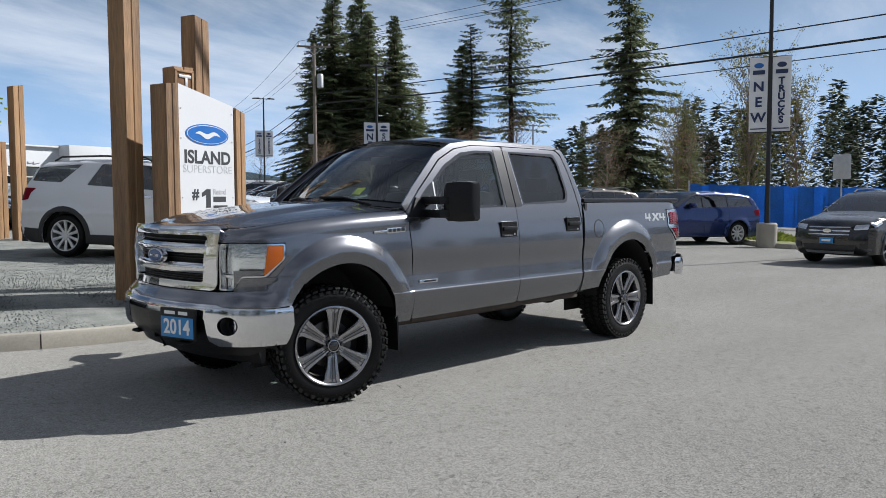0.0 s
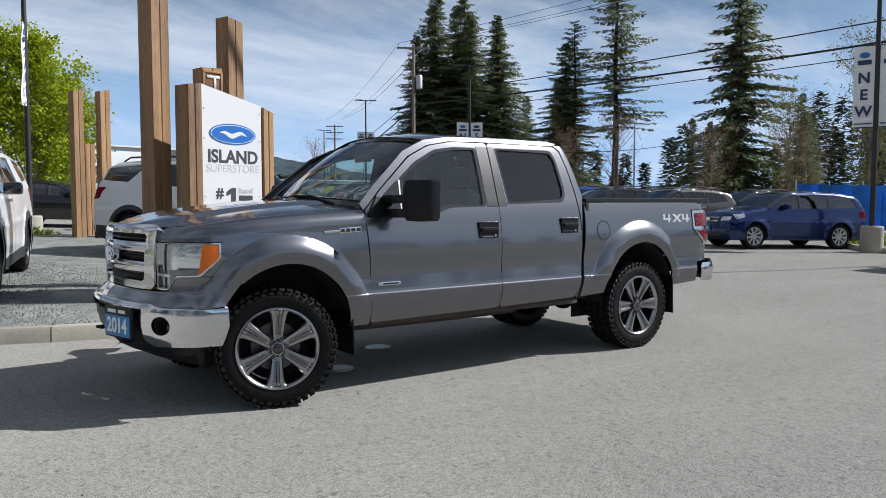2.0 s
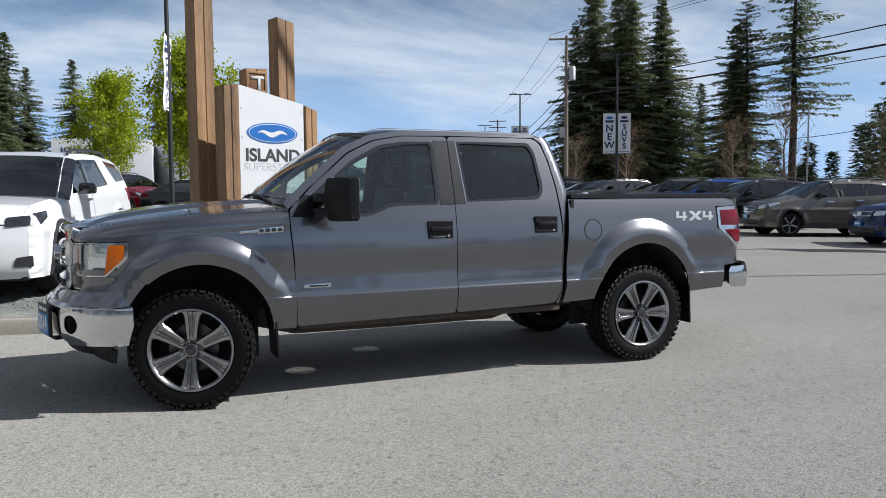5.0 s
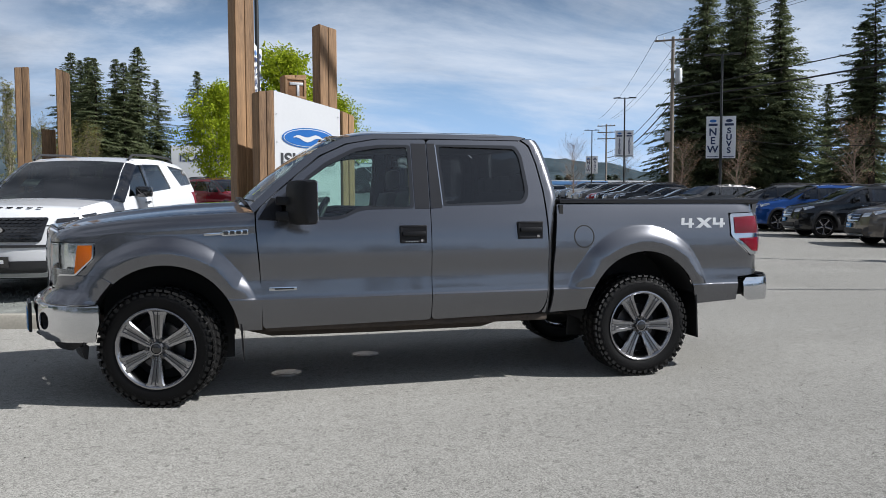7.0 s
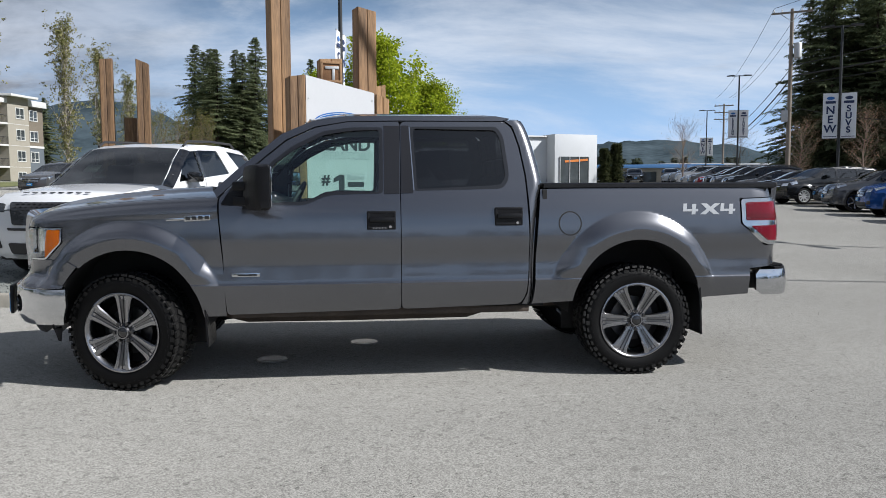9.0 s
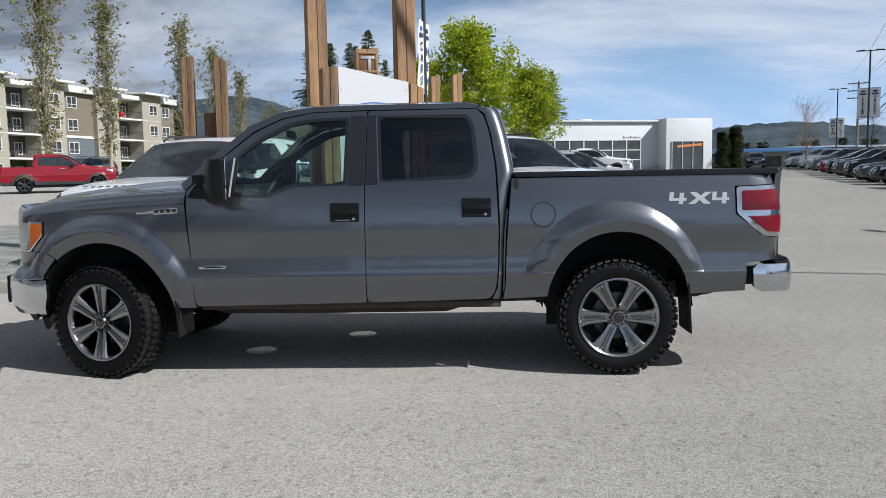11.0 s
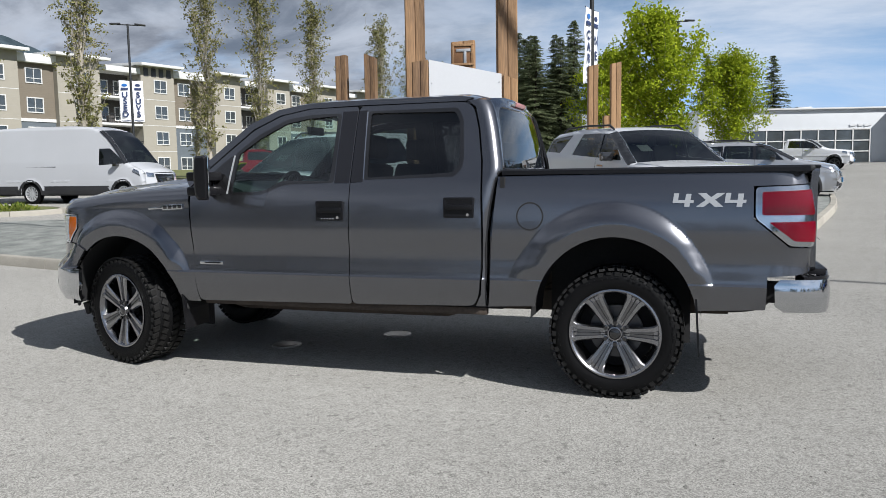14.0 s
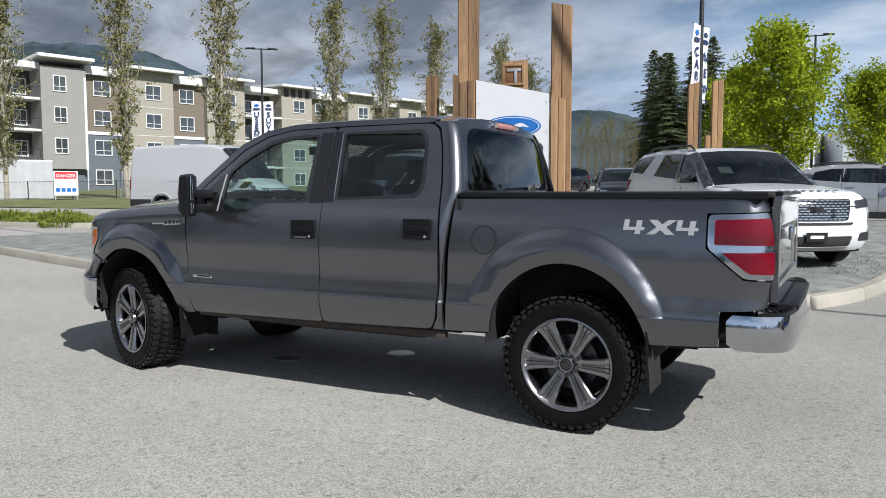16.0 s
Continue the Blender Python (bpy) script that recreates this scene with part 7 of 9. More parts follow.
    for x in (wx, wx + wb):
        for s in (-1, 1):
            w = new("wheel", tyre)
            w.parent = car
            w.matrix_local = pose(x, s * (hw - 0.13), r) @ pose(0, 0, 0, 0, 0, 0 if s < 0 else 180)
            for nm, me in (("rim", rimm), ("brake", brk)):
                o = new(nm, me)
                o.parent = w
            bm = bmesh.new()
            rows = []
            for k in range(13):
                th = math.pi * k / 12
                rows.append([(x + (r + 0.065) * math.cos(th), s * y, r - 0.02 + (r + 0.065) * math.sin(th)) for y in (hw - 0.03, hw - 0.34)])
            add_loft(bm, rows, closed=False)
            part("wheel_housing", bm, M_VOID, car)
    return car


def sorted_loop(pts):
    """Corner points put into turning order."""
    cx, cy = sum(p[0] for p in pts) / len(pts), sum(p[1] for p in pts) / len(pts)
    return sorted(pts, key=lambda p: math.atan2(p[1] - cy, p[0] - cx))


def repaint(car, old, col):
    """Gives a copied car its own colour."""
    for o in (car, *car.children_recursive):
        if o.type == "MESH" and o.data.materials and o.data.materials[0] == old:
            o.material_slots[0].link = "OBJECT"
            o.material_slots[0].material = col


def put_car(car, x, y, hx, hy, lift=0.0):
    """Stands a car on the ground with its nose along (hx, hy)."""
    ang = math.degrees(math.atan2(hy, hx)) - 180
    d = Vector((hx, hy)).normalized()
    z = ground_z(x, y) + lift
    pitch = math.degrees(math.atan2(ground_z(x + d.x, y + d.y) - ground_z(x - d.x, y - d.y), 2.0))
    return Matrix.Translation((x, y, z)) @ pose(0, 0, 0, 0, 0, ang) @ pose(0, 0, 0, 0, pitch, 0)


EXPL = [(-2.40, 0.26), (-2.50, 0.36), (-2.52, 0.62), (-2.48, 0.88), (-2.40, 1.02), (-2.20, 1.09), (-1.70, 1.13), (-1.14, 1.165), (-0.86, 1.33), (-0.56, 1.53), (-0.26, 1.69), (0.02, 1.745), (0.6, 1.765), (1.3, 1.755), (1.95, 1.70), (2.16, 1.60), (2.36, 1.25), (2.46, 0.98), (2.50, 0.62), (2.46, 0.40), (2.36, 0.27)]
EXPL_P = [fillet([(-0.80, 1.20), (0.02, 1.245), (0.02, 1.665), (-0.14, 1.655), (-0.45, 1.52)], 0.03), fillet([(0.09, 1.25), (1.04, 1.295), (0.80, 1.675), (0.09, 1.67)], 0.03), fillet([(1.56, 1.335), (2.18, 1.36), (2.07, 1.60), (1.18, 1.67)], 0.03)]
explorer = make_car("suv", "white suv with a black mesh grille parked facing out", "car", P_WHITE, EXPL, 3.03, -1.57, 1.98, 0.385, [(-2.5, 0.95), (-1.2, 1.12), (0, 1.19), (1.2, 1.235), (2.5, 1.27)], EXPL_P, spokes=10, rim=M_DARKALLOY,
                    face=dict(lamp=[(-2.38, 0.88), (-2.06, 0.95), (-2.02, 1.03), (-2.38, 1.01)], lamp_mat=M_SMOKE, mesh=True, slot=True, grille=(0.58, 0.70, 0.99), plate_z=0.40, bars=0, bar_mat=M_GLOSSBLACK, lamp_y=(0.66, 0.90, 0.86, 0.99), plate=M_GLOSSBLACK), tail=[(2.24, 1.02), (2.42, 1.0), (2.36, 1.235), (2.06, 1.225), (2.18, 1.14)], screen=(7, 10), back=(15, 16), blacks=1, group="white suvs on the gravel")
explorer.matrix_basis = put_car(explorer, -3.487, 6.204, -0.232, -0.973, 0.21)
second = copy_thing(explorer, put_car(explorer, 1.43, 8.735, 0.57, -0.822, 0.21))
tagged(second, "white suv with silver wheels and a bright mesh grille")
for o in second.children_recursive:
    if o.name.startswith("rim") or o.name.startswith("grille_lattice"):
        o.material_slots[0].link = "OBJECT"
        o.material_slots[0].material = M_SILVERRIM if o.name.startswith("rim") else M_CHROME
for car_, along in ((explorer, -2.0), (second, -2.0)):
    for k in range(8):
        o = part("bonnet_letter_bar", box_bm((-2.27, -0.42 + 0.12 * k, 1.105), (0.05, 0.05, 0.008), None, 0.002), M_BLACK, car_)
    part("price_sheet", box_bm((-0.72, 0.45, 1.40), (0.006, 0.22, 0.20), pose(0, 0, 0, 0, 60, 0), 0.001), M_PAPER, car_, "white paper sheet inside the windscreen")

ESC = [(-2.14, 0.27), (-2.24, 0.38), (-2.25, 0.60), (-2.20, 0.82), (-2.08, 0.96), (-1.75, 1.04), (-1.25, 1.12), (-1.02, 1.18), (-0.75, 1.33), (-0.35, 1.54), (-0.05, 1.63), (0.5, 1.675), (1.2, 1.655), (1.78, 1.58), (1.95, 1.50), (2.16, 1.18), (2.24, 0.95), (2.26, 0.60), (2.20, 0.40), (2.10, 0.28)]
ESC_P = [fillet([(-0.72, 1.14), (0.02, 1.16), (0.02, 1.55), (-0.10, 1.55), (-0.45, 1.40)], 0.03), fillet([(0.09, 1.165), (0.92, 1.195), (0.86, 1.56), (0.09, 1.555)], 0.03), fillet([(0.99, 1.20), (1.72, 1.26), (1.60, 1.47), (1.20, 1.55), (0.94, 1.56)], 0.03)]
ESC_F = dict(lamp=[(-2.12, 0.86), (-1.72, 0.95), (-1.75, 1.01), (-2.10, 0.95)], grille=(0.50, 0.66, 0.90), bars=3, lamp_y=(0.54, 0.80, 0.80, 0.93))
escape = make_car("suv", "grey compact suv parked in the sales row", "car", P_GREY, ESC, 2.69, -1.33, 1.84, 0.355, [(-2.2, 0.95), (-1.2, 1.09), (0, 1.13), (1.2, 1.17), (2.2, 1.22)], ESC_P, spokes=5, face=ESC_F, tail=[(1.92, 0.98), (2.20, 0.98), (2.16, 1.16), (1.82, 1.10)], screen=(7, 10), back=(14, 15), group="cars of the sales row")
JOUR = [(-2.34, 0.25), (-2.42, 0.35), (-2.43, 0.62), (-2.38, 0.84), (-2.25, 0.97), (-1.9, 1.05), (-1.35, 1.13), (-1.08, 1.19), (-0.75, 1.38), (-0.42, 1.54), (-0.1, 1.62), (0.6, 1.655), (1.4, 1.63), (2.0, 1.56), (2.18, 1.45), (2.36, 1.15), (2.44, 0.9), (2.44, 0.6), (2.38, 0.38), (2.28, 0.26)]
JOUR_P = [fillet([(-0.80, 1.13), (0.0, 1.15), (0.0, 1.54), (-0.14, 1.54), (-0.52, 1.40)], 0.03), fillet([(0.07, 1.155), (1.0, 1.175), (0.96, 1.55), (0.07, 1.545)], 0.03), fillet([(1.07, 1.18), (2.02, 1.215), (1.85, 1.49), (1.03, 1.55)], 0.03)]
journey = make_car("crossover", "dark blue crossover with silver wheels parked on asphalt", "car", P_NAVY, JOUR, 2.89, -1.50, 1.83, 0.355, [(-2.4, 0.95), (-1.2, 1.09), (0, 1.12), (1.2, 1.14), (2.4, 1.17)], JOUR_P, spokes=9, clad=False, rim=M_DECAL,
                   face=dict(lamp=[(-2.30, 0.83), (-1.92, 0.90), (-1.95, 1.0), (-2.28, 0.96)], grille=(0.46, 0.72, 0.93), bars=2, lamp_y=(0.50, 0.80, 0.78, 0.92)), tail=[(2.12, 0.92), (2.40, 0.92), (2.34, 1.12), (2.08, 1.08)], screen=(7, 10), back=(14, 15), roof_rails=False, group="cars of the sales row")
SED = [(-2.20, 0.24), (-2.30, 0.34), (-2.31, 0.55), (-2.24, 0.72), (-2.05, 0.83), (-1.5, 0.93), (-1.05, 1.0), (-0.6, 1.22), (-0.25, 1.38), (0.1, 1.45), (0.6, 1.47), (1.1, 1.42), (1.55, 1.24), (1.85, 1.10), (2.2, 1.04), (2.32, 0.95), (2.36, 0.6), (2.30, 0.36), (2.2, 0.26)]
SED_P = [fillet([(-0.80, 1.0), (0.08, 1.02), (0.08, 1.36), (-0.08, 1.35), (-0.42, 1.20)], 0.03), fillet([(0.15, 1.025), (1.32, 1.06), (1.1, 1.30), (0.8, 1.36), (0.15, 1.37)], 0.03)]
sedan = make_car("sedan", "dark low saloon car parked in the sales row", "car", P_BLACK, SED, 2.75, -1.42, 1.82, 0.335, [(-2.2, 0.82), (-1.1, 0.96), (0, 0.985), (1.2, 1.02), (2.3, 1.05)], SED_P, spokes=8, clad=False, face=dict(lamp=[(-2.16, 0.66), (-1.78, 0.76), (-1.82, 0.84), (-2.12, 0.78)], grille=(0.42, 0.48, 0.68), bars=3, lamp_y=(0.50, 0.80, 0.62, 0.74)),
                 tail=[(1.95, 0.84), (2.30, 0.84), (2.28, 0.98), (1.9, 0.98)], screen=(6, 9), back=(11, 13), roof_rails=False, group="cars of the sales row")
row_h = (-0.93, 0.36)
sales = ((journey, 17.75, 7.05, *row_h, None, ""), (escape, 17.55, 10.95, *row_h, P_BRONZE, "brown-grey suv parked in the sales row"), (escape, 18.15, 14.4, *row_h, P_BLACK, "black suv parked in the sales row"), (escape, 18.9, 17.5, *row_h, P_BLUE, "bright blue suv parked in the sales row"),
         (escape, 19.4, 20.3, *row_h, None, ""), (journey, 20.6, 26.2, -0.99, -0.02, P_BLACK, "long black crossover parked side-on in the sales row"), (sedan, 21.0, 23.3, *row_h, None, ""), (sedan, 21.2, 29.4, *row_h, None, ""), (sedan, 21.9, 32.4, *row_h, P_GREY, "grey saloon car parked in the sales row"), (escape, 22.8, 35.5, *row_h, P_BLACK, "black suv parked in the sales row"),
         (escape, 23.7, 38.8, *row_h, None, ""), (escape, 24.8, 42.2, *row_h, P_BLACK, "black suv parked in the sales row"), (sedan, 25.9, 45.8, *row_h, P_RED, "red car parked in the sales row"), (escape, 27.0, 49.5, *row_h, P_GREY, ""), (sedan, 28.2, 53.4, *row_h, P_SILVER, "silver saloon car parked in the sales row"), (escape, 29.4, 57.5, *row_h, P_WHITE, "white suv parked in the sales row"),
         (escape, 30.6, 61.8, *row_h, P_SILVER, "silver suv parked in the sales row"), (sedan, 31.8, 66.3, *row_h, P_WHITE, "white saloon car parked in the sales row"), (escape, 25.5, 16.5, *row_h, P_BRONZE, "brown-grey suv parked in the row behind"), (sedan, 26.0, 20.2, *row_h, P_BLACK, ""), (escape, 26.8, 24.0, *row_h, P_NAVY, "dark blue suv parked in the row behind"),
         (sedan, 27.6, 27.6, *row_h, P_GREY, "grey saloon car parked in the row behind"), (escape, 28.4, 31.5, *row_h, P_RED, "red suv parked in the row behind"), (escape, 25.2, 12.9, *row_h, P_BLACK, ""))
first = set()
for base_car, x, y, hx, hy, col, lab in sales:
    m = put_car(base_car, x, y, hx, hy)
    if base_car.name not in first and col is None:
        first.add(base_car.name)
        base_car.matrix_basis = m
        c = base_car
    else:
        c = copy_thing(base_car, m)
        if col is not None:
            repaint(c, base_car.children[0].data.materials[0], col)
    if lab:
        tagged(c, lab)
c = copy_thing(escape, put_car(escape, 15.35, 0.72, -0.985, 0.16))
repaint(c, P_GREY, P_BLACK)
tagged(c, "black suv with a chrome-barred grille facing the lot")
c = copy_thing(escape, put_car(escape, 4.05, 18.9, 0.995, -0.08))
repaint(c, P_GREY, P_SILVER)
tagged(c, "silver suv parked beyond the gravel island")
c = copy_thing(sedan, put_car(sedan, 0.9, 22.5, 0.8, -0.6))
tagged(c, "dark saloon car parked behind the silver suv")
c = copy_thing(escape, put_car(escape, -1.8, 26.0, 0.6, -0.8))
repaint(c, P_GREY, P_RED)
tagged(c, "red suv parked under the young maples")
c = copy_thing(escape, put_car(escape, -4.5, 24.0, 0.3, -0.95))
repaint(c, P_GREY, P_BLACK)
tagged(c, "black suv parked under the young maples")
for x, y, col, lab in ((24.5, 82, P_SILVER, "silver"), (28.0, 82, P_BLACK, "black"), (32.0, 81, P_BLACK, "black"), (36, 80, P_GREY, "grey"), (-15.8, 36.5, P_GREY, "grey"), (-24, 42, P_GREY, "grey"), (-17, 41, P_SILVER, "silver"), (-13.5, 43, P_BLACK, "black")):
    c = copy_thing(escape if col is not P_RED else sedan, put_car(escape, x, y, -0.3, -0.95))
    repaint(c, P_GREY if col is not P_RED else P_BLACK, col)
    tagged(c, lab + " car parked far off in the lot")

VAN = [(-2.95, 0.30), (-3.05, 0.40), (-3.06, 0.75), (-3.0, 1.05), (-2.85, 1.16), (-2.35, 1.34), (-2.15, 1.42), (-1.75, 1.95), (-1.45, 2.30), (-1.15, 2.55), (-0.7, 2.68), (0.2, 2.73), (2.0, 2.72), (3.3, 2.68), (3.45, 2.55), (3.50, 1.2), (3.50, 0.55), (3.42, 0.34)]
VAN_P = [fillet([(-2.10, 1.40), (-1.05, 1.34), (-1.05, 1.92), (-1.50, 1.92)], 0.04)]
van = make_car("cargo_van", "white high-roof cargo van with black bumpers", "van", P_VAN_SHADED, VAN, 3.75, -2.02, 2.06, 0.36, [(-3.0, 1.10), (-1.0, 1.36), (1, 1.45), (3.5, 1.5)], VAN_P, floor=0.30, spokes=12, rim=M_DECAL, clad=True, roof_rails=False, tumble=0.13,
               face=dict(lamp=[(-2.90, 0.95), (-2.45, 1.10), (-2.50, 1.22), (-2.80, 1.12)], grille=(0.55, 0.68, 1.02), bars=3, bar_mat=M_BLACK, lamp_y=(0.60, 0.88, 0.92, 1.08), plate=M_GLOSSBLACK), tail=[(3.36, 1.0), (3.48, 1.0), (3.48, 1.5), (3.36, 1.5)], screen=(6, 9), bow=0.12)
van.matrix_basis = put_car(van, -18.5, 17.17, 0.997, 0.08, -0.03)
for s in (-1, 1):
    part("sliding_rail", box_bm((1.55, s * 0.998, 1.30), (1.75, 0.02, 0.035), None, 0.006), M_CLAD, van, "dark sliding door rail")
    for x0, x1 in ((-1.5, 1.22), (2.24, 3.36)):
        part("lower_cladding", box_bm(((x0 + x1) / 2, s * 1.005, 0.50), (x1 - x0, 0.05, 0.30), None, 0.015), M_CLAD, van, "black lower cladding")

PICK = [(-2.60, 0.35), (-2.70, 0.48), (-2.71, 0.80), (-2.66, 1.04), (-2.5, 1.13), (-1.9, 1.19), (-1.35, 1.23), (-1.05, 1.33), (-0.7, 1.60), (-0.40, 1.76), (-0.1, 1.81), (0.6, 1.83), (0.95, 1.80), (1.02, 1.66), (1.10, 1.24), (1.5, 1.22), (2.55, 1.24), (2.62, 1.15), (2.64, 0.65), (2.56, 0.45)]
PICK_P = [fillet([(-0.90, 1.24), (-0.02, 1.26), (-0.02, 1.70), (-0.18, 1.70), (-0.52, 1.56)], 0.03), fillet([(0.05, 1.262), (0.86, 1.28), (0.82, 1.70), (0.05, 1.705)], 0.03)]
ranger = make_car("pickup", "red crew-cab pickup parked before the flats", "pickup truck", P_RED, PICK, 3.22, -1.75, 1.88, 0.38, [(-2.6, 1.05), (-1.2, 1.20), (0, 1.235), (1.1, 1.25), (2.6, 1.26)], PICK_P, floor=0.36, spokes=6, rim=M_DARKALLOY, clad=True, roof_rails=False,
                  face=dict(lamp=[(-2.58, 0.92), (-2.2, 1.0), (-2.22, 1.1), (-2.56, 1.06)], grille=(0.55, 0.76, 1.06), bars=2, lamp_y=(0.58, 0.82, 0.88, 1.05)), tail=[(2.44, 0.95), (2.61, 0.95), (2.61, 1.20), (2.44, 1.20)], screen=(7, 10), group="other pickups")
ranger.matrix_basis = put_car(ranger, -19.4, 30.7, 0.86, 0.5)
c = copy_thing(ranger, put_car(ranger, 8.8, 46.6, 0.96, -0.25))
repaint(c, P_RED, P_WHITE)
tagged(c, "white pickup parked before the showroom")

# ---- the flats beyond the lot ----
A0 = Vector((-64.96, 43.17, 0))
ADIR = Vector((0.26, 0.966, 0)).normalized()
AZ = 1.35
AM = Matrix(((ADIR.x, -ADIR.y, 0, A0.x), (ADIR.y, ADIR.x, 0, A0.y), (0, 0, 1, AZ), (0, 0, 0, 1)))  # x along the front, -y outwards
flats = thing("apartment_building", "four-storey cream and taupe apartment building with white eaves", "apartment building", AM)
FH = 2.95


def window_meshes(w, h):
    bm = bmesh.new()
    t = 0.10
    xs, zs = (-w / 2, -w / 2 + t, -0.03, 0.03, w / 2 - t, w / 2), (-h / 2, -h / 2 + t, -h * 0.18 - 0.03, -h * 0.18 + 0.03, h / 2 - t, h / 2)
    grid = [[bm.verts.new((a, -0.05, b)) for b in zs] for a in xs]
    made = [bm.faces.new((grid[i][j], grid[i + 1][j], grid[i + 1][j + 1], grid[i][j + 1])) for i in range(5) for j in range(5) if (i, j) not in ((1, 1), (3, 1), (1, 3), (3, 3))]
    pushed = bmesh.ops.extrude_face_region(bm, geom=made)
    bmesh.ops.translate(bm, verts=[v for v in pushed["geom"] if isinstance(v, bmesh.types.BMVert)], vec=(0, 0.10, 0))
    bmesh.ops.recalc_face_normals(bm, faces=bm.faces)
    f = bpy.data.meshes.new("frame")
    bm.to_mesh(f), bm.free()
    f.materials.append(M_TRIM)
    bm = bmesh.new()
    add_box(bm, (0, 0.03, 0), (w - 0.1, 0.02, h - 0.1))
    g = bpy.data.meshes.new("pane")
    bm.to_mesh(g), bm.free()
    g.materials.append(M_WINGLASS)
    return f, g


WIN, WIN_N = window_meshes(1.75, 1.55), window_meshes(1.25, 1.55)


def add_window(parent, x, y, z, kind, turn=0):
    f = new("window", kind[0])
    f.parent = parent
    f.matrix_local = pose(x, y, z, 0, 0, turn)
    g = new("pane", kind[1])
    g.parent = f


def wall_block(x0, x1, y0, z0, z1, mat, depth=9.0):
    return part("wall", box_bm(((x0 + x1) / 2, y0 + depth / 2, (z0 + z1) / 2), (x1 - x0, depth, z1 - z0), None, 0), mat, flats)


x = -22.6
bays = [("cream", 4.4), ("taupe", 4.4), ("cream", 4.2), ("taupe", 4.0), ("balcony", 4.6), ("grey", 4.2), ("taupe", 4.1), ("cream", 5.1), ("taupe", 4.0), ("cream", 4.8), ("balcony", 5.1), ("cream_no", 4.5), ("taupe", 5.9),
        ("cream", 4.4), ("balcony", 4.8), ("cream", 4.2), ("taupe", 5.6), ("cream", 4.2), ("balcony", 5.0), ("cream", 4.2), ("taupe", 4.0)]
for i, (kind, w) in enumerate(bays):
    x1 = x + w
    if kind in ("cream", "cream_no"):
        wl_ = wall_block(x, x1, -0.7, -0.6, 4 * FH + 0.9, M_CREAM, 9.7)
        part("roof_slab", box_bm(((x + x1) / 2, 3.4, 4 * FH + 1.15), (w + 1.3, 10.6, 0.30), pose(0, 0, 0, 3, 0, 0), 0.02), M_TRIM, flats, "white overhanging roof slab")
        for k in range(4):
            add_window(wl_, (x + x1) / 2 + 0.3, -0.73, FH * k + 1.55, WIN)
            part("wall_joint", box_bm(((x + x1) / 2, -0.705, FH * k + 0.02), (w, 0.02, 0.05), None, 0), M_TRIM, wl_)
        if kind == "cream_no":
            for k in range(4):
                part("number_bar", box_bm((x + 0.70 + 1.02 * k, -0.74, 4 * FH + 0.15), (0.6, 0.05, 0.95), None, 0.01), M_SIGNBLACK, wl_, "dark house number plate")
    elif kind == "grey":
        wl_ = wall_block(x, x1, -0.9, 2.3, 4 * FH + 0.2, M_GREYSIDE, 9.5)
        part("roof_slab", box_bm(((x + x1) / 2, 3.4, 4 * FH + 0.75), (w + 1.0, 10.6, 0.32), pose(0, 0, 0, -3, 0, 0), 0.02), M_TRIM, flats, "white overhanging roof slab")
        wall_block(x + 0.4, x1, -0.2, -0.6, 2.3, M_SLATE, 8)
        for k in range(1, 4):
            add_window(wl_, x + 1.7, -0.93, FH * k + 1.55, WIN_N)
        part("corner_trim", box_bm((x1 - 0.12, -0.92, 6.7), (0.25, 0.06, 9.0), None, 0), M_TRIM, wl_)
    elif kind == "taupe":
        up = wall_block(x, x1, 0.0, 2 * FH, 4 * FH - 0.1, M_TAUPE)
        lo = wall_block(x, x1, 0.004, -0.6, 2 * FH, M_SLATE)
        part("fascia", box_bm(((x + x1) / 2, 3.9, 4 * FH + 0.25), (w, 9.2, 0.85), None, 0.02), M_TRIM, flats, "white fascia")
        part("string_course", box_bm(((x + x1) / 2, -0.03, 2 * FH + 0.05), (w, 0.10, 0.32), None, 0), M_TRIM, flats)
        for k in range(4):
            add_window(up if k > 1 else lo, x + 1.9, -0.03, FH * k + 1.55, WIN)
            if w > 6:
                add_window(up if k > 1 else lo, x + 4.9, -0.03, FH * k + 1.55, WIN_N)
        part("drain_pipe", box_bm((x + 0.25, -0.05, 2 * FH), (0.10, 0.10, 4 * FH), None, 0), M_TRIM, flats)
    else:
        # set-back wall, its recess shade put into the colour
        bk = wall_block(x, x1, 1.8, -0.6, 4 * FH + 0.3, M_BALCONY_SHADE, 7.2)
        part("fascia", box_bm(((x + x1) / 2, 3.9, 4 * FH + 0.15), (w, 9.2, 0.6), None, 0.02), M_TRIM, flats, "white fascia")
        for k in range(4):
            part("balcony_floor", box_bm(((x + x1) / 2, 0.6, FH * k + 0.0), (w, 2.6, 0.24), None, 0.01), M_TRIM, flats, "white balcony slab")
            rail = part("balcony_rail", box_bm(((x + x1) / 2, -0.6, FH * k + 1.12), (w, 0.05, 0.06), None, 0), M_POLE, flats, "dark balcony railing")
            for j in range(22):
                part("baluster", box_bm((x + 0.15 + (w - 0.3) * j / 21, -0.6, FH * k + 0.6), (0.025, 0.025, 1.0), None, 0), M_POLE, rail)
            add_window(bk, (x + x1) / 2 - 0.9, 1.76, FH * k + 1.3, WIN)
            add_window(bk, (x + x1) / 2 + 1.3, 1.76, FH * k + 1.3, WIN_N)
            if (i + k) % 3 == 0:
                part("balcony_chair", box_bm((x + 1.6, 0.2, FH * k + 0.55), (0.6, 0.5, 0.8), None, 0.05), M_REDSIGN if k == 3 else M_BALCONY_SHADE, flats)
    x = x1

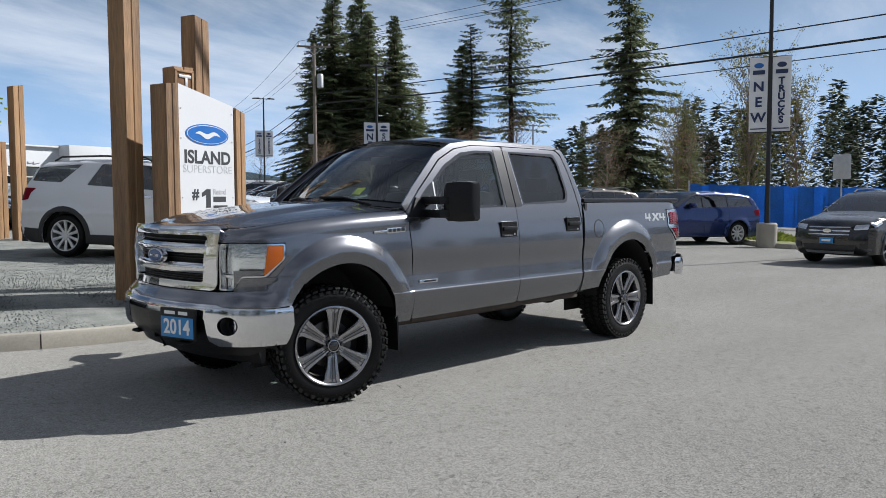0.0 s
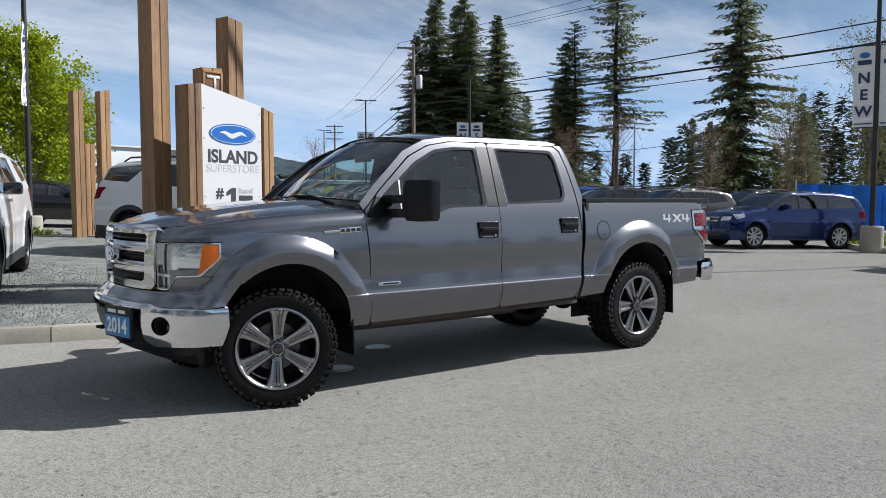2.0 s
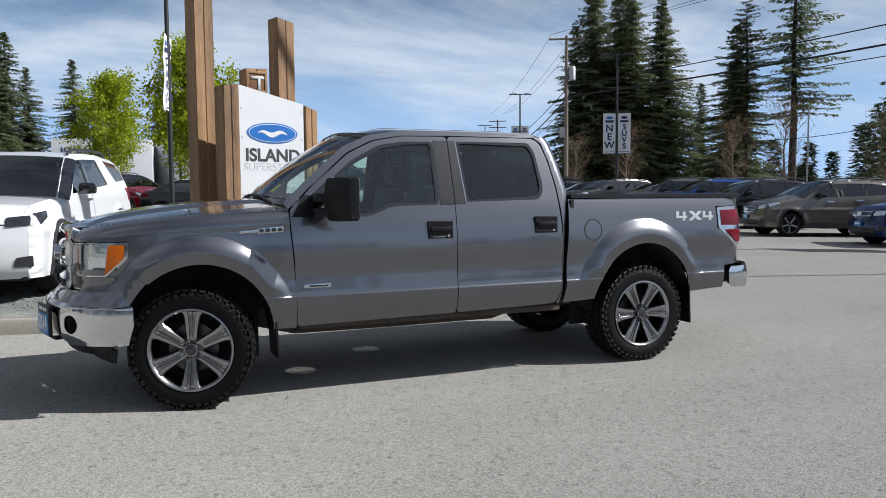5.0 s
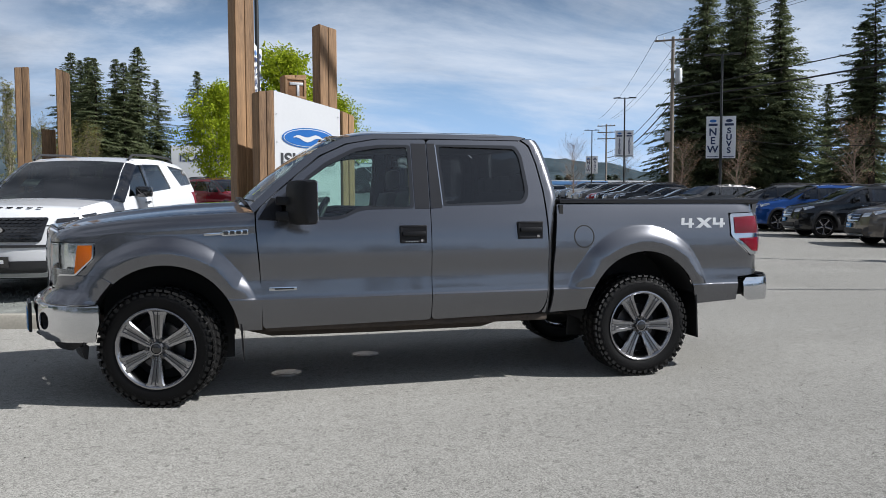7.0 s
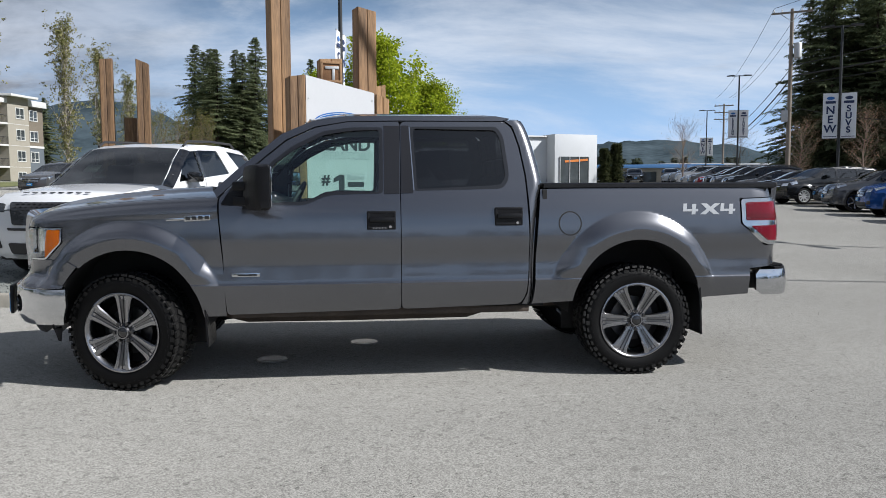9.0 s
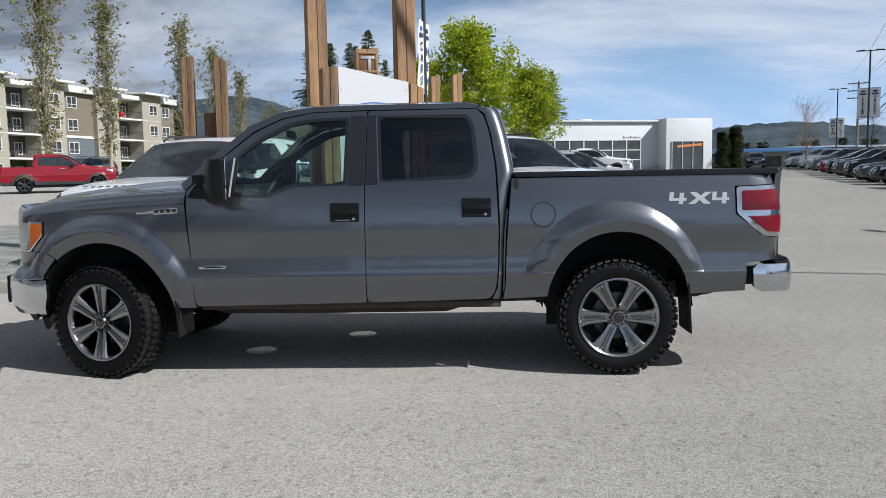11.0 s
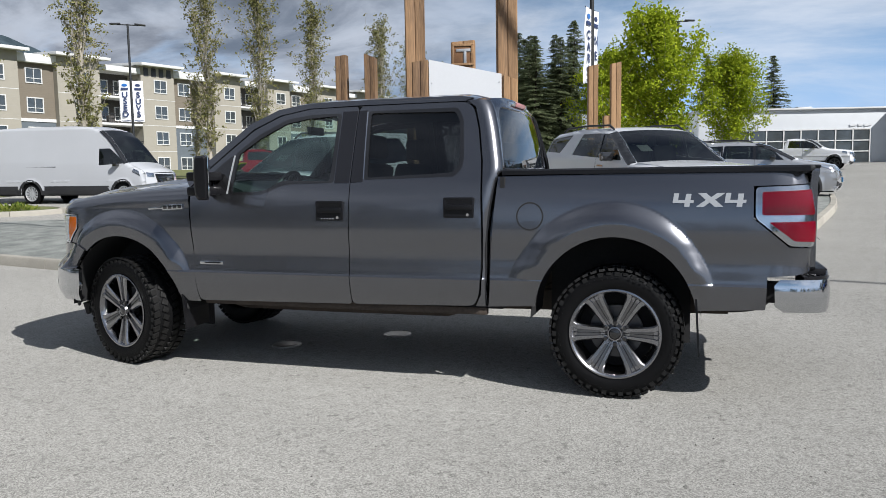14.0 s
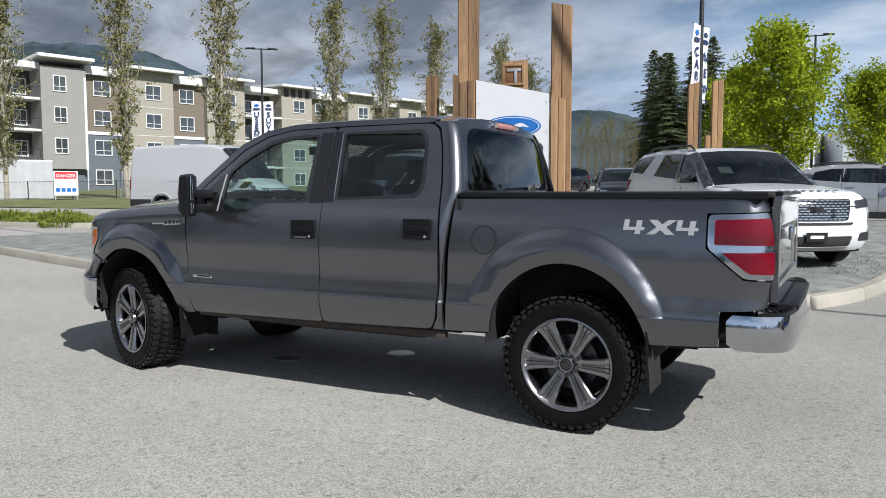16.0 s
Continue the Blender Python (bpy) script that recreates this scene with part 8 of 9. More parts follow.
# ---- yard before the flats: container, fence, hedge strip ----
def wall_run(name, pts, height, thick, mat, label, category, lift=0.0, kind="structure"):
    bm = bmesh.new()
    rows = []
    for i, p in enumerate(pts):
        d = (Vector(pts[min(i + 1, len(pts) - 1)]) - Vector(pts[max(0, i - 1)])).normalized()
        n = Vector((-d.y, d.x)) * thick / 2
        z = ground_z(*p) + lift
        rows.append([(p[0] + n.x, p[1] + n.y, z), (p[0] - n.x, p[1] - n.y, z), (p[0] - n.x, p[1] - n.y, z + height), (p[0] + n.x, p[1] + n.y, z + height)])
    add_loft(bm, rows)
    bmesh.ops.recalc_face_normals(bm, faces=bm.faces)
    return tagged(part(name, bm, mat), label, category, kind=kind)


cont = thing("shipping_container", "white corrugated shipping container in the yard", "container", Matrix.Translation((-46.2, 26.2, ground_z(-46, 26))) @ pose(0, 0, 0, 0, 0, 58))
bm = bmesh.new()
prof = []
for k in range(41):
    xx = -3.0 + 6.0 * k / 40
    prof.append((xx, -1.22 - (0.035 if k % 4 in (1, 2) else 0.0)))
rows = [[(xx, yy, z) for xx, yy in prof] + [(3.0, 1.22, z), (-3.0, 1.22, z)] for z in (0.12, 2.48)]
add_loft(bm, rows)
bmesh.ops.recalc_face_normals(bm, faces=bm.faces)
part("body", bm, M_CONTAINER, cont)
for z in (0.07, 2.53):
    part("frame_rail", box_bm((0, 0, z), (6.06, 2.44, 0.12), None, 0.01), M_SHOWWHITE, cont)
board2 = thing("warning_board", "red and white warning board on the site fence", "sign", Matrix.Translation((-39.4, 26.0, ground_z(-39, 26) + 0.45)) @ pose(0, 0, 0, 0, 0, 52))
part("sheet", box_bm((0, 0, 0.6), (1.35, 0.02, 1.5), None, 0.005), M_SIGNWHITE, board2)
part("red_field", box_bm((0, -0.014, 1.10), (1.20, 0.01, 0.42), None, 0.002), M_REDSIGN, board2)
text_mesh("word", "DANGER", 0.27, M_SIGNWHITE, board2, Matrix.Translation((0, -0.024, 0.97)) @ pose(0, 0, 0, 90, 0, 0), bold=0.006)
for k in range(4):
    part("round_symbol", box_bm((-0.45 + 0.3 * k, -0.014, 0.20), (0.22, 0.01, 0.22), None, 0.004), M_SIGNBLUE, board2, "blue safety symbol")
part("leg", box_bm((-0.6, 0.03, -0.3), (0.05, 0.04, 1.0), None, 0), M_GALV, board2)
part("leg", box_bm((0.6, 0.03, -0.3), (0.05, 0.04, 1.0), None, 0), M_GALV, board2)


def railing(name, a, b, height, gap, mat, label, rails=2, mesh=False, lift=0.0):
    a, b = Vector(a), Vector(b)
    f = thing(name, label, "fence")
    n = max(2, int((b - a).length / gap))
    for k in range(n + 1):
        p = a.lerp(b, k / n)
        z = ground_z(p.x, p.y) + lift
        bm = bmesh.new()
        add_tube(bm, (p.x, p.y, z - 0.1), (p.x, p.y, z + height + 0.05), 0.035, n=6)
        part("post", bm, mat, f)
    for j in range(rails):
        bm = bmesh.new()
        pts = [Vector((*a.lerp(b, k / n), ground_z(*a.lerp(b, k / n)) + lift + 0.12 + (height - 0.12) * j / max(1, rails - 1))) for k in range(n + 1)]
        add_path_tube(bm, pts, 0.018, 6)
        part("rail", bm, mat, f)
    if mesh:
        bm = bmesh.new()
        L = (b - a).length
        m = int(L / 0.22)
        for k in range(m):
            for dx in (1, -1):
                s0 = k * 0.22
                p, q = a.lerp(b, s0 / L), a.lerp(b, min(1, max(0, (s0 + dx * height * 0.9) / L)))
                add_tube(bm, (p.x, p.y, ground_z(p.x, p.y) + lift + 0.05), (q.x, q.y, ground_z(q.x, q.y) + lift + height - 0.03), 0.006, n=3, cap=False)
        part("wire_mesh", bm, mat, f)["kind"] = "stuff"
    return f


railing("site_fence", (-52.0, 17.0), (-30.5, 35.5), 1.15, 2.4, M_POLE, "low black chain-link fence along the yard", 2, True)
railing("panel_fence", (-40.0, 30.5), (-33.0, 38.0), 1.9, 2.4, M_GALV, "galvanised temporary panel fence", 2, True)
STRIP = spline([(-60, 12.2), (-40, 10.2), (-28, 9.6), (-20, 9.9), (-16.8, 10.8), (-15.5, 11.9), (-15.6, 12.9), (-17.2, 13.6), (-22, 14.0), (-40, 15.5)], 5)
kerb_run(STRIP, 2.2, "pale concrete kerb round the shrub strip", side=1)
mid = [Vector((p.x if p.x < -18 else -18 + (p.x + 18) * 0.2, 12.0 + (p.x + 20) * -0.03)) for p in STRIP]
edge2 = []
for i, p in enumerate(STRIP):
    d = (STRIP[min(i + 1, len(STRIP) - 1)] - STRIP[max(0, i - 1)]).normalized()
    edge2.append(p + Vector((-d.y, d.x)) * 0.16)
raised_bed("shrub_strip_soil", edge2, mid, 0.13, M_GRASS_SOIL, "grassy soil of the shrub strip", "lawn")
bm = bmesh.new()
grid = []
for a in range(25):
    t = a / 24
    near, far = Vector((-58 + 34 * t, 17.5 + 27 * t)), Vector((-110 + 90 * t, 60 + 70 * t))
    grid.append([bm.verts.new(on_ground(*near.lerp(far, b / 8), 0.03)) for b in range(9)])
for a, b in zip(grid, grid[1:]):
    for k in range(8):
        bm.faces.new((a[k], a[k + 1], b[k + 1], b[k]))
bmesh.ops.recalc_face_normals(bm, faces=bm.faces)
if sum(f.normal.z for f in bm.faces) < 0:
    bmesh.ops.reverse_faces(bm, faces=bm.faces)
tagged(part("lawn", bm, M_GRASS_SOIL), "rough grass before the flats", "lawn", kind="structure")
bm = bmesh.new()
verge = []
for k in range(15):
    t = k / 14
    near, far_ = Vector((-52 + 26.5 * t, 16.2 + 3.2 * t)), Vector((-56 + 29 * t, 20.0 + 16.0 * t))
    verge.append([bm.verts.new(on_ground(*near.lerp(far_, b / 5), 0.035)) for b in range(6)])
for a, b in zip(verge, verge[1:]):
    for k in range(5):
        bm.faces.new((a[k], b[k], b[k + 1], a[k + 1]))
bmesh.ops.recalc_face_normals(bm, faces=bm.faces)
if sum(f.normal.z for f in bm.faces) < 0:
    bmesh.ops.reverse_faces(bm, faces=bm.faces)
tagged(part("grass_verge", bm, M_GRASS_SOIL), "rough grass along the yard fence", "lawn", kind="structure")

# ---- showroom, blue-roofed store, small office ----
show = thing("showroom", "white-clad car showroom with a dark glazed front", "building", Matrix.Translation((7.0, 60.3, ground_z(8, 60))) @ pose(0, 0, 0, 0, 0, 15))
part("wall", box_bm((3.0, 8, 2.1), (15.0, 16, 4.2), None, 0.02), M_SHOWWHITE, show)
part("portal", box_bm((12.6, 5.5, 2.15), (4.4, 14, 4.5), None, 0.02), M_SHOWWHITE, show, "white portal block")
part("roof_edge", box_bm((3.0, 7.9, 4.25), (15.2, 16.3, 0.12), None, 0.01), M_TRIM, show)
gl = part("glazing", box_bm((3.4, -0.02, 1.35), (10.6, 0.06, 2.6), None, 0), M_WINGLASS, show, "dark shop glazing")
for k in range(9):
    part("mullion", box_bm((-1.9 + 10.6 * k / 8, -0.07, 1.35), (0.09, 0.08, 2.6), None, 0), M_TRIM, gl)
for z in (0.9, 1.75, 2.62):
    part("transom", box_bm((3.4, -0.07, z), (10.6, 0.08, 0.08), None, 0), M_TRIM, gl)
pg = part("portal_glazing", box_bm((12.4, -1.52, 1.2), (3.0, 0.06, 2.4), None, 0), M_WINGLASS, show, "dark portal glazing")
part("orange_band", box_bm((12.6, -1.56, 2.05), (2.4, 0.05, 0.20), pose(0, 0, 0, 0, -4, 0), 0), M_ORANGE, pg)
for k in range(4):
    part("mullion", box_bm((10.9 + k, -1.57, 1.2), (0.07, 0.07, 2.4), None, 0), M_GALV, pg)
for k, w in enumerate((0.5, 0.35, 0.55)):
    part("logo_bar", box_bm((7.4 + 0.55 * k, -0.05, 2.95), (w, 0.05, 0.18), pose(0, 0, 0, 0, -10, 0), 0), M_SIGNWHITE, show)
part("roof_unit", box_bm((5.5, 5, 4.5), (1.2, 1.0, 0.5), None, 0.02), M_GALV, show)
office = thing("office_block", "white service block with dark lettering", "building", Matrix.Translation((-4.5, 58.0, ground_z(-4, 58))) @ pose(0, 0, 0, 0, 0, -4))
part("wall", box_bm((1.6, 4, 2.05), (7.0, 8, 4.5), None, 0.02), M_SHOWWHITE, office)
text_mesh("word", "ISLAND", 0.85, M_NAVY, office, Matrix.Translation((-1.3, -0.03, 3.05)) @ pose(0, 0, 0, 90, 0, 0), "LEFT", bold=0.01)
og = part("shop_window", box_bm((1.2, -0.02, 1.0), (3.6, 0.05, 1.5), None, 0), M_WINGLASS, office)
for k in range(4):
    part("mullion", box_bm((-0.6 + 1.2 * k, -0.06, 1.0), (0.08, 0.06, 1.5), None, 0), M_TRIM, og)
store = thing("blue_roofed_store", "low white store with a bright blue roof band", "building", Matrix.Translation((36.5, 93.0, ground_z(36, 93))) @ pose(0, 0, 0, 0, 0, -12))
part("wall", box_bm((0, 6, 0.7), (22, 12, 2.6), None, 0.02), M_CREAM, store)
part("roof_band", box_bm((0, 5.6, 2.2), (22.6, 13, 0.45), None, 0.03), M_BLUECLAD, store, "bright blue roof band")
for k in range(6):
    part("window", box_bm((-8.5 + 3.4 * k, -0.03, 0.8), (2.2, 0.08, 1.3), None, 0), M_WINGLASS, store)
shed = thing("grey_shed", "low grey shed far across the lot", "building", Matrix.Translation((43, 95.0, ground_z(43, 95))))
part("wall", box_bm((10, 4, 1.2), (18, 8, 2.6), None, 0.02), M_GREYSIDE, shed)
part("roof", box_bm((10, 4, 2.6), (18.6, 8.6, 0.25), pose(0, 0, 0, 3, 0, 0), 0.02), M_GALV, shed)

# ---- blue tarpaulin fence, back of a road sign, kerbed planting by the lamp post ----
tp = thing("tarpaulin_fence", "bright blue tarpaulin on a site fence", "fence")
a, b = Vector((28.6, 12.6)), Vector((36.0, 4.6))
bm = bmesh.new()
rows = []
for k in range(41):
    p = a.lerp(b, k / 40)
    n = Vector((-(b - a).y, (b - a).x)).normalized() * (0.10 * math.sin(k * 1.3) + 0.05 * math.sin(k * 3.7))
    g = ground_z(p.x, p.y)
    rows.append([(p.x + n.x, p.y + n.y, g + z) for z in (0.1, 0.5, 1.0, 1.5, 2.02 + 0.03 * math.sin(k * 2.1))])
add_loft(bm, rows, closed=False)
bmesh.ops.solidify(bm, geom=bm.faces[:], thickness=0.015)
part("tarpaulin", bm, M_TARP, tp)
for k in range(9):
    p = a.lerp(b, k / 8)
    bm = bmesh.new()
    add_tube(bm, (p.x + 0.15, p.y + 0.15, ground_z(p.x, p.y) - 0.1), (p.x + 0.15, p.y + 0.15, ground_z(p.x, p.y) + 2.2), 0.03, n=6)
    part("post", bm, M_GALV, tp)
rs = thing("road_sign", "grey back of a road sign on a post", "sign", Matrix.Translation((26.9, 5.4, ground_z(26.9, 5.4))) @ pose(0, 0, 0, 0, 0, -62))
part("plate", box_bm((0, 0, 2.75), (0.62, 0.012, 0.95), None, 0.03), M_GALV, rs)
bm = bmesh.new()
add_tube(bm, (0, 0.03, -0.1), (0, 0.03, 3.2), 0.03, n=8)
part("post", bm, M_GALV, rs)
NOSE = spline([(22.5, 7.6), (19.9, 6.35), (18.7, 5.0), (18.55, 4.0), (19.2, 3.3), (20.5, 3.0), (24, 3.1)], 6)
kerb_run(NOSE, 1.5, "pale kerb round the lamp-post planting", side=1)
e3, m3 = [], []
for i, p in enumerate(NOSE):
    d = (NOSE[min(i + 1, len(NOSE) - 1)] - NOSE[max(0, i - 1)]).normalized()
    e3.append(p + Vector((-d.y, d.x)) * 0.16)
    m3.append(Vector((21.5, 4.8)))
raised_bed("planting_soil", e3, m3, 0.13, M_GRASS_SOIL, "soil of the planting by the lamp post", "soil")

# ---- trees ----
def quad_leaf(verts, faces, p, d, n, length, width):
    """One leaf or needle spray: a folded kite along d."""
    s = d.cross(n)
    if s.length < 1e-6:
        s = d.orthogonal()
    s.normalize()
    k = len(verts)
    verts += [p, p + d * length * 0.5 + s * width, p + d * length, p + d * length * 0.5 - s * width]
    faces.append((k, k + 1, k + 2, k + 3))


def mesh_part(name, verts, faces, material, parent, label=""):
    me = bpy.data.meshes.new(name)
    me.from_pydata(verts, [], faces)
    me.materials.append(material)
    ob = new(name, me)
    ob.parent = parent
    if label:
        ob["label"] = label
    return ob


def make_conifer(label, height, radius, seed, material, bare=0.06, density=1.0, ragged=0.35, power=0.75, droop=0.35, group="firs", sprays=6, fine=1.0):
    """A fir: a tapered trunk, whorls of drooping limbs and many needle sprays, with an uneven outline."""
    rnd = random.Random(seed)
    tree = thing("conifer_tree", label, "tree", group=group)
    bm = bmesh.new()
    pts = [Vector((0.15 * math.sin(k * 1.1 + seed) * (k / 8), 0.12 * math.cos(k * 1.7 + seed) * (k / 8), height * k / 8)) for k in range(9)]
    for i, (a, b) in enumerate(zip(pts, pts[1:])):
        r = height * 0.014
        add_tube(bm, a, b, r * (1 - i / 8) + 0.02, r * (1 - (i + 1) / 8) + 0.015, 8, cap=False)
    verts, faces = [], []
    limbs = int(height * 11 * density)
    for i in range(limbs):
        t = bare + (1 - bare) * (i + rnd.random()) / limbs
        z = height * t
        reach = radius * (1 - t) ** power * rnd.uniform(1 - ragged, 1 + ragged * 0.45) + 0.20
        if rnd.random() < 0.10:
            reach *= 0.55
        az = rnd.uniform(0, 2 * math.pi)
        k8 = t * 8
        base = pts[min(7, int(k8))].lerp(pts[min(8, int(k8) + 1)], k8 - int(k8))
        out = Vector((math.cos(az), math.sin(az), 0))
        side = Vector((-out.y, out.x, 0))
        rise = 0.45 * t - 0.10
        n = max(3, int(reach / 0.34))
        prev = base
        for j in range(1, n + 1):
            s = j / n
            p = base + out * reach * s + Vector((0, 0, reach * (rise * s - droop * s * s + 0.12 * s ** 4)))
            if j == n // 2:
                add_tube(bm, base, p, 0.035 * (1.2 - t), 0.012, 4, cap=False)
            fan = (0.85 * (1 - 0.62 * s) + 0.15) * min(1.0, 0.30 + reach / radius)
            for q in range(sprays):
                sd = rnd.choice((-1, 1))
                d = (out * rnd.uniform(0.4, 1.0) + side * sd * rnd.uniform(0.1, 1.0) + Vector((0, 0, rnd.uniform(-0.75, 0.05)))).normalized()
                st = prev.lerp(p, rnd.random()) + side * sd * rnd.uniform(0, 0.55 * fan)
                quad_leaf(verts, faces, st, d, Vector((rnd.uniform(-0.6, 0.6), rnd.uniform(-0.6, 0.6), 1)), fine * rnd.uniform(0.45, 0.95) * (0.45 + 0.55 * fan), fine * rnd.uniform(0.08, 0.17) * (0.5 + 0.5 * fan))
            prev = p
    part("trunk", bm, M_BARK, tree)
    mesh_part("crown", verts, faces, material, tree)
    return tree


def make_broadleaf(label, height, width, seed, leaf_mat, leaves, bark, kind="tree", base=0.22, leaf=0.12, narrow=1.0, limbs=26, group="young maples", clump=0.55, up=0.9, peak=1.0):
    """A broadleaf tree: trunk, forking limbs, and leaves gathered in clumps with gaps."""
    rnd = random.Random(seed)
    tree = thing(kind, label, "tree", group=group)
    bm = bmesh.new()
    top = height * 0.94
    pts = [Vector((0.06 * math.sin(k * 1.9 + seed) * k / 3, 0.06 * math.cos(k * 1.3 + seed) * k / 3, top * k / 7)) for k in range(8)]
    r0 = height * 0.012 + 0.02
    for i, (a, b) in enumerate(zip(pts, pts[1:])):
        add_tube(bm, a, b, r0 * (1 - i / 7.5), r0 * (1 - (i + 1) / 7.5) + 0.004, 8, cap=False)
    tips = []
    for i in range(limbs):
        t = base + (0.97 - base) * (i + rnd.random()) / limbs
        k7 = t / 0.94 * 7
        k7 = min(6.99, k7)
        p0 = pts[int(k7)].lerp(pts[int(k7) + 1], k7 - int(k7))
        prof_ = math.sin(math.pi * min(1, ((t - base) / (1 - base)) ** peak * 0.86 + 0.12)) ** 0.7
        reach = width / 2 * prof_ * rnd.uniform(0.7, 1.08)
        az = rnd.uniform(0, 2 * math.pi)
        out = Vector((math.cos(az), math.sin(az), up * rnd.uniform(0.7, 1.3) * narrow)).normalized()
        ln = reach / max(0.2, math.hypot(out.x, out.y))
        prev, d = p0, out
        steps = 4
        for j in range(steps):
            d = (d + Vector((rnd.uniform(-0.25, 0.25), rnd.uniform(-0.25, 0.25), 0.08))).normalized()
            q = prev + d * ln / steps
            add_tube(bm, prev, q, max(0.006, r0 * 0.34 * (1 - j / steps) * (1 - t * 0.6)), max(0.004, r0 * 0.34 * (1 - (j + 1) / steps) * (1 - t * 0.6)), 4, cap=False)
            tips.append(q)
            if rnd.random() < 0.8:
                d2 = (d + Vector((rnd.uniform(-1, 1), rnd.uniform(-1, 1), rnd.uniform(-0.2, 0.7)))).normalized()
                q2 = q + d2 * ln * 0.28
                add_tube(bm, q, q2, 0.008, 0.004, 3, cap=False)
                tips.append(q2)
            prev = q
    part("trunk", bm, bark, tree)
    verts, faces = [], []
    for _ in range(leaves):
        c = rnd.choice(tips)
        off = Vector((rnd.gauss(0, 1), rnd.gauss(0, 1), rnd.gauss(0, 0.8))) * clump * 0.42
        d = Vector((rnd.uniform(-1, 1), rnd.uniform(-1, 1), rnd.uniform(-1, 0.3))).normalized()
        s = leaf * rnd.uniform(0.6, 1.3)
        quad_leaf(verts, faces, c + off, d, Vector((rnd.uniform(-1, 1), rnd.uniform(-1, 1), rnd.uniform(-1, 1))), s, s * 0.36)
    if leaves:
        mesh_part("crown", verts, faces, leaf_mat, tree)
    return tree


def plant(tree, x, y, turn=0, scale=1.0, first=False, squash=1.0, label=""):
    m = Matrix.Translation((x, y, ground_z(x, y) - 0.05)) @ pose(0, 0, 0, 0, 0, turn)
    t = tree if first else copy_thing(tree, m)
    if first:
        t.matrix_basis = m
    t.scale = (scale * squash, scale * squash, scale)
    if label:
        tagged(t, label)
    return t


fir_a = make_conifer("tall dense dark green fir tree", 20.5, 6.2, 3, M_NEEDLE, 0.04, 1.6, 0.35, 0.85, sprays=11, fine=0.72)
fir_b = make_conifer("slim pointed dark fir tree", 17.5, 4.7, 8, M_NEEDLE, 0.03, 1.5, 0.40, 0.80, sprays=11, fine=0.72)
fir_c = make_conifer("tall ragged fir with a bare lower trunk", 25.0, 4.6, 12, M_NEEDLE, 0.28, 0.60, 0.75, 0.45, 0.22, sprays=11, fine=0.72)
plant(fir_a, 40.2, 56.2, 10, 1.0, True)
for x, y, s, t, q in ((44.6, 57.6, 1.06, 130, 1.0), (47.0, 55.0, 0.92, 250, 1.05), (42.5, 53.8, 0.88, 70, 1.0), (39.6, 58.6, 0.80, 300, 1.0), (48.8, 57.0, 0.90, 20, 1.0), (45.6, 60.0, 1.0, 200, 1.0), (41.5, 58.5, 0.95, 330, 1.0), (43.6, 55.6, 0.80, 160, 1.1)):
    plant(fir_a, x, y, t, s, squash=q)
plant(fir_c, 54.2, 45.7, 0, 1.02, True)
plant(fir_c, 50.5, 47.6, 140, 0.70, squash=1.15)
plant(fir_b, 46.4, 27.2, 30, 1.10, True)
for x, y, s, t, q in ((50.0, 24.5, 0.50, 100, 1.0), (62, 42.5, 0.50, 10, 1.1), (58.5, 36.0, 0.50, 77, 1.1), (52.0, 33.5, 0.42, 190, 1.2), (50.8, 49.2, 0.90, 220, 1.15), (57.0, 55.5, 0.78, 40, 1.1), (72, 72, 0.95, 10, 1.0), (90, 98, 1.05, 55, 1.0), (56, 22, 0.46, 33, 1.1), (66, 33, 0.52, 180, 1.1)):
    plant(fir_b, x, y, t, s, squash=q)
# the stand of firs behind the showroom
for k, (x, y, s) in enumerate(((-20.2, 109.5, 0.88), (-23.4, 117.5, 0.98), (-16.8, 111.5, 0.93), (-26.0, 124, 1.02), (-21.8, 113, 0.97), (-18.6, 117, 1.0), (-15.2, 114, 1.0), (-12.8, 116, 0.86), (-7.0, 116, 0.93), (-3.5, 119, 0.70), (-19.6, 121, 0.80), (-23.0, 122, 1.0), (-17.0, 122, 0.95), (4, 112, 0.75), (8, 116, 0.82), (13, 115, 0.7))):
    plant(fir_a if k % 3 else fir_b, x, y, 47 * k, s * (1.0 if k % 3 else 1.25), squash=1.0)
for k, (x, y, s) in enumerate(((-62, 118, 0.9), (-86, 62, 0.8), (-84, 52, 0.85), (-48, 120, 0.75), (-88, 80, 1.0), (-75, 98, 0.8), (23.5, 96, 0.30), (27, 97, 0.24))):
    plant(fir_b, x, y, 31 * k, s)

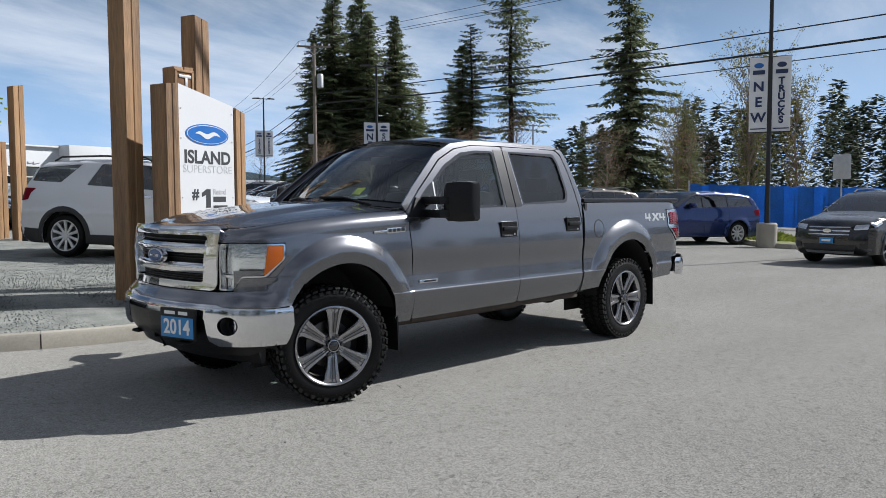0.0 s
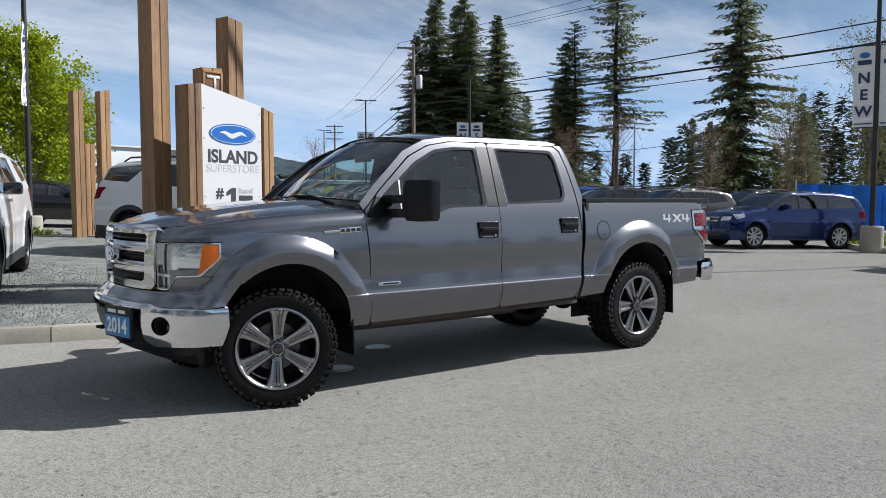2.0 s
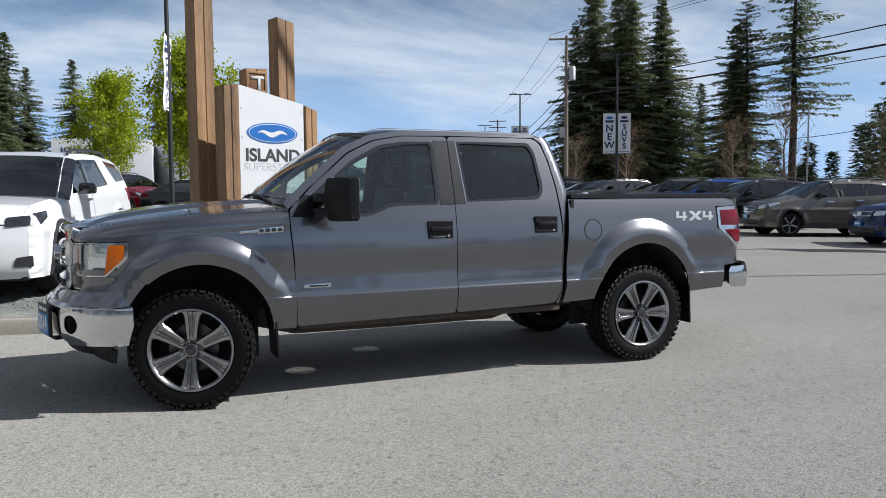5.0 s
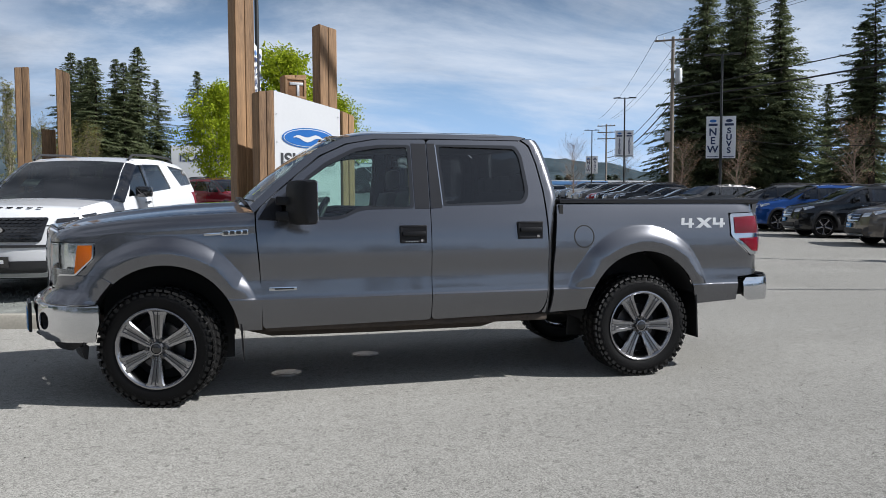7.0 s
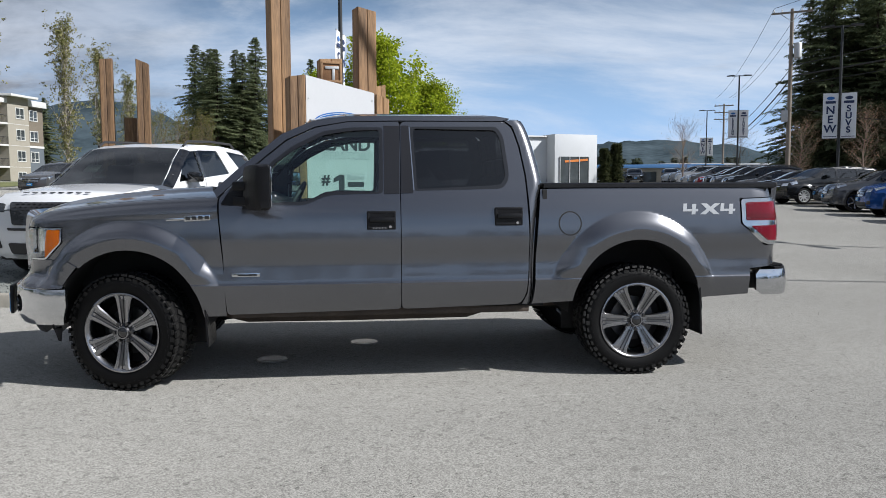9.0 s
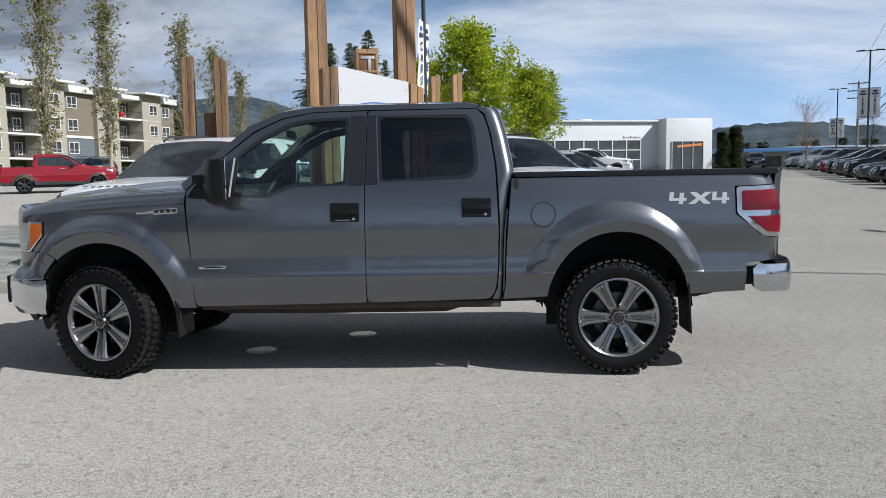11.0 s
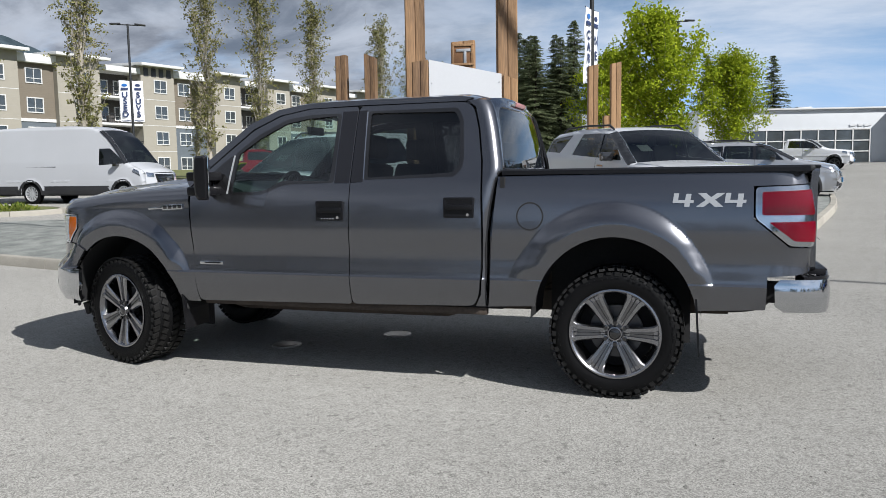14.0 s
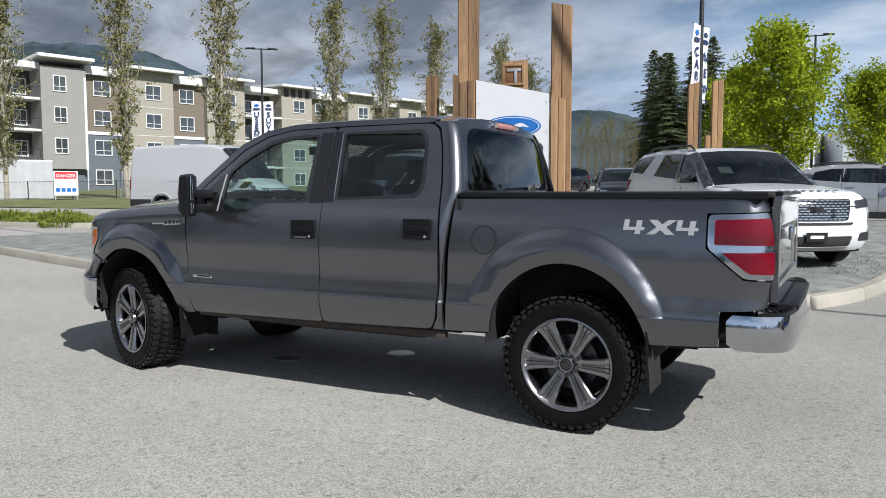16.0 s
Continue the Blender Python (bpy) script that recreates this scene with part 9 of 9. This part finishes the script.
maple = make_broadleaf("young maple with bright spring-green leaves", 7.0, 4.5, 5, M_LEAF, 24000, M_PALEBARK, "maple_tree", 0.17, 0.14, 1.0, 60, clump=0.50, peak=0.66)
plant(maple, 0.9, 27.6, 0, 0.95, True)
plant(maple, 4.15, 40.1, 120, 0.87)
plant(maple, -2.4, 40.5, 200, 0.95)
poplar = make_broadleaf("slender columnar poplar in pale new leaf", 13.2, 2.0, 9, M_POPLAR, 6500, M_PALEBARK, "poplar_tree", 0.10, 0.16, 3.8, 84, "row of poplars", 0.26, 1.0)
plant(poplar, -38.2, 29.5, 0, 1.03, True)
for x, y, s, t in ((-45.0, 25.8, 1.0, 90), (-32.7, 32.4, 1.06, 200), (-26.7, 36.4, 0.92, 30), (-24.2, 38.4, 0.88, 150), (-21.3, 40.3, 0.80, 280), (-47.5, 24.0, 1.08, 10), (-33.8, 34.0, 0.45, 60), (-28.6, 37.8, 0.45, 60), (-51, 22, 0.95, 40), (-17.3, 42.0, 0.72, 75), (-15.8, 43.5, 0.62, 160), (-14.0, 43.0, 0.50, 250)):
    plant(poplar, x, y, t, s)
bare = make_broadleaf("bare reddish-budded roadside tree", 5.6, 4.2, 21, M_BUD, 1500, M_BRANCH, "bare_tree", 0.20, 0.07, 0.9, 44, "bare roadside trees", 0.5)
plant(bare, 38.5, 36.5, 0, 1.0, True)
for x, y, s, t in ((34.5, 43.5, 0.95, 40), (30.5, 44.5, 0.8, 90), (37, 30.5, 1.15, 10), (36.5, 22.5, 0.9, 150), (43.5, 20.5, 0.95, 200), (27, 56, 0.9, 20), (33, 58, 0.8, 55)):
    plant(bare, x, y, t, s)
alder = make_broadleaf("thin alder in sparse yellow-green leaf", 9.6, 4.6, 31, M_ALDER, 5200, M_BRANCH, "alder_tree", 0.10, 0.11, 1.7, 70, "roadside alders", 0.32)
plant(alder, 40.5, 15.2, 0, 1.0, True)
plant(alder, 44.0, 13.8, 70, 0.85)
plant(alder, 38.0, 18.5, 160, 0.7)
for k in range(8):
    plant(alder, -13.9 + 0.46 * k, 48.3 + 0.35 * k, 40 * k, 0.46 + 0.07 * math.sin(k * 2.2), squash=0.5, label="slim young poplar in yellow-green leaf")
cedar = make_conifer("dense dark clipped cedar", 4.0, 0.62, 40, M_NEEDLE_WARM, 0.0, 9.0, 0.12, 0.35, 0.05, "clipped cedars", 8, 0.42)
plant(cedar, 26.8, 76.0, 0, 0.95, True)
plant(cedar, 28.2, 76.4, 70, 1.08)


def make_shrub(label, radius, height, seed, mat, n, group):
    rnd = random.Random(seed)
    bush = thing("shrub", label, "shrub", group=group)
    verts, faces = [], []
    for _ in range(n):
        a, r = rnd.uniform(0, 6.283), radius * math.sqrt(rnd.random())
        h = height * (1 - (r / radius) ** 2 * 0.6) * rnd.uniform(0.15, 1.0)
        d = Vector((math.cos(a) * 0.5, math.sin(a) * 0.5, rnd.uniform(0.2, 1.2))).normalized()
        quad_leaf(verts, faces, Vector((r * math.cos(a), r * math.sin(a), h)), d, Vector((rnd.uniform(-1, 1), rnd.uniform(-1, 1), 0.4)), rnd.uniform(0.06, 0.15), rnd.uniform(0.014, 0.034))
    mesh_part("foliage", verts, faces, mat, bush)
    bm = bmesh.new()
    for k in range(7):
        a = k * 0.9
        add_tube(bm, (0, 0, -0.05), (0.6 * radius * math.cos(a), 0.6 * radius * math.sin(a), 0.6 * height), 0.015, 0.006, 4, cap=False)
    part("stems", bm, M_BRANCH, bush)
    return bush


shrub = make_shrub("low yellow-green shrub in the kerbed planting", 0.75, 0.36, 3, M_SHRUB, 1000, "low planting shrubs")
plant(shrub, -17.0, 12.2, 0, 1.0, True)
rr = random.Random(77)
spots = [(-18.2 - 1.05 * k, 12.0 + rr.uniform(-0.9, 0.9)) for k in range(26)] + [(-18.5 - 1.3 * k, 11.0 + rr.uniform(-0.5, 0.5)) for k in range(16)]
spots += [(19.6 + rr.uniform(-0.5, 3.0), 4.8 + rr.uniform(-1.0, 1.2)) for _ in range(10)]
spots += [(-6.4 + rr.uniform(-0.9, 0.9), 12.6 + rr.uniform(-0.9, 1.9)) for _ in range(16)] + [(-2.2 + rr.uniform(-1.5, 1.5), 16.2 + rr.uniform(-0.8, 1.2)) for _ in range(10)]
for x, y in spots:
    plant(shrub, x, y, rr.uniform(0, 360), rr.uniform(0.75, 1.25))
bm = bmesh.new()
bmesh.ops.create_icosphere(bm, subdivisions=3, radius=0.55)
for v in bm.verts:
    v.co *= 1 + 0.22 * noise.noise(v.co * 1.7)
    v.co.z *= 0.62
rock = tagged(part("boulder", bm, pbr("grey_boulder", (0.20, 0.19, 0.18), 0.9, 0, 0.3, 3, 30, 0.6, 30), angle=60), "grey rounded boulder at the planting's edge", "boulder")
rock.location = on_ground(-5.6, 11.6, 0.30)

# far woods: one sheet of many rough firs
def far_woods(name, spots_, label, seed):
    rnd = random.Random(seed)
    verts, faces = [], []
    for x, y, h in spots_:
        z0 = ground_z(x, y)
        w = h * rnd.uniform(0.15, 0.24)
        for i in range(430):
            t = rnd.random() ** 0.9
            a = rnd.uniform(0, 6.283)
            r = w * (1 - t) ** 0.8 * rnd.uniform(0.45, 1.1)
            p = Vector((x + r * math.cos(a) * 0.6, y + r * math.sin(a) * 0.6, z0 + h * t))
            d = Vector((math.cos(a), math.sin(a), rnd.uniform(-0.5, 0.3))).normalized()
            quad_leaf(verts, faces, p, d, Vector((rnd.uniform(-0.3, 0.3), rnd.uniform(-0.3, 0.3), 1)), rnd.uniform(0.55, 1.2), rnd.uniform(0.14, 0.32))
    me = bpy.data.meshes.new(name)
    me.from_pydata(verts, [], faces)
    me.materials.append(M_FARWOOD_HAZE)
    return tagged(new(name, me), label, "woods", kind="stuff")


rw = random.Random(5)
east = []
for k in range(120):
    b_ = rw.uniform(61, 98) if k % 8 else rw.uniform(47, 62)
    a = radians(b_)
    d = rw.uniform(82, 112)
    east.append((-3 + d * math.sin(a), -5 + d * math.cos(a), rw.uniform(9.0, 13.0) if b_ > 61 else rw.uniform(5.0, 9.0)))
far_woods("far_woods", east, "dark band of firs across the road", 1)
north = []
for k in range(110):
    a = radians(rw.uniform(12, 50))
    d = rw.uniform(150, 210)
    north.append((d * math.sin(a), d * math.cos(a), rw.uniform(3.0, 6.5)))
far_woods("far_trees", north, "far low trees beyond the lots", 2)

# added trees out of view, taller south-west to darken reflections in the truck's flank
south = []
for k in range(190):
    b_ = rw.uniform(100, 282)
    a = radians(b_)
    d = rw.uniform(70, 110) if b_ < 195 else rw.uniform(45, 75)
    south.append((d * math.sin(a), d * math.cos(a), rw.uniform(4, 7) if b_ < 195 else rw.uniform(11, 17)))
far_woods("south_woods", south, "band of dark firs closing the lot", 3)

# ---- hills ----
def ridge(name, dist, table, label, seed):
    """A long forested ridge; table: bearing from north-east, height angle in degrees."""
    f = smooth_table(table)
    bm = bmesh.new()
    rows = []
    n = 260
    for k in range(n + 1):
        az = table[0][0] + (table[-1][0] - table[0][0]) * k / n
        el = max(0.05, f(az) + 0.22 * noise.noise((az * 0.35, seed, 0)) + 0.10 * noise.noise((az * 1.7, seed, 3)) + 0.05 * noise.noise((az * 6.0, seed, 7)))
        a = radians(az)
        row = []
        for t in (0, 0.25, 0.5, 0.75, 0.9, 1.0):
            d = dist * (1 + 0.35 * t)
            h = 1.4 + math.tan(radians(el)) * dist * 1.35 * t ** 0.8 * (1 + 0.04 * noise.noise((az * 0.8, t * 4, seed)))
            row.append(bm.verts.new((d * math.sin(a), d * math.cos(a), h - (6 if t == 0 else 0))))
        rows.append(row)
    for a, b in zip(rows, rows[1:]):
        for j in range(5):
            bm.faces.new((a[j], b[j], b[j + 1], a[j + 1]))
    bmesh.ops.recalc_face_normals(bm, faces=bm.faces)
    return tagged(part(name, bm, M_HILL_HAZE, angle=80), label, "hill", kind="structure")


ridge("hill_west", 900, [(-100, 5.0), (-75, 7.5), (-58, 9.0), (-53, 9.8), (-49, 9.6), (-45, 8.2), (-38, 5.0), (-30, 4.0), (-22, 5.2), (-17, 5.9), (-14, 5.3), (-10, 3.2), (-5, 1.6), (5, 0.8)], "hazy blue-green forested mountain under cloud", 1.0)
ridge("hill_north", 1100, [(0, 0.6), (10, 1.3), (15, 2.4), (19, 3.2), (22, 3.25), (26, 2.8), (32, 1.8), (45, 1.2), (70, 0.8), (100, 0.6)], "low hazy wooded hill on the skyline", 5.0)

# ---- utility poles and wires ----
def utility_pole(x, y, h, turn, label, arms=1, can=True):
    g = ground_z(x, y)
    up = thing("utility_pole", label, "utility pole", Matrix.Translation((x, y, g)) @ pose(0, 0, 0, 0, 0, turn), group="utility poles")
    bm = bmesh.new()
    add_tube(bm, (0, 0, -0.3), (0, 0, h), 0.17, 0.11, 12)
    part("pole", bm, M_WOODPOLE, up)
    for k in range(arms):
        z = h - 0.25 - 0.9 * k
        arm = part("cross_arm", box_bm((0, -0.12, z), (2.5, 0.10, 0.12), None, 0.01), M_WOODPOLE, up)
        for xx in (-1.1, -0.6, 0.6, 1.1):
            bm = bmesh.new()
            add_spin(bm, [(0.0, z + 0.24), (0.04, z + 0.22), (0.05, z + 0.16), (0.03, z + 0.14), (0.05, z + 0.10), (0.015, z + 0.05)], 10, axis="z")
            bmesh.ops.translate(bm, verts=bm.verts, vec=(xx, -0.12, 0))
            part("insulator", bm, M_GALV, arm)
        for s in (-1, 1):
            bm = bmesh.new()
            add_tube(bm, (s * 0.7, -0.12, z - 0.05), (0, -0.1, z - 0.6), 0.02, n=5)
            part("brace", bm, M_GALV, arm)
    if can:
        bm = bmesh.new()
        add_spin(bm, [(0.0, h - 2.2), (0.20, h - 2.25), (0.24, h - 2.35), (0.24, h - 3.2), (0.20, h - 3.25), (0, h - 3.25)], 18, axis="z")
        bmesh.ops.translate(bm, verts=bm.verts, vec=(0.42, -0.1, 0))
        part("transformer", bm, M_GALV, up, "grey round transformer")
        part("equipment_box", box_bm((-0.28, 0, h - 7.0), (0.40, 0.35, 0.75), None, 0.02), M_GALV, up)
    return up


utility_pole(28.5, 42.7, 12.0, -33, "weathered wooden utility pole with a transformer and cross-arm", 1)
utility_pole(49.2, 94.0, 10.6, -33, "weathered wooden utility pole with three cross-arms", 3, False)
utility_pole(36.5, -4.6, 10.5, 80, "weathered wooden utility pole beside the road", 1, False)
utility_pole(-20.5, 7.3, 9.0, 80, "weathered wooden utility pole beside the lot", 1, False)
bm = bmesh.new()
add_tube(bm, (0, 0, -0.2), (0, 0, 6.3), 0.07, 0.05, 10)
gp = tagged(part("steel_pole", bm, M_GALV), "thin galvanised steel pole among the trees", "pole")
gp.location = on_ground(39.0, 30.5)


def wire(points, r, sag, label="thin black overhead cable over the road"):
    bm = bmesh.new()
    for a, b in zip(points, points[1:]):
        a, b = Vector(a), Vector(b)
        pts = [a.lerp(b, k / 24) - Vector((0, 0, sag * 4 * (k / 24) * (1 - k / 24))) for k in range(25)]
        add_path_tube(bm, pts, r, 5)
    return tagged(part("overhead_wire", bm, M_WIRE), label, "cable", group="overhead cables")


far, near_, me_ = (49.2, 94.0), (28.5, 42.7), (31.5, -30.0)
for i, (off, z, r, sag) in enumerate(((-1.1, 13.1, 0.014, 0.8), (0.6, 13.1, 0.014, 0.8), (1.1, 13.1, 0.014, 0.9), (0.15, 9.3, 0.030, 0.7), (0.15, 8.6, 0.050, 0.9), (0.15, 8.0, 0.022, 0.8))):
    c, s = math.cos(radians(-33)), math.sin(radians(-33))
    wire([(far[0] + off * c, far[1] + off * s, z - (0 if z > 10 else 1.0)), (near_[0] + off * c, near_[1] + off * s, z), (me_[0] + off, me_[1], z + 0.6)], r, sag)
wire([(-20.5, 7.3, 9.3), (36.5, -4.6, 10.4)], 0.045, 1.6, "thick black overhead cable across the lot")
wire([(28.5, 42.7, 6.6), (42, 27, 5.6), (60, 12, 7.0)], 0.02, 1.2, "thin sagging cable below the trees")
